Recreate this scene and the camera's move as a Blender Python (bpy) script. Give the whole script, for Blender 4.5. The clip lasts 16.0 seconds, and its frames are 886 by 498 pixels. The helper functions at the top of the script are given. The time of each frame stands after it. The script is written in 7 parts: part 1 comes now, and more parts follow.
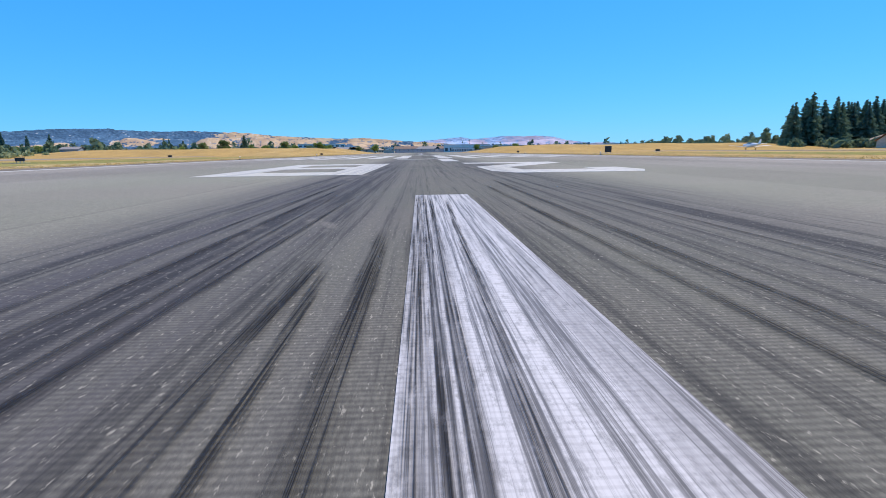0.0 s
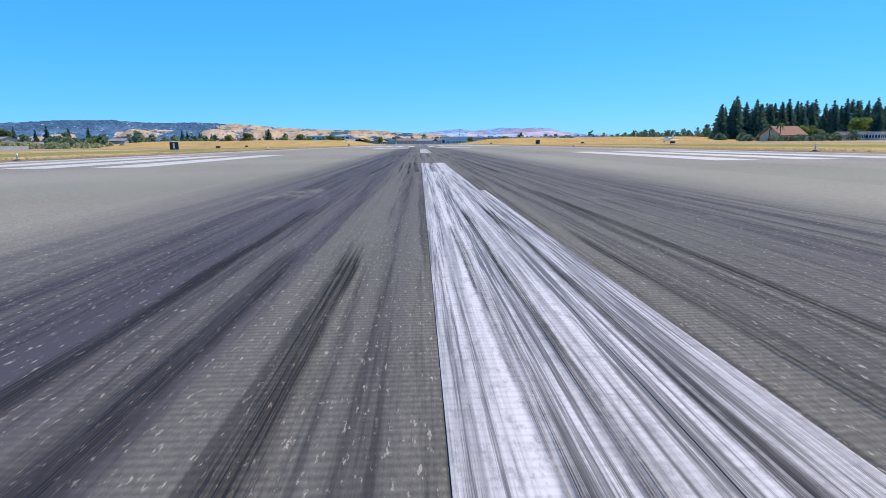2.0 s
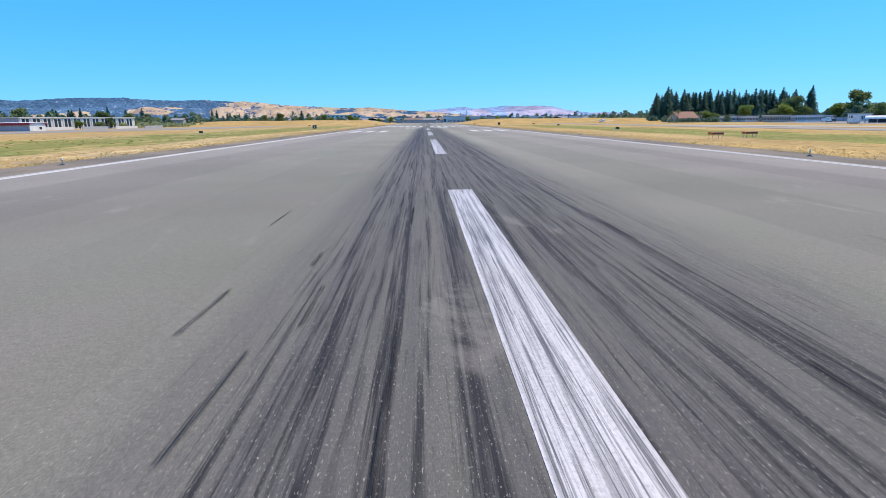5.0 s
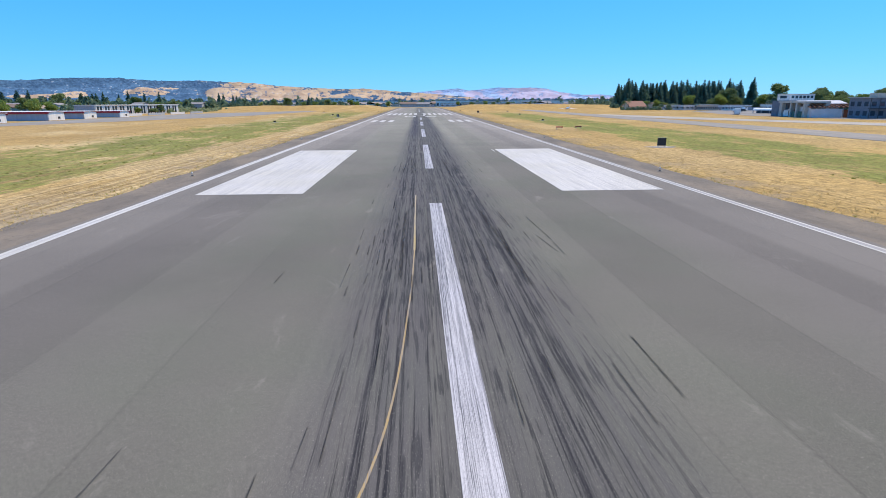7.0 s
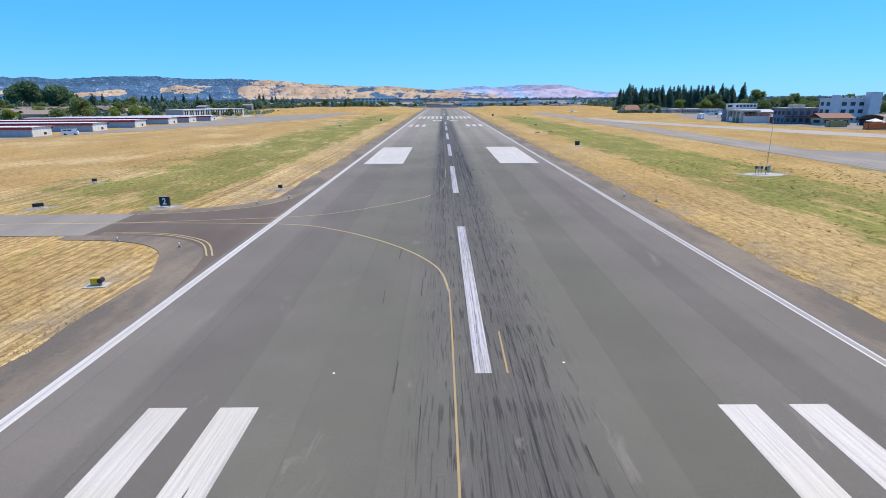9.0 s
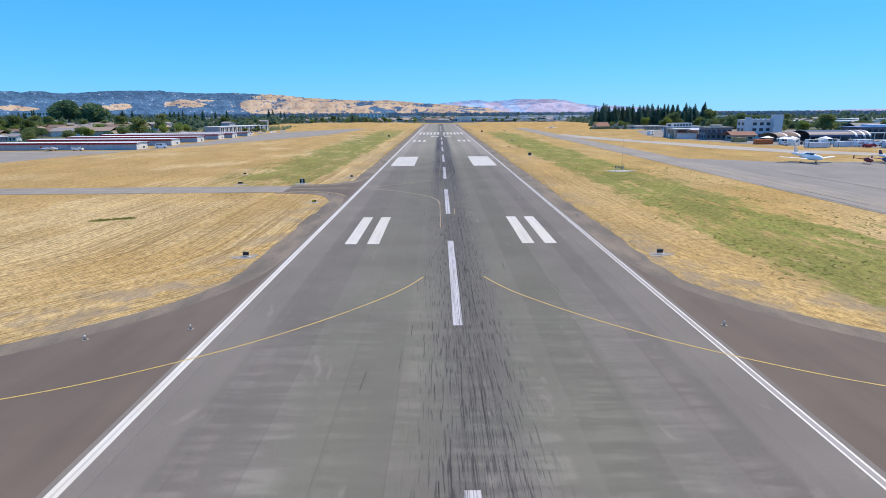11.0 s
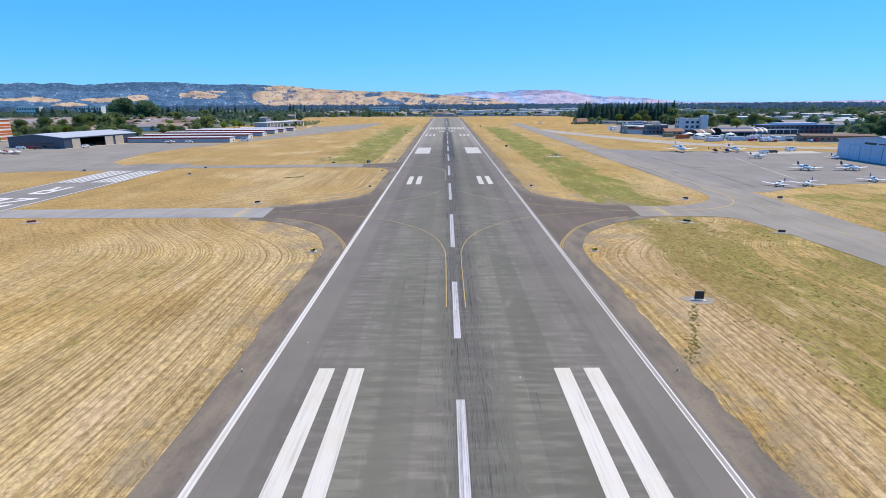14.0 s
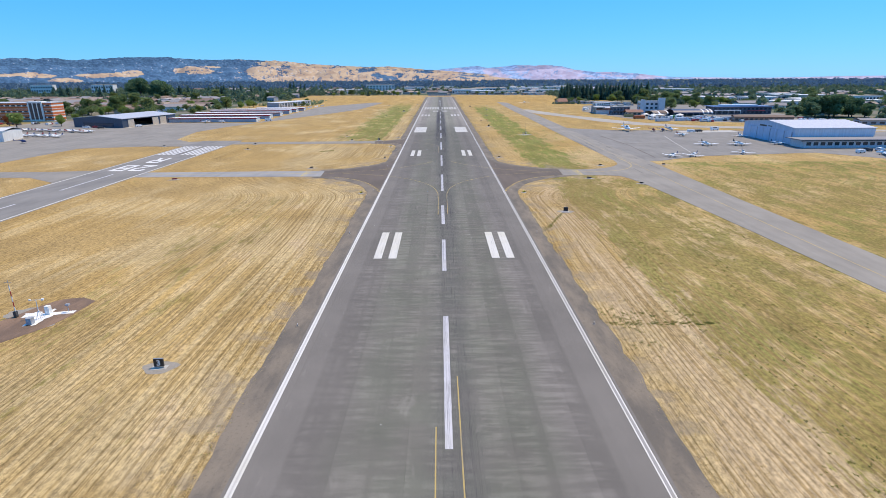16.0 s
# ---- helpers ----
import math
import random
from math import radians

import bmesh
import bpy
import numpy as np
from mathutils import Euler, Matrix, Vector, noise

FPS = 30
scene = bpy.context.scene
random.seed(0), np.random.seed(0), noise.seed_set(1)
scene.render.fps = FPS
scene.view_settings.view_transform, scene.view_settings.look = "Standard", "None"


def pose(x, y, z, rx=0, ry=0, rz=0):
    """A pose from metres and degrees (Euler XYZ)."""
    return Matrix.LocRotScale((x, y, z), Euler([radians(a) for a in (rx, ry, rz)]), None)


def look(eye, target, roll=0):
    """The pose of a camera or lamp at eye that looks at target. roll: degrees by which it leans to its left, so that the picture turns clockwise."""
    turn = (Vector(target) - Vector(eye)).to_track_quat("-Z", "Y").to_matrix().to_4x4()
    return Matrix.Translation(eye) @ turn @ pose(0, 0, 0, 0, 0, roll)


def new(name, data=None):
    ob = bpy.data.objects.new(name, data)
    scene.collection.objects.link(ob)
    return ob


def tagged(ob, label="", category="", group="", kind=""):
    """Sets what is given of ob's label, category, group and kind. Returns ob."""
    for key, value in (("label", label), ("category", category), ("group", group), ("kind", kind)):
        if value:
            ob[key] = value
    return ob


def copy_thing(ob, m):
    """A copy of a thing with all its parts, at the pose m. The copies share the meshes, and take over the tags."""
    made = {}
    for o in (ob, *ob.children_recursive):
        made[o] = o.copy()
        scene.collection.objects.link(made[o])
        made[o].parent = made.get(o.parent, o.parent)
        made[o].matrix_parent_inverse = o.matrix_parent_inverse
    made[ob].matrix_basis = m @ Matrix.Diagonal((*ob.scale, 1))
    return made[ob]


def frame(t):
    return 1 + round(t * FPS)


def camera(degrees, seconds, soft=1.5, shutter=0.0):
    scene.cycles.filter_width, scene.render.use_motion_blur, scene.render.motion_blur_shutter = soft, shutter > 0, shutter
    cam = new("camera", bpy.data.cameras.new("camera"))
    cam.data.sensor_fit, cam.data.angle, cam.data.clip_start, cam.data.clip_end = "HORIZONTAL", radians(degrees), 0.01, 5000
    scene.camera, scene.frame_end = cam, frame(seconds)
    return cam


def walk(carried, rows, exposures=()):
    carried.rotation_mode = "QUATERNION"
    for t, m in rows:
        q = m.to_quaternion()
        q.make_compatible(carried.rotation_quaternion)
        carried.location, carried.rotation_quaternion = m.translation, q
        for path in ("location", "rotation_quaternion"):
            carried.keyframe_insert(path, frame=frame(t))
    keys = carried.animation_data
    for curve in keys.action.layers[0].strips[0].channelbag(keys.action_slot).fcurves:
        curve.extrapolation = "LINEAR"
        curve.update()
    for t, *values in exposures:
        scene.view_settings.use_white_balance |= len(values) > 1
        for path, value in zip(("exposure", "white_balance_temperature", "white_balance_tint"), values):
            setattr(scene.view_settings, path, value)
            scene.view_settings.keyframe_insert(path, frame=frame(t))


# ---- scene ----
cam = camera(78.47, 16.0, soft=0.75)
# seconds, x, y, z, yaw, pitch, roll of the aircraft's rearward camera
ROWS = [
    (0.0, -0.34, -107.59, 0.70, -2.40, -10.19, 0.72),
    (0.5, -0.33, -123.53, 0.70, -2.55, -10.23, 0.70),
    (1.0, -0.32, -139.46, 0.70, -2.48, -10.38, 0.61),
    (1.5, -0.35, -155.62, 0.66, -2.35, -10.52, 0.60),
    (2.0, -0.48, -172.56, 0.72, -2.45, -11.04, 0.61),
    (2.5, -0.60, -189.32, 0.67, -2.25, -11.53, 0.64),
    (3.0, -0.79, -206.09, 0.65, -1.93, -12.00, 0.61),
    (5.5, -1.27, -296.01, 3.24, -2.07, -13.69, 0.48),
    (6.0, -1.16, -313.32, 4.22, -2.61, -14.18, 0.42),
    (6.5, -1.06, -331.74, 5.46, -2.88, -14.72, 0.44),
    (7.0, -1.12, -350.13, 6.87, -2.56, -15.20, 0.28),
    (7.5, -1.40, -368.32, 8.38, -1.82, -15.56, 0.33),
    (8.0, -1.65, -386.21, 10.03, -0.92, -15.69, 0.31),
    (8.5, -1.91, -404.39, 11.87, -0.41, -15.78, 0.30),
    (9.0, -1.99, -422.38, 13.21, -0.13, -15.54, 0.32),
    (9.2, -1.99, -429.73, 13.79, -0.07, -15.43, 0.34),
    (11.5, -1.46, -514.42, 19.72, -0.44, -14.14, 0.29),
    (12.0, -1.46, -533.13, 21.45, -0.26, -14.35, 0.24),
    (12.5, -1.48, -552.20, 22.86, -0.20, -14.56, 0.25),
    (13.0, -1.35, -570.49, 24.24, -0.12, -14.83, 0.29),
    (13.5, -1.47, -589.25, 25.95, 0.06, -15.05, 0.31),
    (14.0, -1.34, -608.07, 27.82, 0.26, -15.28, 0.30),
    (14.5, -1.09, -627.64, 30.42, 0.25, -15.92, 0.34),
    (15.0, -0.82, -646.93, 32.79, 0.26, -16.98, 0.35),
    (15.5, -0.50, -666.33, 35.00, 0.13, -17.68, 0.35),
    (16.0, -0.78, -684.79, 37.24, -0.37, -17.79, 0.26),
]
walk(cam, [(t, pose(x, y, z, 90 + pitch, roll, yaw)) for t, x, y, z, yaw, pitch, roll in ROWS],
     exposures=((0.0, 0.04, 6500, 14), (3.0, 0.17, 6520, 14), (5.5, 0.20, 6600, 14), (6.5, 0.13, 6560, 14), (9.0, 0.1, 6550, 14), (12.5, 0.06, 6550, 14), (16.0, 0.04, 6550, 14)))

# ---- light ----
SUN_AZ, SUN_EL = radians(62), radians(62)
sun_dir = Vector((math.sin(SUN_AZ) * math.cos(SUN_EL), math.cos(SUN_AZ) * math.cos(SUN_EL), math.sin(SUN_EL)))
sun = new("sun", bpy.data.lights.new("sun", "SUN"))
sun.data.energy, sun.data.angle, sun.data.color = 4.6, radians(0.53), (1.0, 0.83, 0.55)
sun.matrix_world = look(sun_dir * 300, (0, 0, 0))
world = bpy.data.worlds.new("world")
scene.world = world
world.use_nodes = True
wn = world.node_tree
sky = wn.nodes.new("ShaderNodeTexSky")
sky.sky_type, sky.sun_disc = "NISHITA", False
sky.sun_elevation, sky.sun_rotation = SUN_EL, SUN_AZ
sky.air_density, sky.dust_density, sky.ozone_density = 1.0, 0.0, 2.0
sky.altitude = 800
wn.nodes["Background"].inputs["Strength"].default_value = 0.14
split, joined = wn.nodes.new("ShaderNodeSeparateColor"), wn.nodes.new("ShaderNodeCombineColor")
wn.links.new(sky.outputs["Color"], split.inputs[0])
# deep azure grading of a dry summer sky: each channel's gain and contrast
for channel, gain, contrast in (("Red", 0.21, 1.0), ("Green", 1.58, 0.52), ("Blue", 3.95, 0.34)):
    power, scale = wn.nodes.new("ShaderNodeMath"), wn.nodes.new("ShaderNodeMath")
    power.operation, scale.operation = "POWER", "MULTIPLY"
    power.inputs[1].default_value, scale.inputs[1].default_value = contrast, gain
    wn.links.new(split.outputs[channel], power.inputs[0])
    wn.links.new(power.outputs[0], scale.inputs[0])
    wn.links.new(scale.outputs[0], joined.inputs[channel])
wn.links.new(joined.outputs[0], wn.nodes["Background"].inputs["Color"])


# ---- node helpers ----
class Nodes:
    """A small builder for one material's node tree."""

    def __init__(self, name, rough=0.8, metal=0.0):
        self.mat = bpy.data.materials.new(name)
        self.mat.use_nodes = True
        self.t = self.mat.node_tree
        self.bsdf = self.t.nodes["Principled BSDF"]
        self.bsdf.inputs["Roughness"].default_value = rough
        self.bsdf.inputs["Metallic"].default_value = metal
        self.pos = self.add("ShaderNodeNewGeometry").outputs["Position"]

    def add(self, kind, operation="", clamp=False, data_type="", feature=""):
        n = self.t.nodes.new(kind)
        if operation:
            n.operation = operation
        if clamp:
            n.use_clamp = True
        if data_type:
            n.data_type = data_type
        if feature:
            n.feature = feature
        return n

    def put(self, value, socket):
        if hasattr(value, "is_linked"):
            self.t.links.new(value, socket)
        elif isinstance(value, (tuple, list)) and len(value) == 3 and socket.type == "RGBA":
            socket.default_value = (*value, 1)
        else:
            socket.default_value = value

    def math(self, op, a, b=0.0, c=0.0, clamp=False):
        n = self.add("ShaderNodeMath", op, clamp)
        for s, v in zip(n.inputs, (a, b, c)):
            self.put(v, s)
        return n.outputs[0]

    def xyz(self, vec=None):
        n = self.add("ShaderNodeSeparateXYZ")
        self.put(self.pos if vec is None else vec, n.inputs[0])
        return n.outputs

    def vec(self, x, y, z):
        n = self.add("ShaderNodeCombineXYZ")
        for s, v in zip(n.inputs, (x, y, z)):
            self.put(v, s)
        return n.outputs[0]

    def scaled(self, sx, sy, sz, vec=None):
        n = self.add("ShaderNodeVectorMath", operation="MULTIPLY")
        self.put(self.pos if vec is None else vec, n.inputs[0])
        n.inputs[1].default_value = (sx, sy, sz)
        return n.outputs[0]

    def noise(self, vec=None, scale=1.0, detail=3.0, rough=0.55, distortion=0.0):
        n = self.add("ShaderNodeTexNoise")
        self.put(self.pos if vec is None else vec, n.inputs["Vector"])
        n.inputs["Scale"].default_value, n.inputs["Detail"].default_value = scale, detail
        n.inputs["Roughness"].default_value, n.inputs["Distortion"].default_value = rough, distortion
        return n.outputs["Fac"]

    def step(self, value, lo, hi, to0=0.0, to1=1.0):
        n = self.add("ShaderNodeMapRange")
        n.interpolation_type = "SMOOTHSTEP"
        for s, v in zip(n.inputs, (value, lo, hi, to0, to1)):
            self.put(v, s)
        return n.outputs[0]

    def mix(self, fac, a, b):
        n = self.add("ShaderNodeMix", data_type="RGBA")
        self.put(fac, n.inputs[0])
        self.put(a, n.inputs[6])
        self.put(b, n.inputs[7])
        return n.outputs[2]

    def bump(self, height, strength=0.3, distance=0.02):
        n = self.add("ShaderNodeBump")
        n.inputs["Strength"].default_value, n.inputs["Distance"].default_value = strength, distance
        self.put(height, n.inputs["Height"])
        self.put(n.outputs[0], self.bsdf.inputs["Normal"])

    def color(self, c):
        self.put(c, self.bsdf.inputs["Base Color"])
        return self.mat


def plain(name, c, rough=0.6, metal=0.0, var=0.12, scale=1.5):
    """Painted or bare surface with soft dirt at two scales."""
    n = Nodes(name, rough, metal)
    f = n.math("MULTIPLY_ADD", n.noise(scale=scale, detail=5), 0.7, n.math("MULTIPLY", n.noise(scale=scale * 14, detail=2), 0.3))
    dark = tuple(x * (1 - var * 2) for x in c)
    light = tuple(min(1, x * (1 + var)) for x in c)
    return n.color(n.mix(n.step(f, 0.3, 0.7), dark, light))


def streaks(n):
    """Rubber laid down along the runway by landing wheels: 0 clean, 1 black; and how much of it a place gets."""
    x, y, z = n.xyz()
    wob = n.math("MULTIPLY_ADD", n.noise(n.scaled(0.25, 0.015, 0), 1, 3), 1.0, -0.5)
    xw = n.math("ADD", x, wob)
    # two wheel tracks, one either side of the centre line
    reach = n.step(y, -330, -200, 2.9, 1.95)
    port = n.step(n.math("DIVIDE", n.math("ABSOLUTE", n.math("ADD", xw, n.step(y, -420, -180, 1.7, 2.05))), reach), 0.15, 1.25, 1.0, 0.0)
    star = n.step(n.math("DIVIDE", n.math("ABSOLUTE", n.math("SUBTRACT", xw, n.step(y, -420, -180, 2.3, 2.5))), reach), 0.10, n.step(y, -330, -220, 1.05, 1.45), 1.0, 0.0)
    core = n.math("MULTIPLY", n.step(n.math("ABSOLUTE", n.math("SUBTRACT", xw, 0.4)), 1.0, 3.4, 1.0, 0.0), n.math("MULTIPLY", n.step(y, -420, -320), n.step(y, -160, -120, 0.95, 0.86)))
    band = n.math("MAXIMUM", n.math("MAXIMUM", port, star), core)
    along = n.math("MULTIPLY", n.step(y, -480, -320, 0.0, 1.0), n.step(y, -90, -20, 1.0, 0.25))
    low = n.math("MULTIPLY", n.step(y, -640, -430, 0.62, 0.85), n.step(n.math("ABSOLUTE", n.math("SUBTRACT", x, 0.9)), 0.8, 4.5, 1.0, 0.0))
    amount = n.math("MAXIMUM", n.math("MULTIPLY", band, along), low)
    s1 = n.noise(n.scaled(3.1, 0.012, 0), 1, 2, 0.6)
    s2 = n.noise(n.scaled(8.5, 0.10, 0), 1, 3, 0.6)
    s3 = n.noise(n.scaled(24.0, 0.46, 0), 1, 4, 0.7)
    s = n.math("ADD", n.math("MULTIPLY", s1, 0.30), n.math("ADD", n.math("MULTIPLY", s2, 0.40), n.math("MULTIPLY", s3, 0.34)))
    cut = n.math("SUBTRACT", n.math("MULTIPLY_ADD", amount, -0.175, 0.665), n.step(y, -290, -180, 0.010, 0.014))
    return n.step(s, cut, n.math("ADD", cut, 0.13)), amount, s3


def asphalt_runway():
    n = Nodes("weathered_asphalt", 0.9)
    n.bsdf.inputs["Specular IOR Level"].default_value = 0.25
    x, y, z = n.xyz()
    ax = n.math("ABSOLUTE", x)
    grain = n.noise(n.scaled(60.0, 22.0, 0), 1, 4, 0.78)
    pits = n.noise(n.scaled(11.0, 6.0, 0), 1, 5, 0.8)
    patch = n.noise(scale=0.09, detail=5)
    lane = n.add("ShaderNodeTexWhiteNoise")
    lane.noise_dimensions = "1D"
    n.put(n.math("FLOOR", n.math("DIVIDE", n.math("ADD", x, 60.2), 3.72)), lane.inputs["W"])
    inlane = n.math("FRACT", n.math("DIVIDE", n.math("ADD", x, 60.2), 3.72))
    seam = n.math("LESS_THAN", n.math("ABSOLUTE", n.math("SUBTRACT", inlane, 0.5)), 0.488)
    shade = n.math("MULTIPLY_ADD", lane.outputs["Value"], 0.13, 0.90)
    shade = n.math("MULTIPLY", shade, n.math("MULTIPLY_ADD", patch, 0.55, 0.72))
    shade = n.math("MULTIPLY", shade, n.step(grain, 0.25, 0.75, 0.70, 1.32))
    shade = n.math("MULTIPLY", shade, n.step(pits, 0.25, 0.75, 0.88, 1.13))
    shade = n.math("MULTIPLY", shade, n.math("MAXIMUM", n.math("MULTIPLY_ADD", seam, 0.13, 0.87), n.step(n.noise(n.scaled(0.6, 0.012, 0), 1, 2), 0.40, 0.56, 0.87, 1.0)))
    # the old end of the runway is bleached paler
    shade = n.math("MULTIPLY", shade, n.math("MULTIPLY", n.step(y, -480, -390, 0.82, 0.80), n.math("MULTIPLY_ADD", n.step(y, -330, -190), n.step(ax, 1.2, 5.5, 0.16, 0.62), 1.0)))
    shade = n.math("MULTIPLY", shade, n.step(n.math("ADD", ax, n.math("MULTIPLY_ADD", n.noise(n.scaled(0.2, 0.02, 0), 1, 3), 0.6, -0.3)), 16.3, 17.0, 1.0, 1.20))
    # faint short bands across each lane, left by the paver
    rung = n.noise(n.vec(n.math("MULTIPLY", x, 0.16), n.math("MULTIPLY", y, 0.9), 0), 1, 2, 0.6)
    lanes = n.noise(n.vec(n.math("MULTIPLY", x, 0.45), n.math("MULTIPLY", y, 0.02), 3), 1, 2)
    bands = n.math("MULTIPLY", n.step(rung, 0.40, 0.66), n.math("MULTIPLY", n.step(y, -425, -480), n.step(lanes, 0.36, 0.6, 0.15, 1.0)))
    bands = n.math("MULTIPLY", bands, n.step(ax, 14.5, 17.5, 1.0, 0.0))
    shade = n.math("MULTIPLY", shade, n.math("MULTIPLY_ADD", bands, 0.34, 0.92))
    # fine saw-cut grooves across the runway
    groove = n.math("SINE", n.math("MULTIPLY", y, 2 * math.pi / 0.0345))
    shade = n.math("MULTIPLY", shade, n.math("MULTIPLY_ADD", n.math("MULTIPLY", groove, n.step(y, -215, -160, 0.03, 0.20)), 1.0, 1.0))
    c = n.add("ShaderNodeVectorMath", operation="SCALE")
    mid = n.mix(n.step(n.noise(scale=0.17, detail=4), 0.35, 0.65), (0.186, 0.186, 0.153), (0.195, 0.186, 0.160))
    base = n.mix(n.step(n.math("ADD", ax, n.math("MULTIPLY_ADD", patch, 6.0, -3.0)), 8.5, 15.0), mid, (0.203, 0.188, 0.170))
    n.put(base, c.inputs[0])
    n.put(shade, c.inputs["Scale"])
    rub, amount, fine = streaks(n)
    s_big = n.noise(n.scaled(4.0, 0.02, 0), 1, 5, 0.66)
    rub = n.math("MULTIPLY", rub, n.math("MULTIPLY", n.math("MULTIPLY_ADD", amount, 0.6, 0.36), n.step(y, -250, -205, 1.0, 0.76)))
    film = n.math("MULTIPLY", n.math("MULTIPLY", amount, n.step(y, -400, -280, 0.75, 1.0)), n.math("MULTIPLY", n.step(s_big, 0.34, 0.64, 0.34, 0.58), n.math("MULTIPLY", n.math("MULTIPLY", n.step(y, -150, -108, 1.0, 0.72), n.math("MULTIPLY_ADD", n.math("ADD", n.step(x, -1.7, -0.2, 0.92, -0.16), n.step(x, 0.7, 1.9, 0.0, 0.50)), n.step(y, -250, -215), 1.0)), n.step(y, -260, -215, 1.05, 1.0))))
    col = n.mix(film, c.outputs[0], (0.058, 0.055, 0.072))
    col = n.mix(rub, col, (0.017, 0.017, 0.022))
    # short black dashes beside the centre line where wheels touch
    dash = n.step(n.noise(n.scaled(7.5, 0.36, 0), 1, 2, 0.5), 0.565, 0.625)
    dash_zone = n.math("MULTIPLY", n.step(n.math("ABSOLUTE", n.math("SUBTRACT", x, 0.7)), 2.0, 5.2, 1.0, 0.0), n.math("MULTIPLY", n.step(y, -640, -470, 0.22, 1.0), n.step(y, -300, -240, 1.0, 0.0)))
    col = n.mix(n.math("MULTIPLY", n.math("MULTIPLY", dash, dash_zone), 0.62), col, (0.030, 0.030, 0.034))
    # stains and pale scrapes
    stain = n.math("MULTIPLY", n.step(n.noise(n.scaled(0.5, 0.16, 0), 1, 6, 0.7, 0.6), 0.60, 0.70), 0.30)
    col = n.mix(stain, col, (0.30, 0.28, 0.25))
    chips = n.math("MULTIPLY", n.step(n.noise(n.scaled(52.0, 14.0, 0), 1, 3, 0.7), 0.585, 0.70), 0.62)
    col = n.mix(chips, col, (0.42, 0.395, 0.345))
    n.bump(grain, 0.35, 0.006)
    return n.color(col)


def paint(name, c, worn=0.25, rubber=0.8):
    """Road paint with scuffs drawn out along the runway and rubber over it."""
    n = Nodes(name, 0.65)
    rub, amount, fine = streaks(n)
    wear = n.noise(n.scaled(3.0, 0.09, 0), 1, 5, 0.7)
    spots = n.noise(scale=18, detail=3)
    gone = n.math("MULTIPLY", n.step(n.math("ADD", n.math("MULTIPLY", wear, 0.7), n.math("MULTIPLY", spots, 0.3)), 0.50, 0.66), worn)
    lines = n.math("ADD", n.math("MULTIPLY", n.noise(n.scaled(11.0, 0.05, 0), 1, 3, 0.6), 0.45), n.math("MULTIPLY", n.noise(n.scaled(46.0, 0.5, 0), 1, 4, 0.75), 0.55))
    fresh = n.step(n.xyz()[1], -480, -350, 0.35, 1.0)
    scuff = n.math("MULTIPLY", n.step(lines, 0.40, 0.62, 0.0, 0.72), fresh)
    tint = n.mix(n.step(n.noise(scale=0.12), 0.4, 0.65), c, tuple(x * f for x, f in zip(c, (0.94, 0.93, 0.86))))
    col = n.mix(scuff, tint, (0.33, 0.33, 0.36))
    col = n.mix(gone, col, (0.2, 0.2, 0.19))
    grit = n.step(n.noise(n.scaled(26.0, 11.0, 0), 1, 4, 0.75), 0.48, 0.66, 0.0, 0.6)
    grit = n.math("MULTIPLY", grit, fresh)
    col = n.mix(grit, col, (0.24, 0.24, 0.25))
    groove = n.step(n.math("SINE", n.math("MULTIPLY", n.xyz()[1], 2 * math.pi / 0.0345)), -0.9, 0.1, 1.0, 0.0)
    groove = n.math("MULTIPLY", groove, n.step(n.xyz()[1], -215, -160, 0.05, 0.18))
    col = n.mix(groove, col, (0.2, 0.2, 0.22))
    grey = n.math("MULTIPLY", amount, 0.22 * rubber)
    col = n.mix(grey, col, (0.25, 0.25, 0.29))
    dirty = n.math("MULTIPLY", n.math("MAXIMUM", n.step(lines, 0.47, 0.60), n.math("MULTIPLY", rub, 0.60)), n.math("MULTIPLY", amount, rubber))
    col = n.mix(dirty, col, (0.07, 0.07, 0.08))
    return n.color(col)


def tyre_mark():
    """Thin rubber film left by one wheel: fine lines, ragged edges, bare asphalt between; 'across' runs from -1 to 1 over its width."""
    n = Nodes("tyre_rubber_film", 0.92)
    n.bsdf.inputs["Specular IOR Level"].default_value = 0.2
    across = n.add("ShaderNodeAttribute")
    across.attribute_name = "across"
    along = n.add("ShaderNodeAttribute")
    along.attribute_name = "along"
    rag = n.math("MULTIPLY_ADD", n.noise(n.scaled(9.0, 1.4, 0), 1, 3, 0.7), 1.1, -0.52)
    edge = n.step(n.math("ADD", n.math("ABSOLUTE", across.outputs["Fac"]), rag), 0.35, 1.0, 1.0, 0.0)
    ends = n.step(along.outputs["Fac"], 0.0, 0.22)
    lines = n.step(n.noise(n.scaled(70.0, 0.35, 0), 1, 3, 0.7), 0.36, 0.56, 1.0, 0.22)
    gaps = n.step(n.noise(n.scaled(14.0, 5.0, 0), 1, 4, 0.75), 0.52, 0.68, 1.0, 0.55)
    cover = n.math("MULTIPLY", n.math("MULTIPLY", edge, ends), n.math("MULTIPLY", n.math("MULTIPLY", lines, gaps), 0.84))
    clear = n.add("ShaderNodeBsdfTransparent")
    both = n.add("ShaderNodeMixShader")
    n.put(cover, both.inputs[0])
    n.t.links.new(clear.outputs[0], both.inputs[1])
    n.t.links.new(n.bsdf.outputs[0], both.inputs[2])
    n.t.links.new(both.outputs[0], n.t.nodes["Material Output"].inputs["Surface"])
    return n.color(n.mix(gaps, (0.030, 0.029, 0.034), (0.017, 0.017, 0.020)))


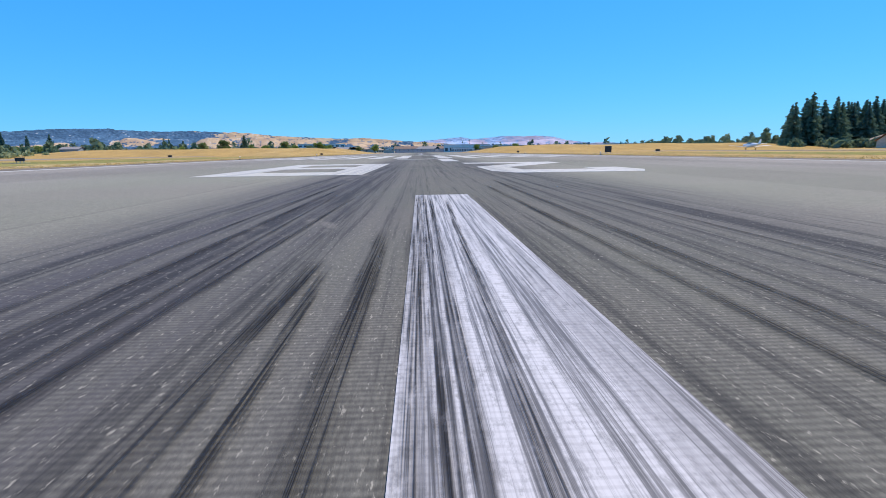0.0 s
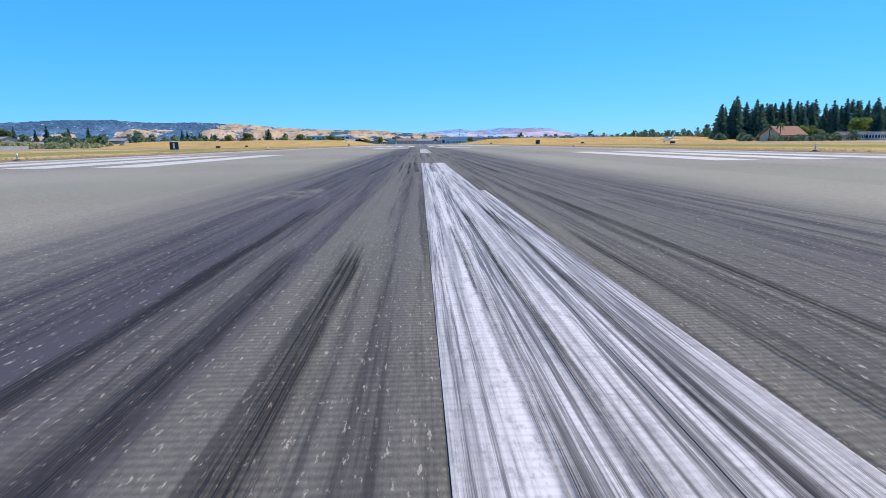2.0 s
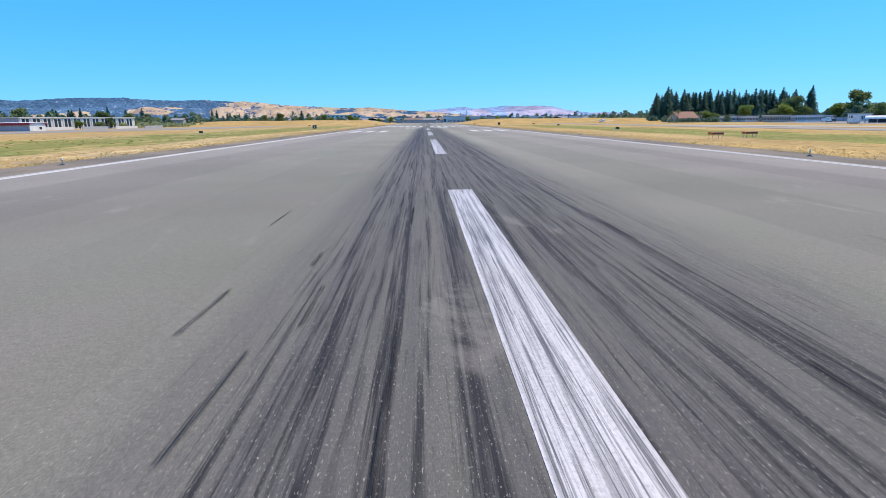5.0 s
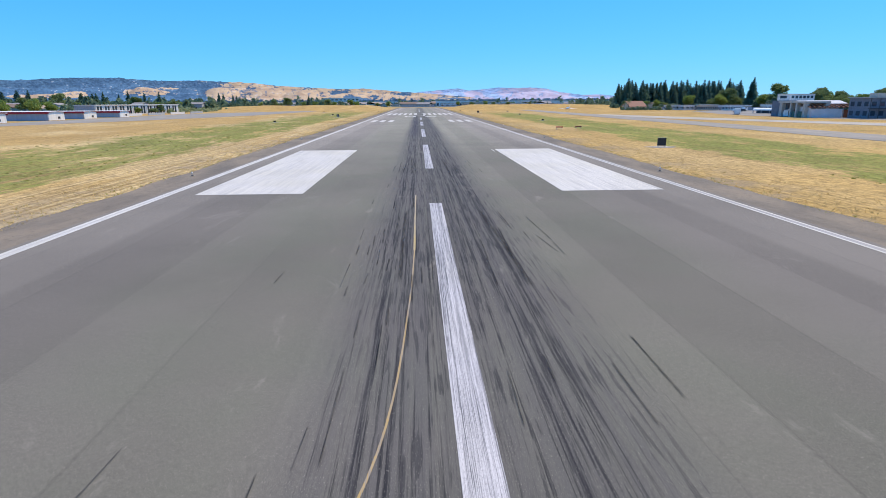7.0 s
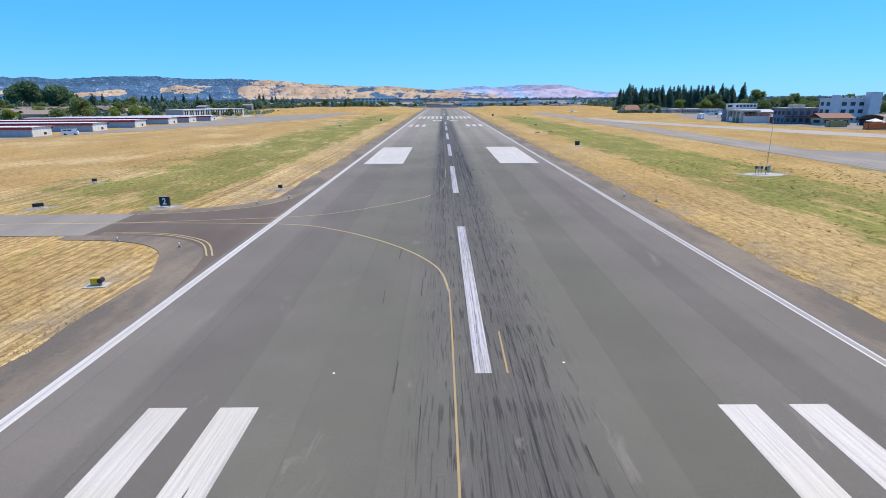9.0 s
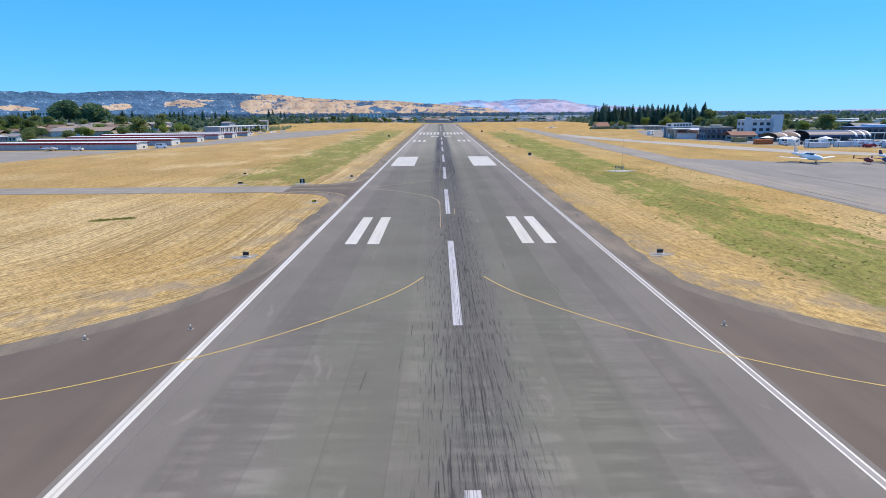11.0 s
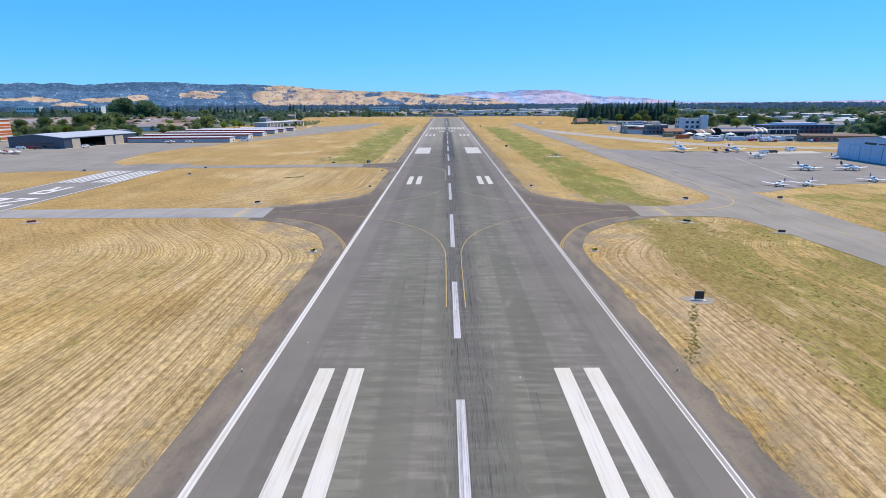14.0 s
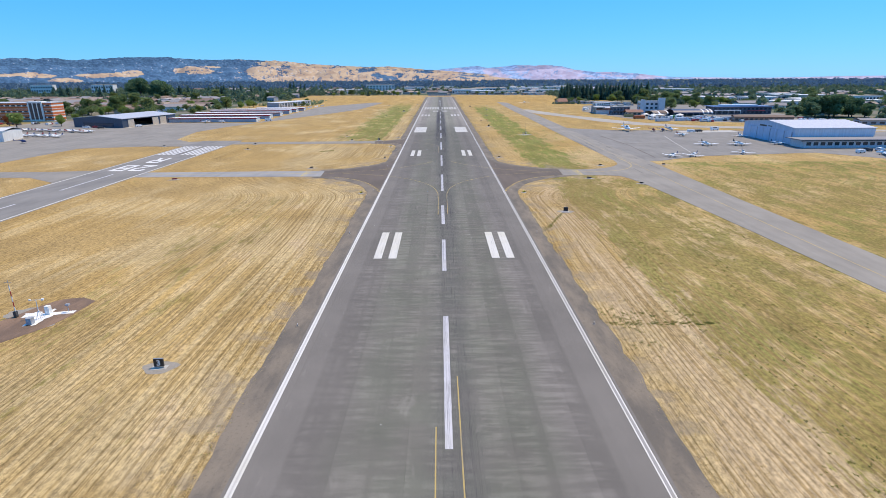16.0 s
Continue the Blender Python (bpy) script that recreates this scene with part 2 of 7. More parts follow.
def pavement(name, c, lanes=True, cracks=0.3):
    n = Nodes(name, 0.88)
    big = n.noise(scale=0.06, detail=4)
    mid = n.noise(n.scaled(0.35, 0.06, 0), 1, 4)
    fine = n.noise(scale=20, detail=3, rough=0.7)
    f = n.math("ADD", n.math("MULTIPLY", big, 0.4), n.math("ADD", n.math("MULTIPLY", mid, 0.35), n.math("MULTIPLY", fine, 0.25)))
    col = n.mix(n.step(f, 0.32, 0.68), tuple(x * 0.78 for x in c), tuple(x * 1.18 for x in c))
    v = n.add("ShaderNodeTexVoronoi", feature="DISTANCE_TO_EDGE")
    v.inputs["Scale"].default_value = 0.11
    line = n.step(v.outputs["Distance"], 0.004, 0.012, cracks, 0.0)
    col = n.mix(line, col, tuple(x * 0.45 for x in c))
    n.bump(fine, 0.3, 0.01)
    return n.color(col)


def gravelly(name, c):
    """Loose gravel and tar with dusty patches and dark crumbs."""
    n = Nodes(name, 0.95)
    big = n.noise(n.scaled(0.22, 0.07, 0), 1, 5, 0.65)
    mid = n.noise(scale=2.2, detail=5, rough=0.75)
    crumbs = n.noise(scale=9.0, detail=4, rough=0.8)
    col = n.mix(n.step(big, 0.36, 0.64), tuple(v * 0.74 for v in c), tuple(v * f for v, f in zip(c, (1.28, 1.22, 1.12))))
    col = n.mix(n.step(mid, 0.52, 0.68, 0.0, 0.55), col, tuple(v * 0.5 for v in c))
    col = n.mix(n.step(crumbs, 0.55, 0.7, 0.0, 0.6), col, tuple(v * 1.7 for v in c))
    n.bump(crumbs, 0.6, 0.04)
    return n.color(col)


def dry_grass():
    """Mown straw with swaths along the runway that bend round the taxiway corners, green strips, bare dust and weeds."""
    n = Nodes("mown_dry_grass", 0.95)
    n.bsdf.inputs["Specular IOR Level"].default_value = 0.15
    x, y, z = n.xyz()
    ax = n.math("ABSOLUTE", x)
    big = n.noise(scale=0.021, detail=4)
    tufts = n.noise(n.scaled(1.7, 0.8, 0), 1, 5, 0.70)
    speck = n.noise(scale=7.0, detail=3, rough=0.7)
    patchy = n.noise(n.scaled(0.10, 0.045, 0), 1, 5, 0.62)
    # distance from the pavement, bent round the fillets of the crossing
    near = n.math("MULTIPLY", n.math("LESS_THAN", y, -469.0), n.step(y, -522, -474))
    far_c = n.math("MULTIPLY", n.math("GREATER_THAN", y, -469.0), n.step(y, -416, -464))
    bend = n.math("MULTIPLY", n.math("POWER", n.math("ADD", near, far_c), 1.6), 25.0)
    wander = n.math("MULTIPLY_ADD", n.noise(n.scaled(0.03, 0.012, 0), 1, 1), 5.0, -2.5)
    u = n.math("ADD", n.math("SUBTRACT", ax, bend), wander)
    side = n.math("MULTIPLY", n.math("GREATER_THAN", x, 0.0), 37.0)
    swath = n.noise(n.vec(n.math("MULTIPLY", u, 0.62), n.math("MULTIPLY", y, 0.008), side), 1, 3, 0.6)
    blades = n.noise(n.vec(n.math("MULTIPLY", u, 1.7), n.math("MULTIPLY", y, 0.016), side), 1, 4, 0.62)
    row = n.math("FRACT", n.math("MULTIPLY", n.math("ADD", u, n.math("MULTIPLY", blades, 0.7)), 1.55))
    ridge_line = n.math("MULTIPLY", n.step(n.math("ABSOLUTE", n.math("SUBTRACT", row, 0.5)), 0.06, 0.20, 1.0, 0.0), n.step(n.noise(n.vec(n.math("MULTIPLY", u, 0.7), n.math("MULTIPLY", y, 0.014), 9), 1, 4, 0.6), 0.42, 0.56))
    # straw in two tones, laid in swaths
    straw = n.mix(n.step(big, 0.40, 0.60), (0.445, 0.305, 0.115), (0.465, 0.350, 0.175))
    golden = n.math("MULTIPLY", n.math("GREATER_THAN", x, 0.0), n.step(y, -475, -435))
    straw = n.mix(n.math("MULTIPLY", n.step(swath, 0.38, 0.62, 0.0, 0.7), n.math("MULTIPLY_ADD", golden, -0.6, 1.0)), straw, (0.515, 0.400, 0.215))
    straw = n.mix(n.math("MULTIPLY", golden, n.step(y, -440, -380, 0.0, 0.5)), straw, (0.390, 0.262, 0.088))
    umber_zone = n.math("ADD", n.step(x, -52, -85, 0.0, 0.16), n.step(x, 78, 100, 0.0, 0.13))
    straw = n.mix(n.step(n.math("ADD", n.noise(n.scaled(0.034, 0.022, 0), 1, 5, 0.6), umber_zone), 0.50, 0.66, 0.0, 0.75), straw, (0.375, 0.250, 0.090))
    # pinkish bare ground between the swaths beside the runway
    dusty = n.math("MULTIPLY", n.math("MULTIPLY", n.step(u, 25, 30), n.step(u, 40, 52, 1.0, 0.0)), n.step(y, -440, -520, 0.1, 1.0))
    dusty = n.math("MULTIPLY", dusty, n.step(n.math("ADD", patchy, n.math("MULTIPLY_ADD", n.math("GREATER_THAN", x, 0.0), 0.16, -0.08)), 0.46, 0.62, 0.0, 0.62))
    straw = n.mix(dusty, straw, (0.425, 0.325, 0.21))
    # green growth: strips beside the mown edge, stronger on the side of the apron
    right = n.math("MULTIPLY", n.step(x, 33, 43), n.math("MAXIMUM", n.step(x, 55, 67, 1.0, 0.30), n.step(y, -455, -500, 0.0, 0.85)))
    right = n.math("MULTIPLY", right, n.math("MULTIPLY", n.step(y, -60, 60, 1.0, 0.3), n.step(y, -700, -560, 0.85, 1.0)))
    left = n.math("MULTIPLY", n.step(x, -31, -38), n.math("MULTIPLY", n.step(x, -50, -76, 1.0, 0.12), n.step(y, -385, -335, 0.12, 1.0)))
    mid_left = n.math("MULTIPLY", n.math("MULTIPLY", n.step(x, -36, -46), n.step(x, -62, -80, 0.42, 0.0)), n.step(y, -480, -520))
    outer = n.math("MULTIPLY", n.step(x, 94, 100), n.step(y, -440, -446, 0.0, 0.75))
    zone = n.math("MULTIPLY", n.math("MAXIMUM", n.math("MAXIMUM", outer, mid_left), n.math("MAXIMUM", right, left)), n.step(y, 0, 200, 1.0, 0.3))
    cover = n.math("ADD", n.math("MULTIPLY", n.noise(n.scaled(0.16, 0.07, 0), 1, 6, 0.7), 0.46), n.math("ADD", n.math("MULTIPLY", n.noise(n.scaled(0.8, 0.22, 0), 1, 5, 0.75), 0.34), n.math("MULTIPLY", tufts, 0.20)))
    green = n.step(n.math("MULTIPLY_ADD", zone, 0.172, n.math("ADD", cover, n.math("MULTIPLY_ADD", swath, 0.20, -0.10))), 0.585, 0.665)
    sere = n.step(y, -430, -500)
    lush = n.mix(tufts, (0.098, 0.142, 0.024), (0.240, 0.252, 0.058))
    dull = n.mix(tufts, (0.165, 0.138, 0.030), (0.300, 0.238, 0.075))
    col = n.mix(n.math("MULTIPLY", green, 0.90), straw, n.mix(n.math("MULTIPLY", sere, n.step(n.noise(n.scaled(0.06, 0.03, 0), 1, 4), 0.34, 0.58, 0.55, 1.0)), lush, dull))
    # single tufts of weed standing in the green strips
    dot = n.add("ShaderNodeTexVoronoi")
    dot.inputs["Scale"].default_value = 0.62
    weed = n.math("MULTIPLY", n.step(n.math("ADD", dot.outputs["Distance"], n.math("MULTIPLY_ADD", speck, 0.3, -0.15)), 0.14, 0.30, 1.0, 0.0), n.step(n.math("MULTIPLY_ADD", zone, 0.22, patchy), 0.58, 0.70, 0.0, 0.8))
    col = n.mix(weed, col, (0.115, 0.120, 0.030))
    # dark gaps between the swaths
    strong = n.math("MULTIPLY", n.step(u, 46, 80, 1.0, 0.45), n.math("MULTIPLY", n.step(y, -330, -230, 1.0, 0.4), n.math("MULTIPLY_ADD", golden, -0.5, 1.0)))
    col = n.mix(n.math("MULTIPLY", n.math("MULTIPLY", ridge_line, strong), 0.72), col, (0.225, 0.150, 0.060))
    col = n.mix(n.math("MULTIPLY", n.step(blades, 0.49, 0.59), n.math("MULTIPLY", strong, 0.70)), col, (0.255, 0.172, 0.068))
    # the bank beyond the runway's end is a richer gold
    col = n.mix(n.math("MULTIPLY", n.step(y, -40, 120), n.step(tufts, 0.35, 0.6, 0.45, 0.8)), col, (0.425, 0.280, 0.095))
    f = n.math("ADD", n.math("MULTIPLY", tufts, 0.6), n.math("MULTIPLY", speck, 0.4))
    sc = n.add("ShaderNodeVectorMath", operation="SCALE")
    n.put(col, sc.inputs[0])
    n.put(n.math("MULTIPLY", n.step(f, 0.37, 0.61, 0.58, 1.30), n.step(patchy, 0.30, 0.70, 0.86, 1.12)), sc.inputs["Scale"])
    # bare grey earth towards the pavement
    edge = n.math("MULTIPLY", n.step(u, 24, 34, 1.0, 0.0), n.step(n.noise(scale=0.16, detail=5), 0.46, 0.60))
    col = n.mix(n.math("MULTIPLY", edge, 0.65), sc.outputs[0], (0.245, 0.205, 0.155))
    town_left = n.math("MULTIPLY", n.step(x, -238, -262), n.step(y, -250, -170))
    town_right = n.math("MULTIPLY", n.step(x, 235, 260), n.step(y, -275, -240))
    far = n.math("MAXIMUM", n.step(y, 380, 440), n.math("MAXIMUM", n.math("MAXIMUM", town_left, town_right), n.step(x, 330, 380)))
    town = n.mix(n.step(n.noise(scale=0.013, detail=5), 0.42, 0.6), (0.065, 0.095, 0.05), (0.19, 0.175, 0.135))
    col = n.mix(far, col, town)
    n.bump(f, 0.35, 0.08)
    return n.color(col)


def leafy(name, a, b, rough=0.7):
    """Leaves: each clump its own tone, with some light passing through."""
    n = Nodes(name, rough)
    g = n.add("ShaderNodeNewGeometry")
    o = n.add("ShaderNodeObjectInfo")
    f = n.math("ADD", n.math("MULTIPLY", g.outputs["Random Per Island"], 0.6), n.math("MULTIPLY", o.outputs["Random"], 0.4))
    n.bsdf.inputs["Specular IOR Level"].default_value = 0.2
    col = n.mix(f, a, b)
    thin = n.add("ShaderNodeBsdfTranslucent")
    n.put(col, thin.inputs["Color"])
    both = n.add("ShaderNodeMixShader")
    both.inputs[0].default_value = 0.42
    out = n.t.nodes["Material Output"]
    n.t.links.new(n.bsdf.outputs[0], both.inputs[1])
    n.t.links.new(thin.outputs[0], both.inputs[2])
    n.t.links.new(both.outputs[0], out.inputs["Surface"])
    return n.color(col)


def ribbed(name, c, pitch=0.3, rough=0.45, axis=0, metal=0.0):
    """Corrugated metal sheet."""
    n = Nodes(name, rough, metal)
    comp = n.xyz()[axis]
    w = n.math("SINE", n.math("MULTIPLY", comp, 2 * math.pi / pitch))
    stain = n.noise(n.scaled(1.2, 1.2, 0.15), 1, 4)
    col = n.mix(n.step(stain, 0.35, 0.7), tuple(x * 0.85 for x in c), c)
    n.bump(w, 0.4, 0.02)
    return n.color(col)


def glass(name="dark_glass", c=(0.03, 0.045, 0.06)):
    n = Nodes(name, 0.08)
    return n.color(n.mix(n.noise(scale=0.4), c, tuple(x * 1.8 for x in c)))


ASPHALT = asphalt_runway()
WHITE = paint("white_runway_paint", (0.66, 0.65, 0.69), 0.45, 1.0)
BLOCK_WHITE = paint("cream_white_runway_paint", (0.69, 0.665, 0.61), 0.5, 0.35)
BRIGHT_WHITE = paint("bright_runway_paint", (0.80, 0.79, 0.78), 0.1, 0.1)
FADED_YELLOW = paint("faded_yellow_paint", (0.46, 0.285, 0.02), 0.5, 0.45)
YELLOW = paint("yellow_taxi_paint", (0.58, 0.40, 0.05), 0.8, 0.6)
YELLOW_BOLD = paint("yellow_holding_paint", (0.62, 0.45, 0.09), 0.45, 0.2)
WHITE_LINE = paint("white_edge_line_paint", (0.72, 0.70, 0.66), 0.25, 0.3)
MUSTARD = plain("mustard_enamel", (0.36, 0.27, 0.11), 0.6)
EDGE_WHITE = paint("faded_edge_line_paint", (0.30, 0.285, 0.27), 0.6, 0.3)
DUSTY_LINE = paint("dusty_edge_line_paint", (0.56, 0.54, 0.51), 0.45, 0.3)
BLACKPAINT = plain("black_border_paint", (0.03, 0.03, 0.03))
SKID = tyre_mark()
SHOULDER = gravelly("grey_gravel_shoulder", (0.175, 0.152, 0.125))
DARK_ASPHALT = pavement("dark_brown_asphalt", (0.128, 0.101, 0.080))
LIGHT_ASPHALT = pavement("pale_grey_asphalt", (0.258, 0.238, 0.208))
APRON_MAT = pavement("worn_apron_asphalt", (0.224, 0.212, 0.196))
ROAD = pavement("pale_concrete_road", (0.37, 0.34, 0.295))
BLUISH_CONCRETE = pavement("bluish_pale_concrete", (0.300, 0.296, 0.290))
EARTH = gravelly("bare_brown_earth", (0.20, 0.135, 0.095))
GRASS = dry_grass()
CONCRETE = plain("pale_concrete", (0.46, 0.44, 0.40))
GRAVEL = plain("light_gravel", (0.30, 0.275, 0.235), 0.95, scale=5)
LIME = plain("white_chalk_gravel", (0.78, 0.77, 0.74), 0.95, scale=4)
BLACK = plain("black_sign_board", (0.02, 0.02, 0.022), 0.5)
WHITE_SIGN = plain("white_sign_paint", (0.8, 0.8, 0.78))
YELLOW_BOX = plain("yellow_box_enamel", (0.62, 0.45, 0.02), 0.45)
ORANGE = plain("orange_enamel", (0.65, 0.14, 0.03), 0.5)
RED = plain("red_enamel", (0.36, 0.018, 0.03), 0.5)
RUST = plain("rusty_steel", (0.27, 0.10, 0.055), 0.85)
GREEN_SCREEN = plain("dull_green_mesh", (0.10, 0.17, 0.13), 0.9)
SLATE = plain("slate_blue_cladding", (0.10, 0.115, 0.15), 0.6)
GREEN_ENAMEL = plain("green_enamel", (0.10, 0.30, 0.06), 0.5)
ROOF_NAVY = ribbed("navy_metal_roof", (0.035, 0.055, 0.13), 0.5, axis=0)
BRICK_TAN = plain("tan_brick_wall", (0.34, 0.21, 0.15), 0.9)
STEEL = plain("galvanised_steel", (0.42, 0.43, 0.44), 0.4, 0.6)
DARK_METAL = plain("dark_painted_metal", (0.05, 0.055, 0.06), 0.5)
PLANE_WHITE = plain("white_aircraft_paint", (0.82, 0.83, 0.84), 0.3, var=0.04)
PLANE_BLUE = plain("navy_aircraft_paint", (0.03, 0.05, 0.16), 0.3, var=0.05)
PLANE_RED = plain("maroon_aircraft_paint", (0.25, 0.03, 0.03), 0.3, var=0.05)
RUBBER = plain("black_rubber", (0.02, 0.02, 0.02), 0.9)
GLASS = glass()
WALL_WHITE = ribbed("white_metal_siding", (0.76, 0.76, 0.75), 0.4, axis=1)
WALL_BLUE = ribbed("pale_blue_hangar_siding", (0.44, 0.56, 0.72), 0.6, axis=1)
WALL_LILAC = ribbed("pale_hangar_siding", (0.64, 0.68, 0.76), 0.6, axis=0)
WALL_GREY = ribbed("slate_grey_siding", (0.055, 0.075, 0.115), 0.7, axis=0)
DOOR_GREY = ribbed("bluish_hangar_doors", (0.38, 0.45, 0.55), 0.8, axis=0)
ROOF_WHITE = ribbed("white_metal_roof", (0.74, 0.74, 0.76), 0.5, axis=0)
ROOF_LILAC = ribbed("lilac_grey_metal_roof", (0.60, 0.60, 0.66), 0.5, axis=0)
ROOF_PALE = ribbed("weathered_pale_roof", (0.53, 0.55, 0.60), 0.5, axis=0)
ROOF_BLUE = ribbed("blue_metal_roof", (0.13, 0.22, 0.42), 0.5, axis=0)
ROOF_TAN = plain("tan_tile_roof", (0.33, 0.255, 0.205), 0.85)
ROOF_TAN_FLAT = plain("tan_gravel_roof", (0.45, 0.38, 0.31), 0.9)
ROOF_TERRA = plain("terracotta_tile_roof", (0.30, 0.165, 0.12), 0.9)
ROOF_BROWN = plain("brown_shingle_roof", (0.21, 0.15, 0.12), 0.9)
ROOF_GREY = plain("grey_shingle_roof", (0.27, 0.26, 0.27), 0.9)
STUCCO = plain("warm_stucco", (0.52, 0.45, 0.37), 0.9)
STUCCO_PALE = plain("pale_grey_stucco", (0.60, 0.60, 0.62), 0.9, var=0.05, scale=0.5)
STUCCO_GREY = plain("blue_grey_stucco", (0.36, 0.39, 0.44), 0.9)
STUCCO_DARK = plain("dark_grey_render", (0.20, 0.215, 0.25), 0.9)
BRICK_ORANGE = plain("orange_brick_cladding", (0.60, 0.16, 0.05), 0.85)
WOOD_DARK = plain("trunk_bark", (0.10, 0.075, 0.055), 0.95)
CONIFER = leafy("dark_conifer_needles", (0.10, 0.185, 0.17), (0.21, 0.31, 0.20))
LEAF = leafy("green_leaves", (0.115, 0.20, 0.05), (0.29, 0.36, 0.10))
LEAF_OLIVE = leafy("olive_leaves", (0.09, 0.155, 0.06), (0.23, 0.285, 0.11))
LEAF_DARK = leafy("dark_oak_leaves", (0.075, 0.155, 0.09), (0.18, 0.27, 0.125))
SCRUB = leafy("grey_green_scrub", (0.22, 0.28, 0.14), (0.42, 0.46, 0.27))
LEAF_RED = leafy("rusty_leaves", (0.16, 0.05, 0.02), (0.26, 0.09, 0.03))
WOODS = leafy("distant_foliage", (0.075, 0.15, 0.12), (0.29, 0.35, 0.18))
# far leaves: distance haze mixed into the leaf colours as blue
HAZE_TINTED_WOODS = leafy("haze_tinted_foliage", (0.07, 0.15, 0.25), (0.19, 0.29, 0.37))
BLADE = leafy("straw_blades", (0.50, 0.36, 0.14), (0.66, 0.50, 0.24))
WEED = leafy("green_weeds", (0.20, 0.22, 0.05), (0.36, 0.34, 0.11))


# ---- mesh helpers ----
class Geo:
    """Collects vertices and faces of one mesh."""

    def __init__(self):
        self.v, self.f = [], []

    def face(self, pts):
        k = len(self.v)
        self.v += [tuple(p) for p in pts]
        self.f.append(tuple(range(k, k + len(pts))))
        return self

    def box(self, x0, y0, z0, x1, y1, z1, m=None):
        k = len(self.v)
        pts = [(x, y, z) for z in (z0, z1) for x, y in ((x0, y0), (x1, y0), (x1, y1), (x0, y1))]
        self.v += [tuple(m @ Vector(p)) if m else p for p in pts]
        self.f += [tuple(k + i for i in q) for q in ((3, 2, 1, 0), (4, 5, 6, 7), (0, 1, 5, 4), (1, 2, 6, 5), (2, 3, 7, 6), (3, 0, 4, 7))]
        return self

    def slab(self, outline, z, thick=0.05):
        """A flat plate of any outline (counter-clockwise) with its top at z."""
        k, n = len(self.v), len(outline)
        self.v += [(x, y, z) for x, y in outline] + [(x, y, z - thick) for x, y in outline]
        self.f.append(tuple(range(k, k + n)))
        self.f += [(k + i, k + n + i, k + n + (i + 1) % n, k + (i + 1) % n) for i in range(n)]
        return self

    def tube(self, a, b, r0, r1=None, n=8, caps=True):
        a, b, r1 = Vector(a), Vector(b), r0 if r1 is None else r1
        d = (b - a).normalized()
        s = d.orthogonal().normalized()
        t = d.cross(s)
        k = len(self.v)
        for c, r in ((a, r0), (b, r1)):
            self.v += [tuple(c + r * (math.cos(q) * s + math.sin(q) * t)) for q in (2 * math.pi * i / n for i in range(n))]
        self.f += [(k + i, k + (i + 1) % n, k + n + (i + 1) % n, k + n + i) for i in range(n)]
        if caps:
            self.f += [tuple(k + i for i in reversed(range(n))), tuple(k + n + i for i in range(n))]
        return self

    def loft(self, rings):
        """Skins a list of rings with the same number of points, with closed ends."""
        k, n = len(self.v), len(rings[0])
        for r in rings:
            self.v += [tuple(p) for p in r]
        for j in range(len(rings) - 1):
            self.f += [(k + j * n + i, k + j * n + (i + 1) % n, k + (j + 1) * n + (i + 1) % n, k + (j + 1) * n + i) for i in range(n)]
        self.f += [tuple(k + i for i in reversed(range(n))), tuple(k + (len(rings) - 1) * n + i for i in range(n))]
        return self

    def mesh(self, name, mat, smooth=False):
        me = bpy.data.meshes.new(name)
        me.from_pydata(self.v, [], self.f)
        me.materials.append(mat)
        if smooth:
            me.polygons.foreach_set("use_smooth", [True] * len(me.polygons))
        me.update()
        return me


def part(name, geo, mat, parent=None, label="", smooth=False):
    ob = new(name, geo.mesh(name, mat, smooth))
    ob.parent = parent
    if label:
        ob["label"] = label
    return ob


def thing(name, label, category, group="", kind="", at=None):
    ob = new(name)
    ob.empty_display_size = 0.2
    if at is not None:
        ob.matrix_world = at
    return tagged(ob, label, category, group, kind)


def lettering(name, text, size, mat, parent, m, bold=0.0):
    cu = bpy.data.curves.new(name, "FONT")
    cu.body, cu.size, cu.align_x, cu.align_y, cu.offset, cu.extrude = text, 1.0, "CENTER", "CENTER", bold, 0.004
    tmp = new(name, cu)
    bpy.context.view_layer.update()
    me = bpy.data.meshes.new_from_object(tmp.evaluated_get(bpy.context.evaluated_depsgraph_get()))
    bpy.data.objects.remove(tmp)
    co = np.array([v.co[:] for v in me.vertices])
    lo, hi = co.min(0), co.max(0)
    co[:, :2] = (co[:, :2] - (lo + hi)[:2] / 2) / (hi - lo)[:2] * np.array(size)
    me.vertices.foreach_set("co", co.ravel())
    me.materials.clear()
    me.materials.append(mat)
    ob = new(name, me)
    ob.parent = parent
    ob.matrix_local = m
    return ob


# ---- ground ----
def smooth(v, a, b):
    t = np.clip((v - a) / (b - a), 0, 1)
    return t * t * (3 - 2 * t)


def berm(x, y):
    ax = np.abs(x)
    return 3.6 * smooth(y, 115, 190) * (1 - smooth(y, 270, 400)) * smooth(ax, 27, 60) * (1 - smooth(ax, 165, 230))


def axis(*spans):
    return np.unique(np.concatenate([np.arange(a, b + 0.01, s) for a, b, s in spans]))


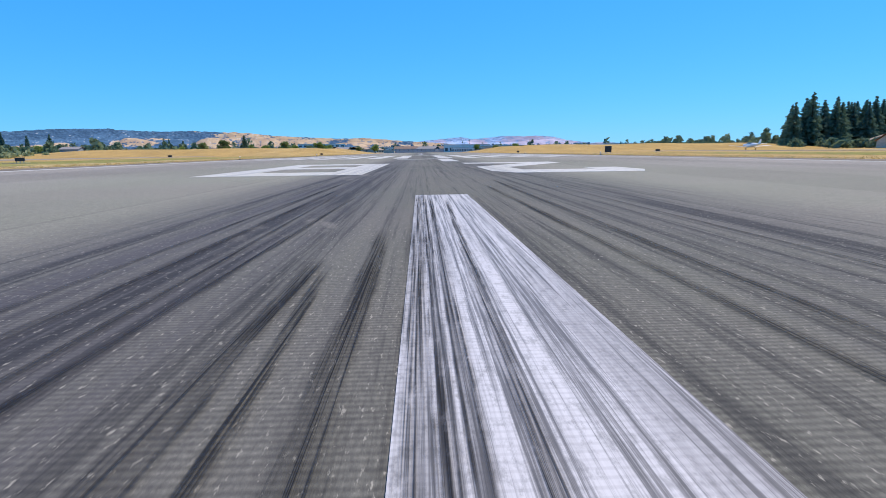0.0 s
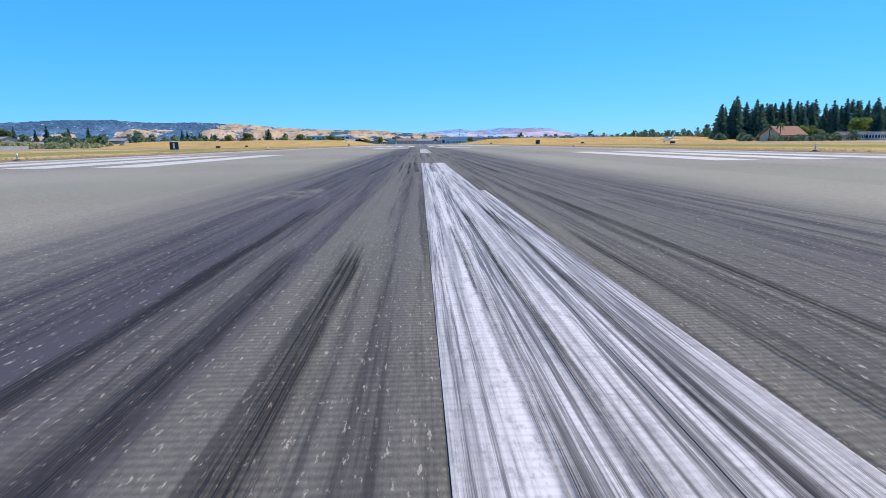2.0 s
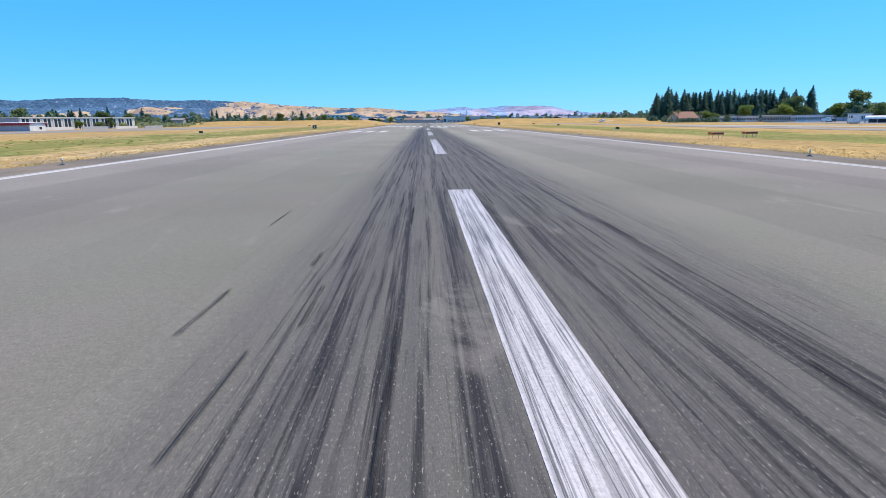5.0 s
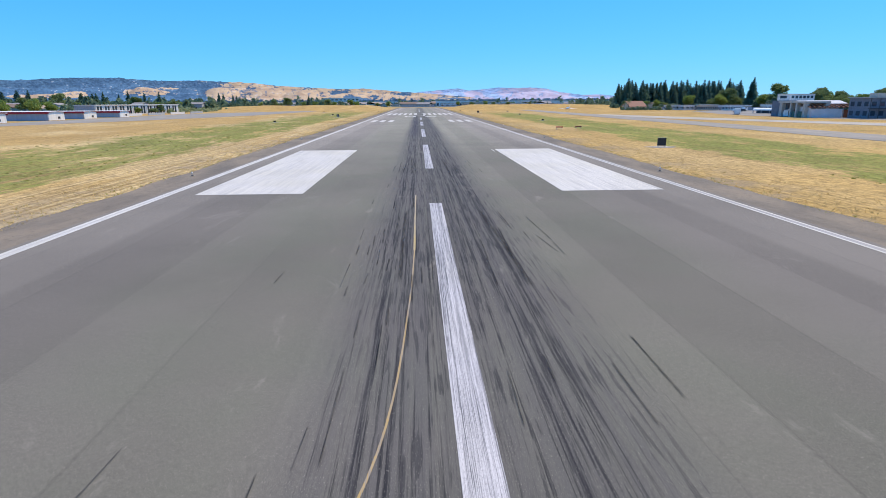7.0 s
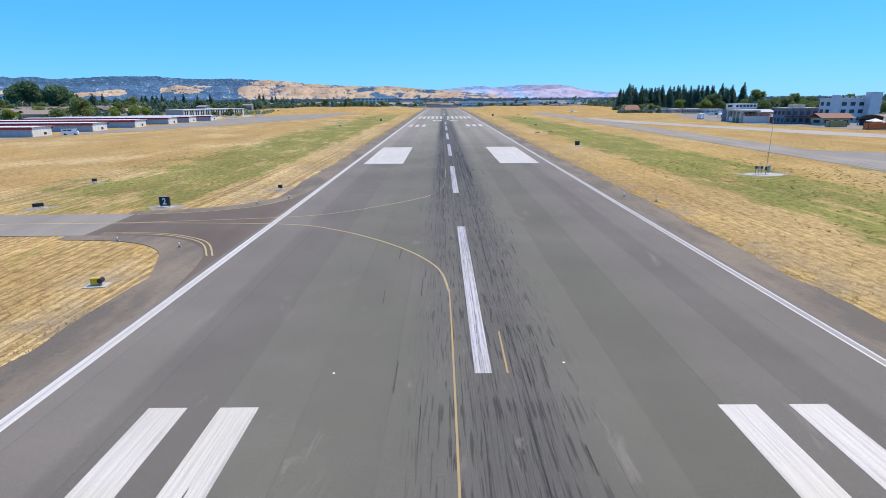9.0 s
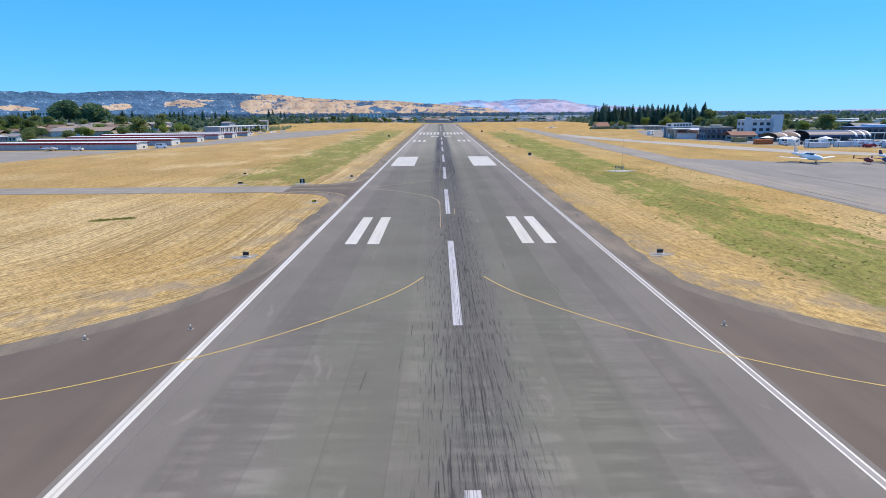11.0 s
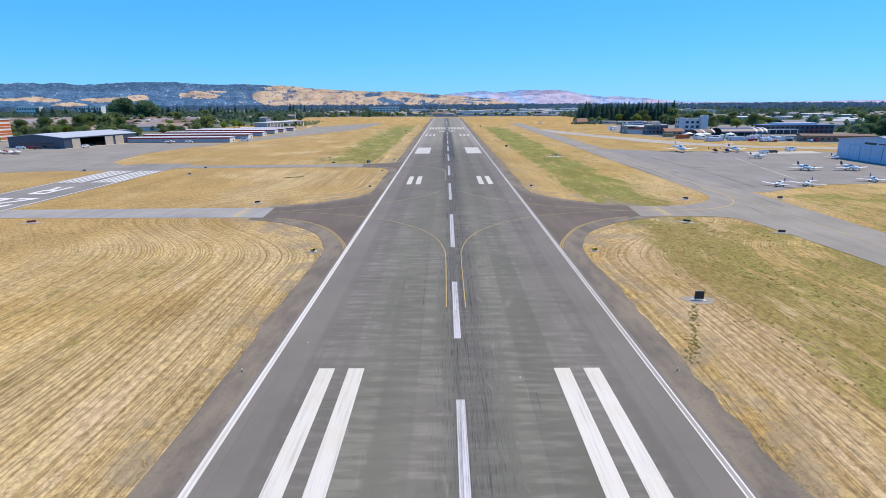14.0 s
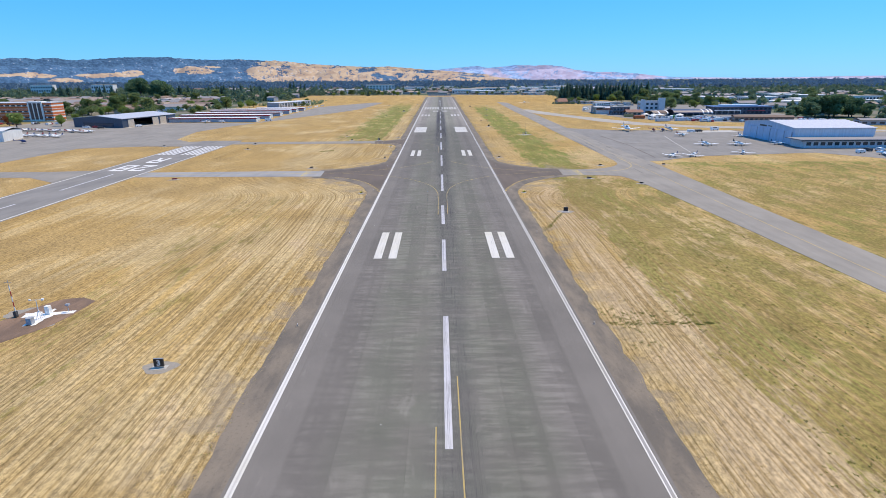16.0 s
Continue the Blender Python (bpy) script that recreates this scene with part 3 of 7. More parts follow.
gx = axis((-4800, -600, 300), (-600, -240, 30), (-240, 240, 8), (240, 600, 30), (600, 4800, 300))
gy = axis((-1500, -760, 120), (-760, 80, 20), (80, 420, 8), (420, 900, 40), (900, 4800, 300))
X, Y = np.meshgrid(gx, gy)
Z = -0.06 + berm(X, Y)
Z += np.where((Y > 130) & (np.abs(X) > 40), 0.25 * np.sin(X * 0.11 + 1.3 * np.sin(Y * 0.05)) * smooth(Y, 130, 200) * (1 - smooth(Y, 300, 400)), 0)
verts = np.stack([X, Y, Z], -1).reshape(-1, 3)
w = len(gx)
quads = [(j * w + i, j * w + i + 1, (j + 1) * w + i + 1, (j + 1) * w + i) for j in range(len(gy) - 1) for i in range(w - 1)]
me = bpy.data.meshes.new("ground")
me.from_pydata(verts.tolist(), [], quads)
me.materials.append(GRASS)
me.polygons.foreach_set("use_smooth", [True] * len(me.polygons))
tagged(new("ground", me), "dry mown straw-coloured grass field with green strips", "ground", kind="structure")

# ---- runway ----
HALF, LINE = 21.4, 20.67
runway = tagged(part("runway", Geo().slab([(-HALF, -1100), (HALF, -1100), (HALF, 330), (-HALF, 330)], 0.0, 0.3), ASPHALT),
                "worn grey asphalt runway with rubber streaks", "runway", kind="structure")
for side in (-1, 1):
    x0, x1 = sorted((side * HALF, side * 24.9))
    edge = [(x1 if side > 0 else x0, y) for y in np.arange(-1100, 331, 3.0)]
    rng = random.Random(3 + side)
    edge = [(x + side * rng.uniform(-0.3, 0.35) + side * 0.25 * math.sin(y * 0.11) * math.sin(y * 0.037), y) for x, y in edge]
    out = [(side * HALF, -1100)] + edge + [(side * HALF, 330)]
    if side < 0:
        out = out[::-1]
    tagged(part("shoulder", Geo().slab(out, -0.012, 0.06), SHOULDER), "dusty grey gravel and tar shoulder beside the runway", "shoulder", kind="structure")


def mark(name, x0, y0, x1, y1, mat=WHITE, parent=None, z=0.006):
    return part(name, Geo().box(x0, y0, z - 0.02, x1, y1, z), mat, parent or runway)


for side in (-1, 1):
    thin, gap = (0.075, 0.24) if side > 0 else (0.125, 0.22)
    for shift, half, mat in ((-gap, thin, WHITE_LINE), (gap, thin, WHITE_LINE), (0.0, gap - thin - 0.004, EDGE_WHITE if side > 0 else DUSTY_LINE)):
        mark("edge_line", side * LINE + shift - half, -1100, side * LINE + shift + half, 180, mat)
    for y_far, length, count in ((-133.0, 20.1, 3), (-401.0, 20.1, 2), (-555.0, 20.1, 2), (-707.0, 20.1, 1)):
        for i in range(count):
            a, b = sorted((side * (10.2 + 3.17 * i), side * (11.92 + 3.17 * i)))
            mark("touchdown_bar", a, y_far - length, b, y_far, BLOCK_WHITE)
    a, b = sorted((side * 10.2, side * 18.45))
    mark("aiming_block", a, -307.8, b, -268.35, BLOCK_WHITE)
    for i in range(6):
        a, b = sorted((side * (1.7 + 2.95 * i), side * (3.3 + 2.95 * i)))
        mark("threshold_stripe", a, -48, b, -8, BLOCK_WHITE)
for i in range(-4, 4):
    far = -312.5 - 53.45 * i
    mark("centre_stripe", -0.425, -292.1 if i == -1 else far - 32.06, 0.425, far)
mark("repainted_patch", 0.17, -176.0, 0.51, -164.3, z=0.0085)
mark("repainted_patch", 0.13, -289.4, 0.44, -286.2, z=0.0085)
mark("stray_dash", 9.60, -272.4, 9.74, -269.2, BLOCK_WHITE)
for far, near in ((-526.0, -547.4), (-561.4, -583.0), (-604.4, -637.2), (-658.0, -690.0), (-711.0, -743.0), (-765.0, -797.0)):
    mark("centre_stripe", -0.425, near, 0.425, far)


def numeral(text, x, y, w_, h_, parent, z):
    """A block character painted to be read from the approach; strokes as plates that meet edge to edge."""
    a, b = 0.24, 0.17
    shapes = {
        "8": (((0, 0), (a, 0), (a, 1), (0, 1)), ((1 - a, 0), (1, 0), (1, 1), (1 - a, 1)), ((a, 0), (1 - a, 0), (1 - a, b), (a, b)), ((a, 0.42), (1 - a, 0.42), (1 - a, 0.58), (a, 0.58)), ((a, 1 - b), (1 - a, 1 - b), (1 - a, 1), (a, 1))),
        "2": (((0, 0), (1, 0), (1, b), (0, b)), ((0, b), (0.34, b), (1, 0.55), (1 - a, 0.62)), ((1 - a, 0.62), (1, 0.55), (1, 0.9), (1 - a, 1 - b)), ((0.12, 1 - b), (1 - a, 1 - b), (1, 0.9), (0.9, 1), (0.12, 1)), ((0, 0.72), (a, 0.72), (0.12 + 0.14, 1 - b), (0.12, 1 - b), (0.12, 1), (0, 0.9))),
        "L": (((0, 0), (a, 0), (a, 1), (0, 1)), ((a, 0), (1, 0), (1, b), (a, b))),
        "R": (((0, 0), (a, 0), (a, 1), (0, 1)), ((a, 1 - b), (1, 1 - b), (0.92, 1), (a, 1)), ((1 - a, 0.6), (1, 0.55), (1, 1 - b), (1 - a, 1 - b)), ((a, 0.42), (0.92, 0.42), (1, 0.55), (1 - a, 0.6), (a, 0.6)), ((0.5, 0.42), (0.74, 0), (1, 0), (0.76, 0.42))),
    }
    g = Geo()
    for outline in shapes[text]:
        g.slab([(x - (p - 0.5) * w_, y - (q - 0.5) * h_) for p, q in outline], z, 0.02)
    part("runway_number", g, BLOCK_WHITE if parent is runway else BRIGHT_WHITE, parent)


for text, x, y, w_, h_ in (("2", 4.9, -82, 5.4, 16.2), ("8", -4.9, -82, 5.4, 16.2), ("L", 0.0, -60.5, 5.0, 15.0)):
    numeral(text, x, y, w_, h_, runway, 0.006)
mark("threshold_bar", -20.2, -5.5, 20.2, -2.5, BLOCK_WHITE)
for y in (30, 75, 120, 165):
    part("arrow", Geo().slab([(-0.45, y), (0.45, y), (0.45, y + 20), (1.6, y + 20), (0, y + 27), (-1.6, y + 20), (-0.45, y + 20)], 0.006, 0.02), WHITE, runway)


def ribbon(points, width, z):
    """A painted line of constant width along a smooth path."""
    pts = [Vector((*p, 0)) for p in points]
    fine = []
    for i in range(len(pts) - 1):
        p0, p1, p2, p3 = pts[max(i - 1, 0)], pts[i], pts[i + 1], pts[min(i + 2, len(pts) - 1)]
        for s in range(8):
            t = s / 8
            fine.append(0.5 * ((2 * p1) + (p2 - p0) * t + (2 * p0 - 5 * p1 + 4 * p2 - p3) * t * t + (3 * p1 - p0 - 3 * p2 + p3) * t ** 3))
    fine.append(pts[-1])
    g = Geo()
    for i, p in enumerate(fine):
        d = (fine[min(i + 1, len(fine) - 1)] - fine[max(i - 1, 0)]).normalized()
        n = Vector((-d.y, d.x, 0)) * width / 2
        g.v += [(p.x + n.x, p.y + n.y, z), (p.x - n.x, p.y - n.y, z)]
        if i:
            k = 2 * i
            g.f.append((k - 2, k - 1, k + 1, k))
    return g


lead = [(1.35, -537), (1.4, -514), (1.8, -506), (3.6, -497), (8.6, -487), (19.7, -476.5), (37, -469.8), (50, -468.8)]
exit_far = [(3.4, -437), (6.5, -443), (13.0, -451), (20.4, -457.6), (30, -463.4), (44.8, -468.2)]
for side in (-1, 1):
    part("taxi_line", ribbon([(side * x, y) for x, y in lead], 0.135, 0.008), YELLOW, runway, "thin yellow lead-in curve")
    part("taxi_line", ribbon([(side * x, y) for x, y in exit_far], 0.16, 0.008), YELLOW, runway, "thin yellow lead-in curve")
part("taxi_line", ribbon([(-1.45, -410), (-1.47, -394), (-1.55, -386)], 0.10, 0.008), FADED_YELLOW, runway)
part("taxi_line", ribbon([(-1.55, -386), (-2.6, -380), (-6.4, -373.6), (-12.8, -367.4), (-19.5, -364.3), (-36, -363.2)], 0.17, 0.008), YELLOW, runway)
part("taxi_line", ribbon([(-36, -363.0), (-20.3, -360.7), (-14.1, -357.9), (-8.4, -352.7), (-5.0, -348.7), (-3.6, -346.4)], 0.15, 0.008), YELLOW, runway)
part("taxi_line", ribbon([(-3.6, -346.4), (-2.05, -340.5), (-1.55, -332.5), (-1.4, -325)], 0.055, 0.008), FADED_YELLOW, runway)
part("taxi_line", ribbon([(-1.4, -325), (-1.4, -309)], 0.10, 0.008), YELLOW, runway)
part("taxi_line", ribbon([(1.22, -398), (1.27, -393)], 0.10, 0.008), FADED_YELLOW, runway)
part("taxi_line", ribbon([(-1.4, -660), (-1.4, -633.4)], 0.14, 0.008), YELLOW, runway)
part("taxi_line", ribbon([(1.35, -660), (1.3, -622.8)], 0.14, 0.008), YELLOW, runway)

skids = 0


def skid(x0, y0, x1, y1, width):
    """One tyre's mark along the runway, drawn from its near end to its far end."""
    global skids
    skids += 1
    z = 0.009 + 0.00008 * skids
    n = max(2, int((y1 - y0) / 4))
    v, f, across, along = [], [], [], []
    for i in range(n + 1):
        t = i / n
        x, y = x0 + (x1 - x0) * t, y0 + (y1 - y0) * t
        for e in (-1.0, 0.0, 1.0):
            v.append((x + e * width / 2, y, z))
            across.append(e)
            along.append(min(1.0, 2.5 * min(t, 1 - t)))
        if i:
            k = 3 * i
            f += [(k - 3, k - 2, k + 1, k), (k - 2, k - 1, k + 2, k + 1)]
    me = bpy.data.meshes.new("skid_mark")
    me.from_pydata(v, [], f)
    me.attributes.new("across", "FLOAT", "POINT").data.foreach_set("value", across)
    me.attributes.new("along", "FLOAT", "POINT").data.foreach_set("value", along)
    me.materials.append(SKID)
    new("skid_mark", me).parent = runway


# tyre marks that stand out, stretch by stretch: near x, near y, far x, far y, width
MARKS_A = ((-1.05, -110.0, -1.01, -103.9, 0.17), (-0.70, -110.5, -0.92, -104.2, 0.09), (-0.55, -111.0, -0.68, -102.6, 0.17), (-1.64, -110.0, -1.72, -98.0, 0.07), (-1.58, -109.0, -1.36, -98.5, 0.08), (-2.02, -110.0, -1.90, -97.0, 0.09),
           (-0.37, -113.0, -0.37, -98.4, 0.13), (-0.28, -112.0, -0.29, -98.5, 0.08), (-0.22, -110.0, -0.20, -99.0, 0.08), (-0.12, -110.0, 0.04, -99.2, 0.08), (1.08, -112.0, 1.00, -96.0, 0.12), (1.34, -111.0, 1.42, -94.0, 0.12), (2.43, -112.0, 2.28, -96.0, 0.05), (-2.38, -111.0, -2.10, -95.0, 0.06))
MARKS_B = ((-1.03, -128.0, -1.17, -119.0, 0.20), (-0.82, -127.0, -0.84, -120.9, 0.13), (-0.46, -126.0, -0.48, -119.5, 0.11), (0.15, -128.0, 0.20, -114.0, 0.11), (-0.17, -127.0, -0.08, -117.0, 0.06), (0.67, -130.0, 0.58, -114.0, 0.11), (-2.60, -130.0, -2.90, -113.0, 0.09), (-1.45, -129.0, -1.52, -117.0, 0.14))
MARKS_C = ((-0.80, -143.0, -0.77, -136.9, 0.12), (-0.44, -142.0, -0.45, -137.2, 0.13), (0.03, -144.0, 0.03, -133.8, 0.13), (-1.06, -143.0, -1.10, -136.8, 0.08), (-0.12, -141.0, -0.05, -137.2, 0.05), (0.76, -144.0, 0.70, -134.5, 0.20), (-1.60, -143.0, -1.59, -135.6, 0.15), (-2.08, -144.0, -1.80, -133.5, 0.20), (-0.61, -138.6, -0.62, -137.4, 0.08), (1.15, -143.0, 1.10, -130.0, 0.16))
MARKS_D = ((-0.54, -159.0, -0.67, -151.0, 0.19), (-0.75, -160.0, -0.82, -151.5, 0.11), (-0.13, -159.0, -0.10, -151.5, 0.26), (0.74, -158.0, 0.70, -153.4, 0.035), (-1.00, -159.0, -1.10, -151.0, 0.10), (-1.70, -160.0, -1.42, -149.0, 0.11), (1.45, -160.0, 1.40, -146.0, 0.15))
MARKS_E = ((-0.86, -176.0, -0.93, -168.5, 0.19), (-1.25, -176.0, -1.34, -168.5, 0.23), (-0.11, -176.0, -0.22, -167.5, 0.10), (0.00, -175.0, -0.03, -166.5, 0.08), (0.37, -176.0, 0.22, -166.0, 0.11), (-1.66, -176.0, -1.70, -166.0, 0.16), (0.79, -176.0, 0.72, -168.0, 0.08), (1.30, -176.0, 1.22, -164.0, 0.12))
MARKS_F = ((-0.75, -193.0, -0.78, -184.5, 0.08), (-1.00, -192.0, -1.00, -186.4, 0.08), (-1.12, -192.0, -1.17, -187.3, 0.10), (-0.11, -193.0, -0.09, -185.8, 0.11), (0.61, -193.0, 0.54, -186.0, 0.11), (-0.29, -187.2, -0.38, -183.0, 0.07), (-0.51, -190.0, -0.46, -185.4, 0.06), (-1.32, -192.0, -1.28, -187.0, 0.07), (-1.85, -193.0, -1.80, -180.0, 0.20))
MARKS_G = ((-1.30, -210.0, -1.29, -202.8, 0.13), (-0.99, -209.0, -0.99, -202.0, 0.04), (-0.07, -209.0, -0.19, -203.6, 0.11), (-0.45, -206.5, -0.48, -200.5, 0.05), (-1.53, -210.0, -1.44, -203.0, 0.11), (-2.22, -210.0, -2.17, -199.0, 0.20), (-4.28, -203.5, -4.12, -196.5, 0.05), (-4.55, -204.0, -4.43, -198.0, 0.04), (0.62, -210.0, 0.50, -199.0, 0.12))
MARKS_H = ((-3.76, -294.5, -3.71, -289.6, 0.16), (-3.15, -296.0, -3.18, -285.0, 0.13), (-2.70, -296.0, -2.57, -286.5, 0.18), (-1.46, -297.0, -1.54, -286.0, 0.19), (1.95, -298.0, 1.70, -282.0, 0.20), (2.60, -298.0, 2.80, -286.0, 0.15), (4.42, -290.6, 4.51, -288.6, 0.09), (4.82, -288.8, 4.67, -286.2, 0.08), (4.34, -286.5, 4.41, -285.3, 0.12), (-1.80, -297.0, -2.02, -280.0, 0.22))
MARKS_I = ((-4.11, -325.8, -4.13, -323.9, 0.11), (-3.57, -325.9, -3.62, -323.9, 0.11), (-3.43, -324.3, -3.51, -321.9, 0.12), (-3.00, -323.8, -3.08, -320.4, 0.14), (5.62, -323.7, 5.39, -317.4, 0.13), (5.39, -325.9, 5.02, -322.3, 0.11), (3.11, -326.5, 3.30, -320.2, 0.16), (-1.97, -330.0, -2.00, -315.0, 0.28), (3.16, -331.0, 2.80, -315.0, 0.28), (3.98, -321.2, 3.90, -315.6, 0.13))
for group_of_marks in (MARKS_A, MARKS_B, MARKS_C, MARKS_D, MARKS_E, MARKS_F, MARKS_G, MARKS_H, MARKS_I):
    for row in group_of_marks:
        skid(*row)
rng = random.Random(31)
for k in range(16):
    y = -490 - 3.1 * k
    skid(-4.6 - 0.006 * (y + 540), y, -4.62 - 0.006 * (y + 540), y + rng.uniform(1.2, 2.6), 0.15)
for k in range(180):
    x, y, length = rng.choice((-2.9, 3.2)) + rng.gauss(0, 1.2), rng.uniform(-480, -262), rng.uniform(1.0, 4.5)
    skid(x, y, x + rng.uniform(-0.05, 0.05), y + length, rng.uniform(0.05, 0.12))
for k in range(14):
    x, y, length = rng.choice((-1, 1)) * rng.uniform(5, 12), rng.uniform(-600, -230), rng.uniform(1.0, 4.0)
    skid(x, y, x + rng.uniform(-0.2, 0.2), y + length, rng.uniform(0.06, 0.1))

# ---- taxiways and aprons ----


def paved(name, outline, z, mat, label):
    area = sum(a[0] * b[1] - b[0] * a[1] for a, b in zip(outline, outline[1:] + outline[:1]))
    return tagged(part(name, Geo().slab(outline if area > 0 else outline[::-1], z, 0.05), mat), label, name.replace("_", " "), kind="structure")


def arc(points):
    """Rounds a list of corners a little."""
    pts = [Vector(p) for p in points]
    out = []
    for i in range(len(pts) - 1):
        p0, p1, p2, p3 = pts[max(i - 1, 0)], pts[i], pts[i + 1], pts[min(i + 2, len(pts) - 1)]
        for s in range(5):
            t = s / 5
            out.append(tuple(0.5 * ((2 * p1) + (p2 - p0) * t + (2 * p0 - 5 * p1 + 4 * p2 - p3) * t * t + (3 * p1 - p0 - 3 * p2 + p3) * t ** 3)))
    return out + [tuple(pts[-1])]


far_side = arc([(21.4, -428), (22.4, -437), (26.4, -446.7), (33.5, -455.2), (41, -460.6), (48, -462.6)])
near_side = arc([(47, -475.8), (37, -480), (29.4, -487.5), (24.9, -495.9), (22.0, -504), (21.4, -512)])
rim_far = arc([(21.4, -424), (24.4, -436), (28.4, -445.5), (35, -453), (43, -458.6), (50, -460.6)])
rim_near = arc([(50, -477.8), (41, -481.8), (33.2, -488.6), (28.4, -496), (25.2, -506), (21.4, -518)])
for side in (-1, 1):
    flip = lambda pts: [(side * x, y) for x, y in pts]
    rim = paved("shoulder", flip(rim_far + rim_near), -0.010, SHOULDER, "grey gravel fillet beside the taxiway exit")
    dark = paved("taxiway", flip(far_side + near_side), -0.005, DARK_ASPHALT, "dark brown freshly sealed asphalt taxiway exit")
    for inset in (0.2, 0.62):
        path = []
        for p, q, r in zip(near_side, near_side[1:], near_side[2:]):
            dx, dy = r[0] - p[0], r[1] - p[1]
            k = inset / math.hypot(dx, dy)
            path.append((q[0] + dy * k, q[1] - dx * k))
        part("edge_stripe", ribbon(flip(path[1:-3]), 0.15, 0.003), YELLOW, dark)
for name, outline in (("taxiway", [(-47.8, -462.6), (-120.5, -464.5), (-120.5, -475.2), (-46.8, -475.8)]),):
    stub = paved(name, outline, -0.006, BLUISH_CONCRETE, "pale grey concrete taxiway between the two runways")
part("taxi_line", ribbon([(-50, -468.8), (-119, -469.8)], 0.3, 0.002), YELLOW, stub)
stub_r = paved("taxiway", arc([(47.8, -462.6), (60.9, -462.2), (70.2, -457.6), (75.8, -450.5), (77.8, -442), (78.2, -425)]) + [(78, -330), (78.2, -285), (78.3, -246), (79, -180), (78.5, -90), (81, 118), (93, 98), (93, -75), (93, -168), (92.5, -232), (92, -274), (93.5, -448), (92.5, -520), (93, -600), (94, -1000), (80, -1000), (78.5, -596), (76.5, -556), (74.3, -521)]
               + arc([(72.2, -496), (69.8, -482), (65, -477.0), (46.8, -475.8)]), -0.006, LIGHT_ASPHALT, "pale grey parallel taxiway with dark seams")
part("taxi_line", ribbon([(50, -468.8), (66, -467.5), (76, -462), (82, -450), (82.5, -430)], 0.3, 0.002), YELLOW, stub_r)
part("taxi_line", ribbon([(91, 90), (89, -90), (87, -170), (85.5, -260), (85, -330), (84, -500), (86.5, -900)], 0.16, 0.002), YELLOW, stub_r)
rng = random.Random(9)
for k in range(26):
    y = rng.uniform(-475, -240)
    x = 77.5 + rng.choice((2.0, 5, 9, 12.5)) + rng.uniform(-0.4, 0.4)
    part("seam", ribbon([(x, y), (x + rng.uniform(-0.5, 0.5), y + rng.uniform(6, 20))], rng.uniform(0.12, 0.30), 0.002), BLACKPAINT, stub_r)
for side in (-1, 1):
    hold = stub if side < 0 else stub_r
    for i, off in enumerate((0.0, 0.55, 1.1, 1.65)):
        x = side * (53.4 + off)
        if i > 1:
            mark("holding_line", x - 0.13, -475.2, x + 0.13, -463.4, YELLOW_BOLD, hold, 0.004)
        else:
            for j in range(7):
                mark("holding_dash", x - 0.13, -475.0 + 1.72 * j, x + 0.13, -474.1 + 1.72 * j, YELLOW_BOLD, hold, 0.004)

exit_dark = paved("taxiway", arc([(-21.4, -338), (-22.4, -347), (-25.5, -353.2), (-31, -356.6), (-38.9, -358.2)]) + arc([(-38.4, -368.9), (-31, -369.3), (-25.8, -372.2), (-22.9, -377), (-21.4, -386)]),
                  -0.005, DARK_ASPHALT, "dark brown sealed asphalt runway exit")
paved("shoulder", arc([(-21.4, -335), (-24.4, -346), (-28, -352), (-33, -355), (-40, -356.8)]) + arc([(-40, -370.6), (-33, -371.4), (-28.2, -374.5), (-25.6, -380), (-21.4, -392)]), -0.010, SHOULDER, "grey gravel fillet beside the runway exit")
for inset in (0.0, 0.5):
    part("edge_stripe", ribbon([(-37, -368.4 + inset), (-30.5, -368.8 + inset), (-25.4 + 0.7 * inset, -371.8 + 0.7 * inset), (-22.7 + inset, -376.6)], 0.16, 0.003), YELLOW, exit_dark)
part("edge_stripe", ribbon([(-38.6, -358.6), (-31, -357.0), (-25.6, -353.6), (-22.7, -348)], 0.16, 0.003), YELLOW, exit_dark, "faded cream edge line")
stub2 = paved("taxiway", [(-38.7, -358.2), (-120.5, -360), (-120.5, -370.5), (-38.2, -368.9)], -0.006, LIGHT_ASPHALT, "pale grey narrow taxiway towards the hangars")
part("taxi_line", ribbon([(-36, -363.2), (-118, -365)], 0.3, 0.002), YELLOW, stub2)

par = paved("parallel_runway", [(-143.5, -352), (-143.5, -1100), (-119.5, -1100), (-119.5, -352)], -0.004, APRON_MAT, "pale grey narrower parallel runway with white threshold stripes")
for x in (-141.7, -139.3, -136.9, -134.5, -129.9, -127.5, -125.1, -122.7):
    mark("threshold_stripe", x, -413, x + 1.4, -379, BRIGHT_WHITE, par, 0.004)
for text, x, y in (("R", -131.5, -431), ("2", -127.6, -453), ("8", -135.4, -453)):
    numeral(text, x, y, 6.0, 15.0, par, 0.004)
for x in (-142.6, -120.4):
    mark("edge_line", x - 0.3, -1100, x + 0.3, -379, BLOCK_WHITE, par, 0.004)
for i in range(8):
    mark("centre_stripe", -131.8, -500 - 53 * i, -131.2, -468 - 53 * i, WHITE, par, 0.004)
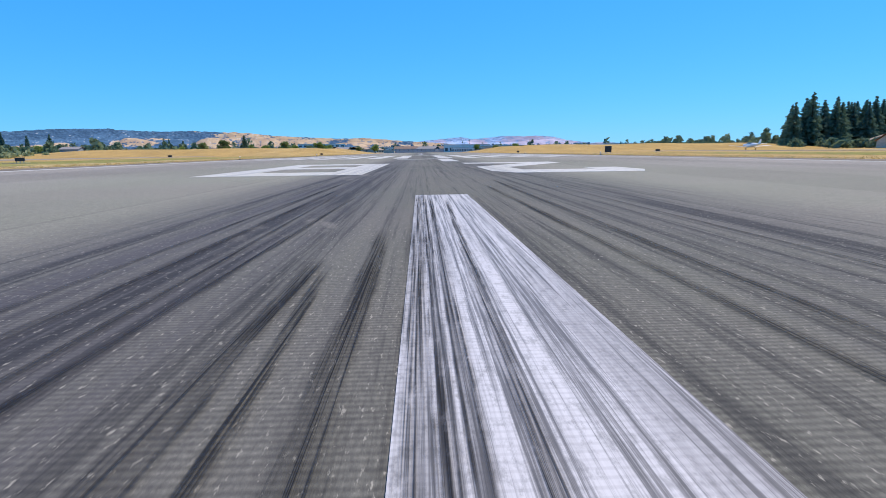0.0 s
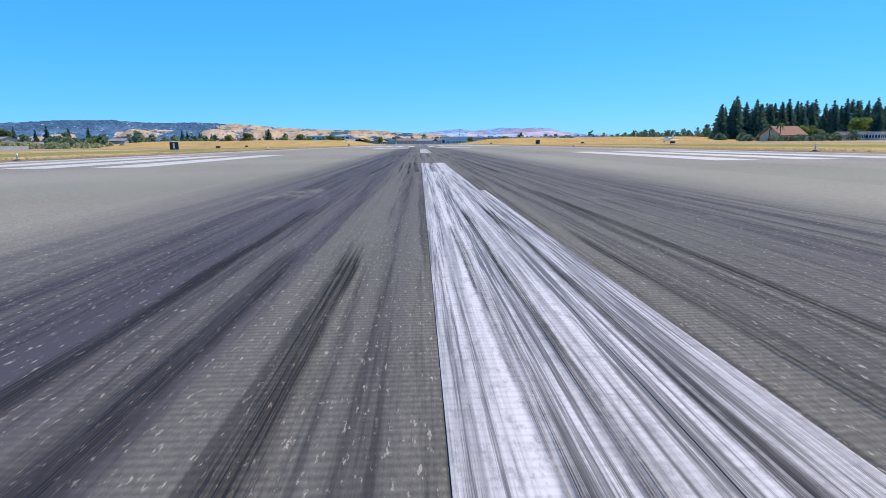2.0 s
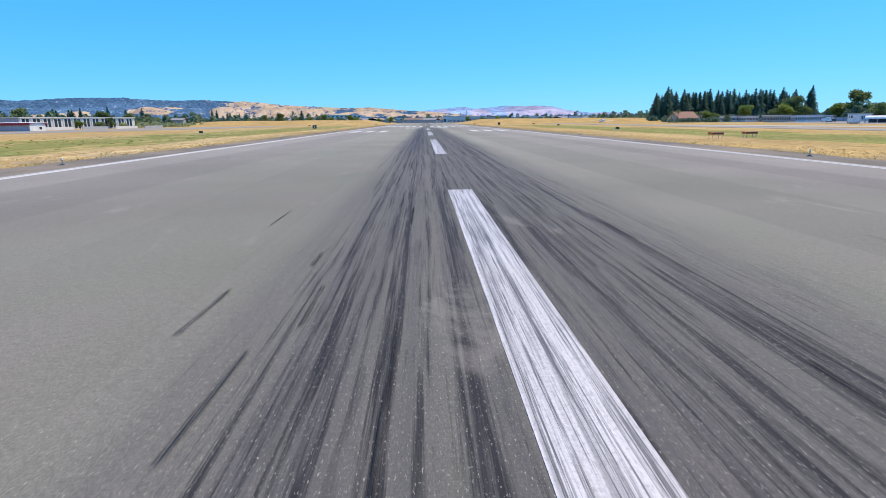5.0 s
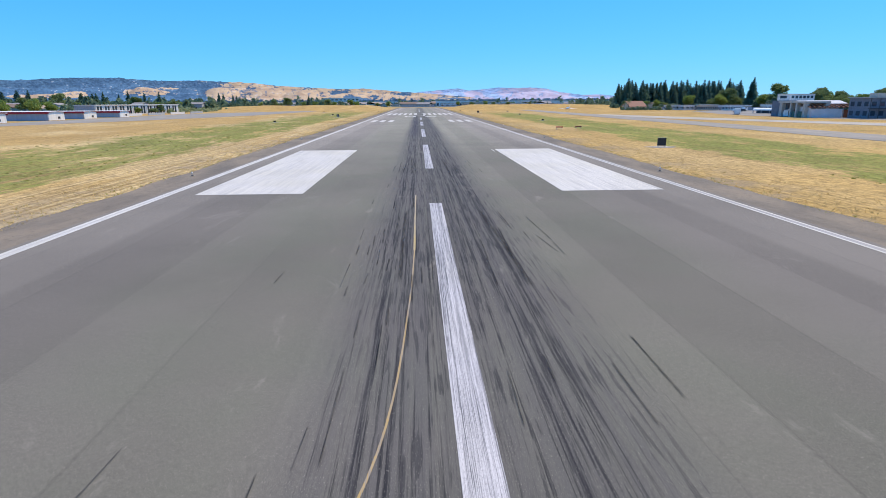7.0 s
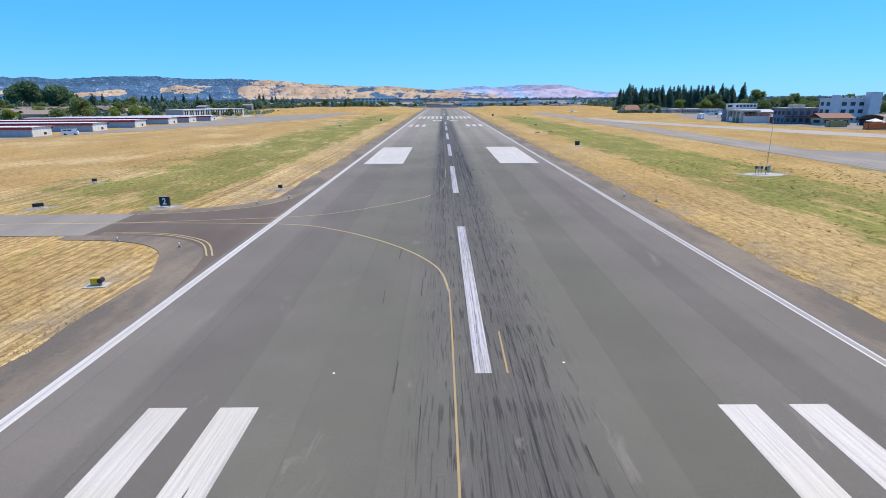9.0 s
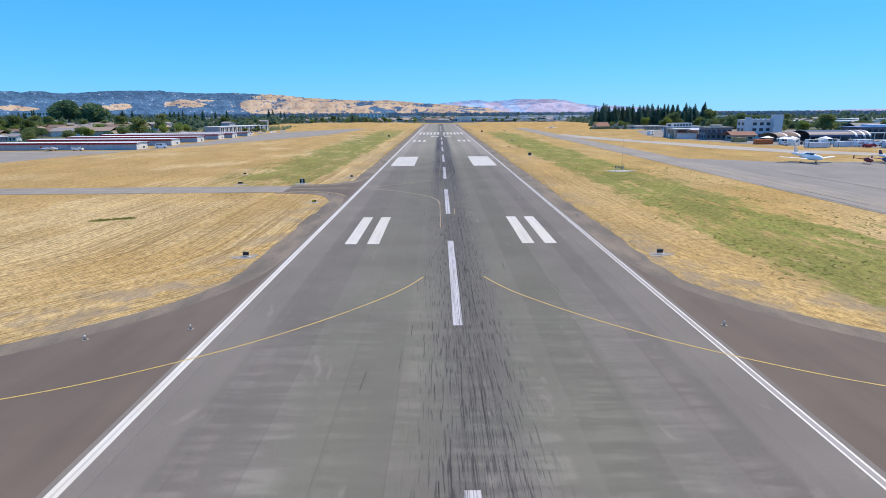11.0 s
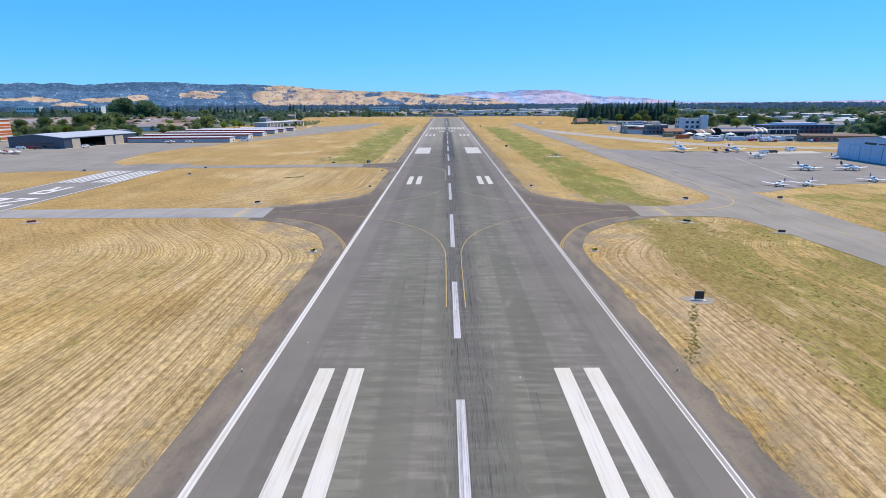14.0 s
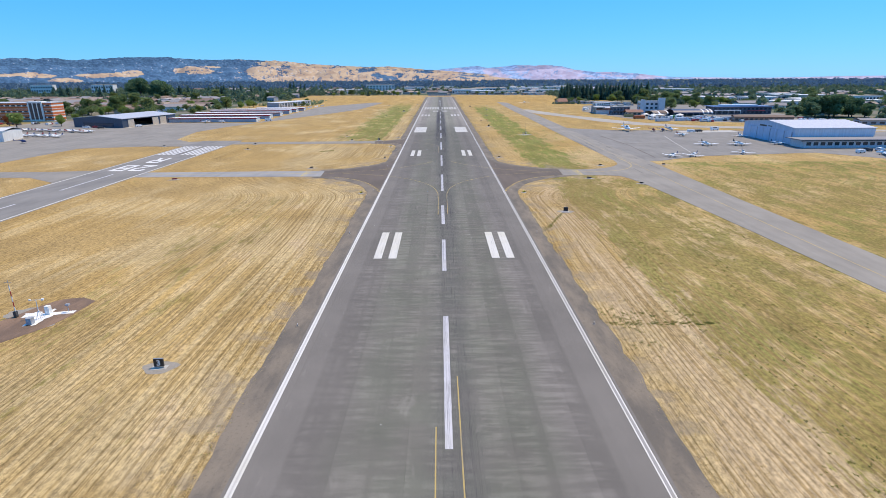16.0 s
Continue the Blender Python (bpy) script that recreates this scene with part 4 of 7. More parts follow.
paved("taxiway", [(-119.5, -352), (-119.5, -378), (-145, -379), (-165, -378), (-197, -386), (-201, -440), (-188, -458), (-215, -700), (-245, -700), (-240, -430), (-270, -350), (-330, -330), (-345, -230), (-330, -195), (-240, -195), (-240, -222), (-153, -222),
                 (-150, 10), (-96, 118), (-80, 116), (-92, -40), (-112, -110), (-128, -152), (-148, -214), (-163, -255), (-171, -298), (-163, -344), (-150, -357), (-135, -352)], -0.008, LIGHT_ASPHALT, "worn grey apron and taxi lane before the hangars")
paved("taxiway", [(-143.5, -459), (-160, -461.5), (-215, -461.5), (-215, -473), (-160, -475), (-143.5, -486)], -0.007, LIGHT_ASPHALT, "pale grey taxiway crossing to the hangars")
apron = paved("apron", [(92.5, -440), (97.5, -441), (110, -434), (127, -426), (184, -417), (205, -440), (330, -440), (330, -320), (236, -325), (200, -305), (150, -302), (120, -300), (90.5, -282), (91.2, -330)], -0.005, APRON_MAT, "wide weathered grey parking apron")
part("taxi_line", ribbon([(141, -338), (134, -368), (128, -396), (124, -414)], 0.45, 0.002), CONCRETE, apron, "faded white line")
paved("parking_pad", [(160, -319), (162, -308), (200, -304), (200, -316)], 0.0, CONCRETE, "pale concrete parking pad at the apron edge")
for x, y, dx, dy in ((103.5, -377.1, 31, 2.8), (101, -334.6, 2, -50), (103, -384.6, -3, -46)):
    part("seam", ribbon([(x, y), (x + dx, y + dy)], 0.6, 0.002), DARK_ASPHALT, apron)
paved("access_road", [(86, -60), (90, -100), (98, -134), (118, -181), (131, -225), (150, -258), (186, -283), (330, -330), (330, -315), (190, -266), (163, -240), (146, -205), (124, -150), (110, -104), (98, -60)], -0.008, ROAD, "pale service road behind the grass strip")
paved("yard", [(150, -98), (156, -150), (166, -196), (190, -222), (260, -250), (330, -240), (330, 20), (215, 40), (178, 10), (158, -60)], -0.009, APRON_MAT, "grey yard round the airport buildings")
paved("dirt_track", arc([(-61, -597), (-62, -606), (-66, -613), (-72, -622), (-82, -636), (-100, -650)]) + arc([(-104, -647), (-86, -632), (-76, -616), (-71, -604), (-68, -597), (-64, -595.4)]), -0.03, EARTH, "bare brown earth track in the dry grass")


# ---- airfield things ----
def distance_sign(x, y, digit=""):
    ob = thing("distance_sign", "black distance sign" + (" with white numeral " + digit + " on a concrete pad" if digit else " board seen from behind on a concrete pad"), "sign", "runway distance signs", at=pose(x, y, 0, 0, 0, 3 if digit else -3))
    part("pad", Geo().box(-1.0, -0.6, -0.08, 1.0, 0.6, 0.0), CONCRETE, ob, "pale concrete pad")
    board = part("board", Geo().box(-0.62, -0.15, 0.2, 0.62, 0.15, 1.32), BLACK, ob)
    for z in (0.16, 1.32):
        part("rail", Geo().box(-0.66, -0.1, z, 0.66, 0.1, z + 0.04), STEEL, ob)
    for s in (-0.5, 0.5):
        part("leg", Geo().tube((s, 0, 0), (s, 0, 0.2), 0.05), STEEL, ob)
    if digit:
        lettering("numeral", digit, (0.28 if digit == "1" else 0.48, 0.82), WHITE_SIGN, board, Matrix.Translation((0, -0.158, 0.76)) @ Matrix.Rotation(math.pi / 2, 4, "X"), 0.02)
    part("gravel", Geo().slab([(2.3 * math.cos(a) * (1 + 0.2 * math.sin(3 * a)), 1.7 * math.sin(a)) for a in (i * math.pi / 8 for i in range(16))], -0.04, 0.04), GRAVEL, ob, "pale gravel patch")


for x, y, d in ((-39, -84, "1"), (-37.4, -354, "2"), (-38.6, -620, "3"), (36.2, -267, ""), (35.0, -534.5, ""), (36.5, -1, "")):
    distance_sign(x, y, d)


def guidance_sign(x, y, width, turn, face=BLACK, label="low black taxiway guidance sign on a concrete pad"):
    ob = thing("taxi_sign", label, "sign", "taxiway guidance signs", at=pose(x, y, 0, 0, 0, turn))
    part("pad", Geo().box(-width / 2, -0.4, -0.08, width / 2, 0.4, 0.0), CONCRETE, ob)
    rim = [((width / 2 + 1.0 + 0.5 * math.sin(3 * a + x)) * math.cos(a), (1.1 + 0.3 * math.sin(2 * a + y)) * math.sin(a)) for a in (i * math.pi / 8 for i in range(16))]
    part("gravel", Geo().slab(rim, -0.035, 0.04), GRAVEL, ob, "grey gravel patch")
    width *= 0.6
    body = part("panel", Geo().box(-width / 2, -0.14, 0.18, width / 2, 0.14, 0.58), face, ob)
    for s in (-1, 0, 1):
        part("leg", Geo().tube((s * width * 0.4, 0, 0), (s * width * 0.4, 0, 0.18), 0.04), STEEL, ob)
    part("cap", Geo().box(-width / 2 - 0.03, -0.17, 0.58, width / 2 + 0.03, 0.17, 0.62), DARK_METAL, body)


for x, y, w_, a in ((68, -452.5, 2.2, -35), (55.3, -483, 2.6, -30), (-55, -455.8, 2.4, 35), (27.2, -427.5, 1.2, 0), (-26.8, -427.5, 1.2, 0), (-26.7, -340, 1.0, 0), (-53.5, -354.2, 2.0, 40), (71, -494, 2.2, -20),
                    (95.5, -452, 2.2, -10), (-103, -393, 1.6, 20), (-106, -371, 1.8, 20), (-154, -379, 2.0, 10), (-60.0, -332, 1.2, 0), (-52, -150, 1.4, 10), (44, -150, 1.4, -10), (52, -60, 1.6, -10), (-48, -40, 1.6, 10), (-66, 40, 1.6, 10), (60, 30, 1.8, 0), (-30, 60, 1.2, 0), (30, 62, 1.2, 0)):
    guidance_sign(x, y, w_, a)
guidance_sign(-101, -481, 3.0, 25, RED, "low red holding position sign on a concrete pad")


def flasher(x, y):
    ob = thing("flasher_box", "yellow runway-end flasher box with black lamp on a slab", "light", "runway flasher boxes", at=pose(x, y, 0, 0, 0, 8))
    part("slab", Geo().box(-0.8, -0.55, -0.1, 0.8, 0.55, 0.01), CONCRETE, ob)
    part("box", Geo().box(-0.36, -0.2, 0.12, 0.28, 0.2, 0.58), YELLOW_BOX, ob)
    part("lamp", Geo().tube((0.3, -0.24, 0.36), (0.3, 0.24, 0.36), 0.19, n=12), BLACK, ob)
    for s in (-0.3, 0.3):
        part("leg", Geo().tube((s, 0, 0), (s, 0, 0.14), 0.05), STEEL, ob)


for x, y in ((-27.0, -507.6), (27.0, -507.9), (-27.6, -384.3)):
    flasher(x, y)


def edge_light(x, y):
    ob = thing("edge_light", "small white runway edge light on a round base", "light", "runway edge lights", at=pose(x, y, 0))
    part("base", Geo().tube((0, 0, -0.02), (0, 0, 0.03), 0.26, n=14), GRAVEL, ob)
    part("can", Geo().tube((0, 0, 0.03), (0, 0, 0.07), 0.13, n=12), DARK_METAL, ob)
    part("stem", Geo().tube((0, 0, 0.07), (0, 0, 0.3), 0.03), STEEL, ob)
    part("lens", Geo().tube((0, 0, 0.3), (0, 0, 0.42), 0.08, 0.05, 10), WHITE_SIGN, ob, "clear white lens")


for i in range(16):
    for s in (-1, 1):
        edge_light(s * 23.2, -607.6 + 51.9 * i)
for x, y in ((-33.6, -371.3), (-26.5, -373.6), (-26.2, -352.4), (-24.6, -511.5), (26.2, -352), (-31, -454)):
    edge_light(x, y)


def approach_unit(x, y):
    ob = thing("approach_light_unit", "orange approach slope light unit on short legs", "light", "approach slope lights", at=pose(x, y, 0))
    part("housing", Geo().box(-0.75, -0.5, 0.45, 0.75, 0.5, 0.72), ORANGE, ob)
    part("lens_slot", Geo().box(-0.6, -0.52, 0.5, 0.6, -0.5, 0.64), DARK_METAL, ob)
    for sx in (-0.6, 0.6):
        for sy in (-0.4, 0.4):
            part("leg", Geo().tube((sx, sy, -0.05), (sx, sy, 0.45), 0.035), STEEL, ob)


for x, y in ((34.3, -212), (39.6, -210.2)):
    approach_unit(x, y)
marker = thing("pavement_scrap", "white scraps of loose paint on the asphalt", "debris", at=pose(0, 0, 0))
for x, y in ((-17.9, -548.6), (6.3, -557.1), (-7.5, -398), (9.5, -352), (-7.6, -633), (4.2, -397), (-14, -417)):
    part("flake", Geo().slab([(x, y), (x + 0.10, y + 0.01), (x + 0.08, y + 0.16), (x - 0.03, y + 0.12)], 0.012, 0.008), WHITE_SIGN, marker)

# weather station on white gravel
ws = thing("weather_station", "red and white weather mast with white instruments on chalk gravel", "weather station", at=pose(-66, -603, 0))


def blot(cx, cy, rx, ry, lobes, seed, z):
    """An irregular splash of loose material."""
    r = random.Random(seed)
    return Geo().slab([(cx + rx * k * math.cos(a), cy + ry * k * math.sin(a)) for a, k in ((2 * math.pi * i / 40, 0.85 + 0.22 * math.sin(lobes * 2 * math.pi * i / 40 + seed) + r.uniform(-0.12, 0.12)) for i in range(40))], z, 0.02)


part("gravel_bed", blot(-1.0, -0.6, 5.6, 4.4, 2, 3, -0.034), GRAVEL, ws)
part("chalk_path", Geo().slab([(-3.0, -0.9), (4.4, 0.9), (4.2, 2.0), (-3.2, 0.4)], -0.018, 0.02), LIME, ws, "bright white chalk path")
part("chalk_patch", blot(0.3, -0.9, 1.3, 3.4, 5, 6, -0.010), LIME, ws, "bright white chalk patch")
part("chalk_patch", blot(-1.6, 0.6, 1.7, 0.9, 4, 8, -0.006), LIME, ws, "bright white chalk splash")
for i in range(6):
    part("mast_section", Geo().tube((-3.9, -0.5, i * 0.9), (-3.9, -0.5, i * 0.9 + 0.9), 0.075, n=8), (RED, WHITE_SIGN)[i % 2], ws, "painted mast section")
part("mast_head", Geo().tube((-3.9, -0.5, 5.4), (-3.9, -0.5, 6.6), 0.03).box(-4.5, -0.53, 6.0, -3.3, -0.47, 6.05), STEEL, ws)
part("cabinet", Geo().box(-4.15, -0.8, 0, -3.7, -0.3, 1.0), DARK_METAL, ws)
part("tripod", Geo().tube((0.2, -1.8, 0), (0.4, -1.2, 1.5), 0.05).tube((0.7, -0.6, 0), (0.4, -1.2, 1.5), 0.05).tube((1.0, -1.8, 0), (0.4, -1.2, 1.5), 0.05).tube((0.4, -1.2, 1.5), (0.4, -1.2, 3.2), 0.06), WHITE_SIGN, ws)
part("sensor_arm", Geo().tube((-0.6, -1.2, 3.2), (1.4, -1.0, 3.2), 0.04).box(-0.7, -1.3, 3.12, -0.4, -1.1, 3.35).box(1.2, -1.15, 3.1, 1.5, -0.85, 3.4), WHITE_SIGN, ws)
part("instrument", Geo().box(-0.1, -3.6, 0.0, 0.7, -2.8, 1.1), STUCCO_GREY, ws)
part("instrument", Geo().box(0.2, 0.3, 0.0, 0.9, 1.0, 1.4), WHITE_SIGN, ws)
part("gauge", Geo().tube((3.4, 1.3, 0), (3.4, 1.3, 1.2), 0.05).box(3.1, 1.1, 1.2, 3.7, 1.5, 1.45), STUCCO_GREY, ws)

mast = thing("wind_mast", "thin steel pole with equipment boxes on a concrete pad", "mast", at=pose(54.6, -327, 0))
part("pad", Geo().slab([(3.4 * math.cos(a), 2.0 * math.sin(a)) for a in (i * math.pi / 7 for i in range(14))], -0.02, 0.05), CONCRETE, mast)
part("pole", Geo().tube((0.3, 0, 0), (0.3, 0, 9.6), 0.05, 0.03), STEEL, mast)
part("box", Geo().box(0.45, -0.3, 0.3, 0.85, 0.0, 1.5), STEEL, mast, "grey equipment cabinet")
part("box", Geo().box(-0.05, -0.45, 0.7, 0.2, -0.15, 1.3), DARK_METAL, mast, "dark equipment box")
part("bracket", Geo().tube((0.3, 0, 2.4), (0.3, -0.5, 2.4), 0.03).tube((0.3, 0, 3.6), (0.3, 0.5, 3.6), 0.03), STEEL, mast)
rack = part("rack", Geo().tube((-1.6, 0, 1.3), (-0.4, 0, 1.3), 0.04).tube((-1.6, 0, 0.8), (-0.4, 0, 0.8), 0.04), STEEL, mast)
for x in (-1.5, -1.0, -0.5):
    part("leg", Geo().tube((x, 0, 0), (x, 0, 1.3), 0.05), STEEL, rack)
    part("sensor", Geo().box(x - 0.16, -0.14, 1.0, x + 0.16, 0.14, 1.42), (STEEL, DARK_METAL)[int(x * 2) % 2], rack)
part("gravel", Geo().slab([((4.6 + math.sin(3 * a)) * math.cos(a), (2.6 + 0.5 * math.sin(2 * a)) * math.sin(a)) for a in (i * math.pi / 9 for i in range(18))], -0.045, 0.04), GRAVEL, mast, "grey gravel patch")


# ---- aircraft ----
def ring(x, r_y, r_z, z, n=12):
    return [(x, r_y * math.cos(a), z + r_z * math.sin(a)) for a in (2 * math.pi * i / n for i in range(n))]


def wing(root_x, chord0, chord1, span, z0, z1, sweep, thick=0.12, y0=0.0):
    g = Geo()
    for s in (-1, 1):
        def sec(y, c, x, z, t):
            return [(x + c * 0.5, y, z), (x + c * 0.2, y, z + t), (x - c * 0.5, y, z), (x + c * 0.2, y, z - t * 0.6)]
        g.loft([sec(s * y0, chord0, root_x, z0, thick), sec(s * span, chord1, root_x - sweep, z1, thick * 0.5)][::s])
    return g


def light_aircraft(name, label, length=7.5, span=5.2, high=False, twin=False, jet=False, trim=PLANE_BLUE):
    """Nose towards +x, wheels on the ground."""
    k = length / 7.5
    ob = thing(name, label, "aircraft", "parked aircraft")
    zc = 1.05 * k if not jet else 1.0 * k
    r = 0.52 * k if not jet else 0.5 * k
    fin = 1.5 if jet else 1.4
    rings = [ring(3.7 * k, 0.06 * k, 0.06 * k, zc - 0.1 * k), ring(3.3 * k, 0.62 * r, 0.66 * r, zc), ring(2.2 * k, 0.9 * r, 0.95 * r, zc), ring(0.9 * k, r, 1.12 * r, zc + 0.06 * k),
             ring(-0.8 * k, 0.95 * r, 1.02 * r, zc + 0.08 * k), ring(-2.6 * k, 0.45 * r, 0.5 * r, zc + 0.18 * k), ring(-3.8 * k, 0.14 * r, 0.2 * r, zc + 0.28 * k)]
    part("fuselage", Geo().loft(rings), PLANE_WHITE, ob, smooth=True)
    part("cockpit_window", Geo().loft([ring(1.9 * k, 0.62 * r, 0.2 * r, zc + 0.72 * r), ring(1.2 * k, 0.86 * r, 0.4 * r, zc + 0.9 * r), ring(0.0, 0.85 * r, 0.4 * r, zc + 0.92 * r), ring(-0.7 * k, 0.6 * r, 0.2 * r, zc + 0.8 * r)]), GLASS, ob, smooth=True)
    zw = zc + 0.95 * r if high else zc - 0.75 * r
    part("wing", wing(0.7 * k, (1.9 if jet else 1.6) * k, (0.9 if jet else 1.1) * k, span, zw, zw + (0.1 if high else 0.35) * k, 0.15 * k if not jet else 1.2 * k, 0.11 * k), PLANE_WHITE, ob)
    tail_z = zc + (0.35 * k if not jet else 1.5 * k)
    part("tailplane", wing(-3.4 * k, 0.95 * k, 0.6 * k, 1.65 * k, tail_z, tail_z, 0.25 * k, 0.05 * k), PLANE_WHITE, ob)
    part("fin", Geo().loft([[(-2.7 * k, -0.06, zc + 0.3 * k), (-2.7 * k, 0.06, zc + 0.3 * k), (-3.9 * k, 0.06, zc + 0.3 * k), (-3.9 * k, -0.06, zc + 0.3 * k)],
                            [(-3.5 * k, -0.04, zc + fin * k), (-3.5 * k, 0.04, zc + fin * k), (-4.1 * k, 0.04, zc + fin * k), (-4.1 * k, -0.04, zc + fin * k)]]), trim, ob, "coloured tail fin")
    part("stripe", Geo().box(-2.4 * k, -r * 0.9, zc - 0.05 * k, 2.0 * k, -r * 0.9 + 0.02, zc + 0.05 * k).box(-0.8 * k, -r - 0.012, zc - 0.06 * k, 1.6 * k, -r + 0.03, zc + 0.06 * k), trim, ob, "coloured stripe")
    if jet:
        for s in (-1, 1):
            part("engine", Geo().loft([ring(-1.2 * k, 0.2 * k, 0.2 * k, zc + 0.35 * k), ring(-1.6 * k, 0.3 * k, 0.3 * k, zc + 0.35 * k), ring(-2.7 * k, 0.2 * k, 0.2 * k, zc + 0.35 * k)]), PLANE_WHITE, ob, smooth=True).location = (0, s * 0.95 * k, 0)
    elif twin:
        for s in (-1, 1):
            eng = part("engine", Geo().loft([ring(2.1 * k, 0.12 * k, 0.12 * k, zw + 0.15 * k), ring(1.6 * k, 0.3 * k, 0.3 * k, zw + 0.15 * k), ring(0.0, 0.25 * k, 0.22 * k, zw + 0.1 * k)]), PLANE_WHITE, ob, smooth=True)
            eng.location = (0, s * 1.7 * k, 0)
            part("propeller", Geo().box(2.1 * k, -0.06, zw - 0.7 * k, 2.16 * k, 0.06, zw + 1.0 * k), DARK_METAL, eng)
    else:
        part("propeller", Geo().box(3.7 * k, -0.9 * k, zc - 0.17 * k, 3.76 * k, 0.9 * k, zc - 0.04 * k), DARK_METAL, ob)
    for x, y in ((2.4 * k, 0), (0.2 * k, 1.25 * k), (0.2 * k, -1.25 * k)):
        wheel = part("wheel", Geo().tube((x, y - 0.09, 0.22), (x, y + 0.09, 0.22), 0.22, n=10), RUBBER, ob)
        part("strut", Geo().tube((x, y, 0.22), (x, y * 0.5 if not high else y * 0.3, zc - 0.4 * r), 0.05), STEEL, wheel)
    return ob


low = light_aircraft("light_aircraft", "white low-wing light aircraft with blue trim parked on tarmac")
high = light_aircraft("light_aircraft", "white high-wing light aircraft parked on tarmac", high=True, span=5.4, trim=PLANE_RED)
twin = light_aircraft("twin_aircraft", "white twin-engined propeller aircraft with dark tail", 9.5, 6.8, twin=True, trim=DARK_METAL)
jet = light_aircraft("business_jet", "white business jet with high tail parked on the apron", 16.0, 9.6, jet=True, trim=PLANE_WHITE)
jet_small = light_aircraft("business_jet", "white business jet with navy tail parked on the apron", 12.0, 6.6, jet=True, trim=PLANE_BLUE)
jet.matrix_world = pose(128, -304, 0, 0, 0, -92)
twin.matrix_world = pose(143.8, -387, 0, 0, 0, -90)
big_low = light_aircraft("light_aircraft", "white low-wing twin-seat aircraft holding on the taxiway", 10.5, 7.2, trim=PLANE_WHITE)
big_low.matrix_world = pose(242, -428, 0, 0, 0, 150)
low.matrix_world = pose(109, -429, 0, 0, 0, 218)
high.matrix_world = pose(150.7, -339.5, 0, 0, 0, -70)
jet_small.matrix_world = pose(157, -305.5, 0, 0, 0, -88)
for src, x, y, a in ((twin, 161.5, -387.5, -86), (low, 119, -428, 222), (low, 147, -419.5, -110), (low, 185, -345, -100), (low, 184.5, -384, -75), (twin, 212, -427, 150), (big_low, 115, 80, 88), (low, 110, -428, 90)):
    if (x, y) != (110, -428):
        copy_thing(src, pose(x, y, 0, 0, 0, a))
rng = random.Random(21)
for i in range(15):
    copy_thing((low, high, high)[i % 3], pose(-306 + 4.4 * i, -282 - 1.2 * i + rng.uniform(-2, 2), 0, 0, 0, 60 + rng.uniform(-15, 15)))
for i in range(8):
    copy_thing((high, low)[i % 2], pose(-286 + 5.5 * i, -318 - 1.5 * i + rng.uniform(-1.5, 1.5), 0, 0, 0, 240 + rng.uniform(-15, 15)))


def helicopter(x, y, a, body_mat, label):
    ob = thing("helicopter", label, "helicopter", at=pose(x, y, 0, 0, 0, a))
    part("cabin", Geo().loft([ring(1.9, 0.15, 0.2, 1.2), ring(1.3, 0.6, 0.6, 1.3), ring(0.2, 0.7, 0.8, 1.4), ring(-0.9, 0.45, 0.5, 1.5), ring(-1.3, 0.15, 0.2, 1.6)]), body_mat, ob, smooth=True)
    part("tail_boom", Geo().tube((-1.0, 0, 1.6), (-4.6, 0, 1.8), 0.16, 0.07).box(-4.8, -0.04, 1.5, -4.4, 0.04, 2.6), body_mat, ob)
    part("rotor_mast", Geo().tube((0, 0, 2.1), (0, 0, 2.6), 0.07), DARK_METAL, ob)
    part("rotor_blade", Geo().box(-4.0, -0.1, 2.58, 4.0, 0.1, 2.62), DARK_METAL, ob)
    for s in (-0.8, 0.8):
        part("skid", Geo().tube((-1.3, s, 0.06), (1.5, s, 0.06), 0.05).tube((-0.6, s, 0.06), (-0.6, s * 0.5, 0.9), 0.04).tube((0.8, s, 0.06), (0.8, s * 0.5, 0.9), 0.04), DARK_METAL, ob)


helicopter(144.3, -310.3, -70, PLANE_RED, "small maroon helicopter standing on the apron")
helicopter(150.4, -310.6, -70, PLANE_BLUE, "small dark blue helicopter standing on the apron")
helicopter(-246, -360, 10, PLANE_BLUE, "dark blue helicopter beside the taxi lane")


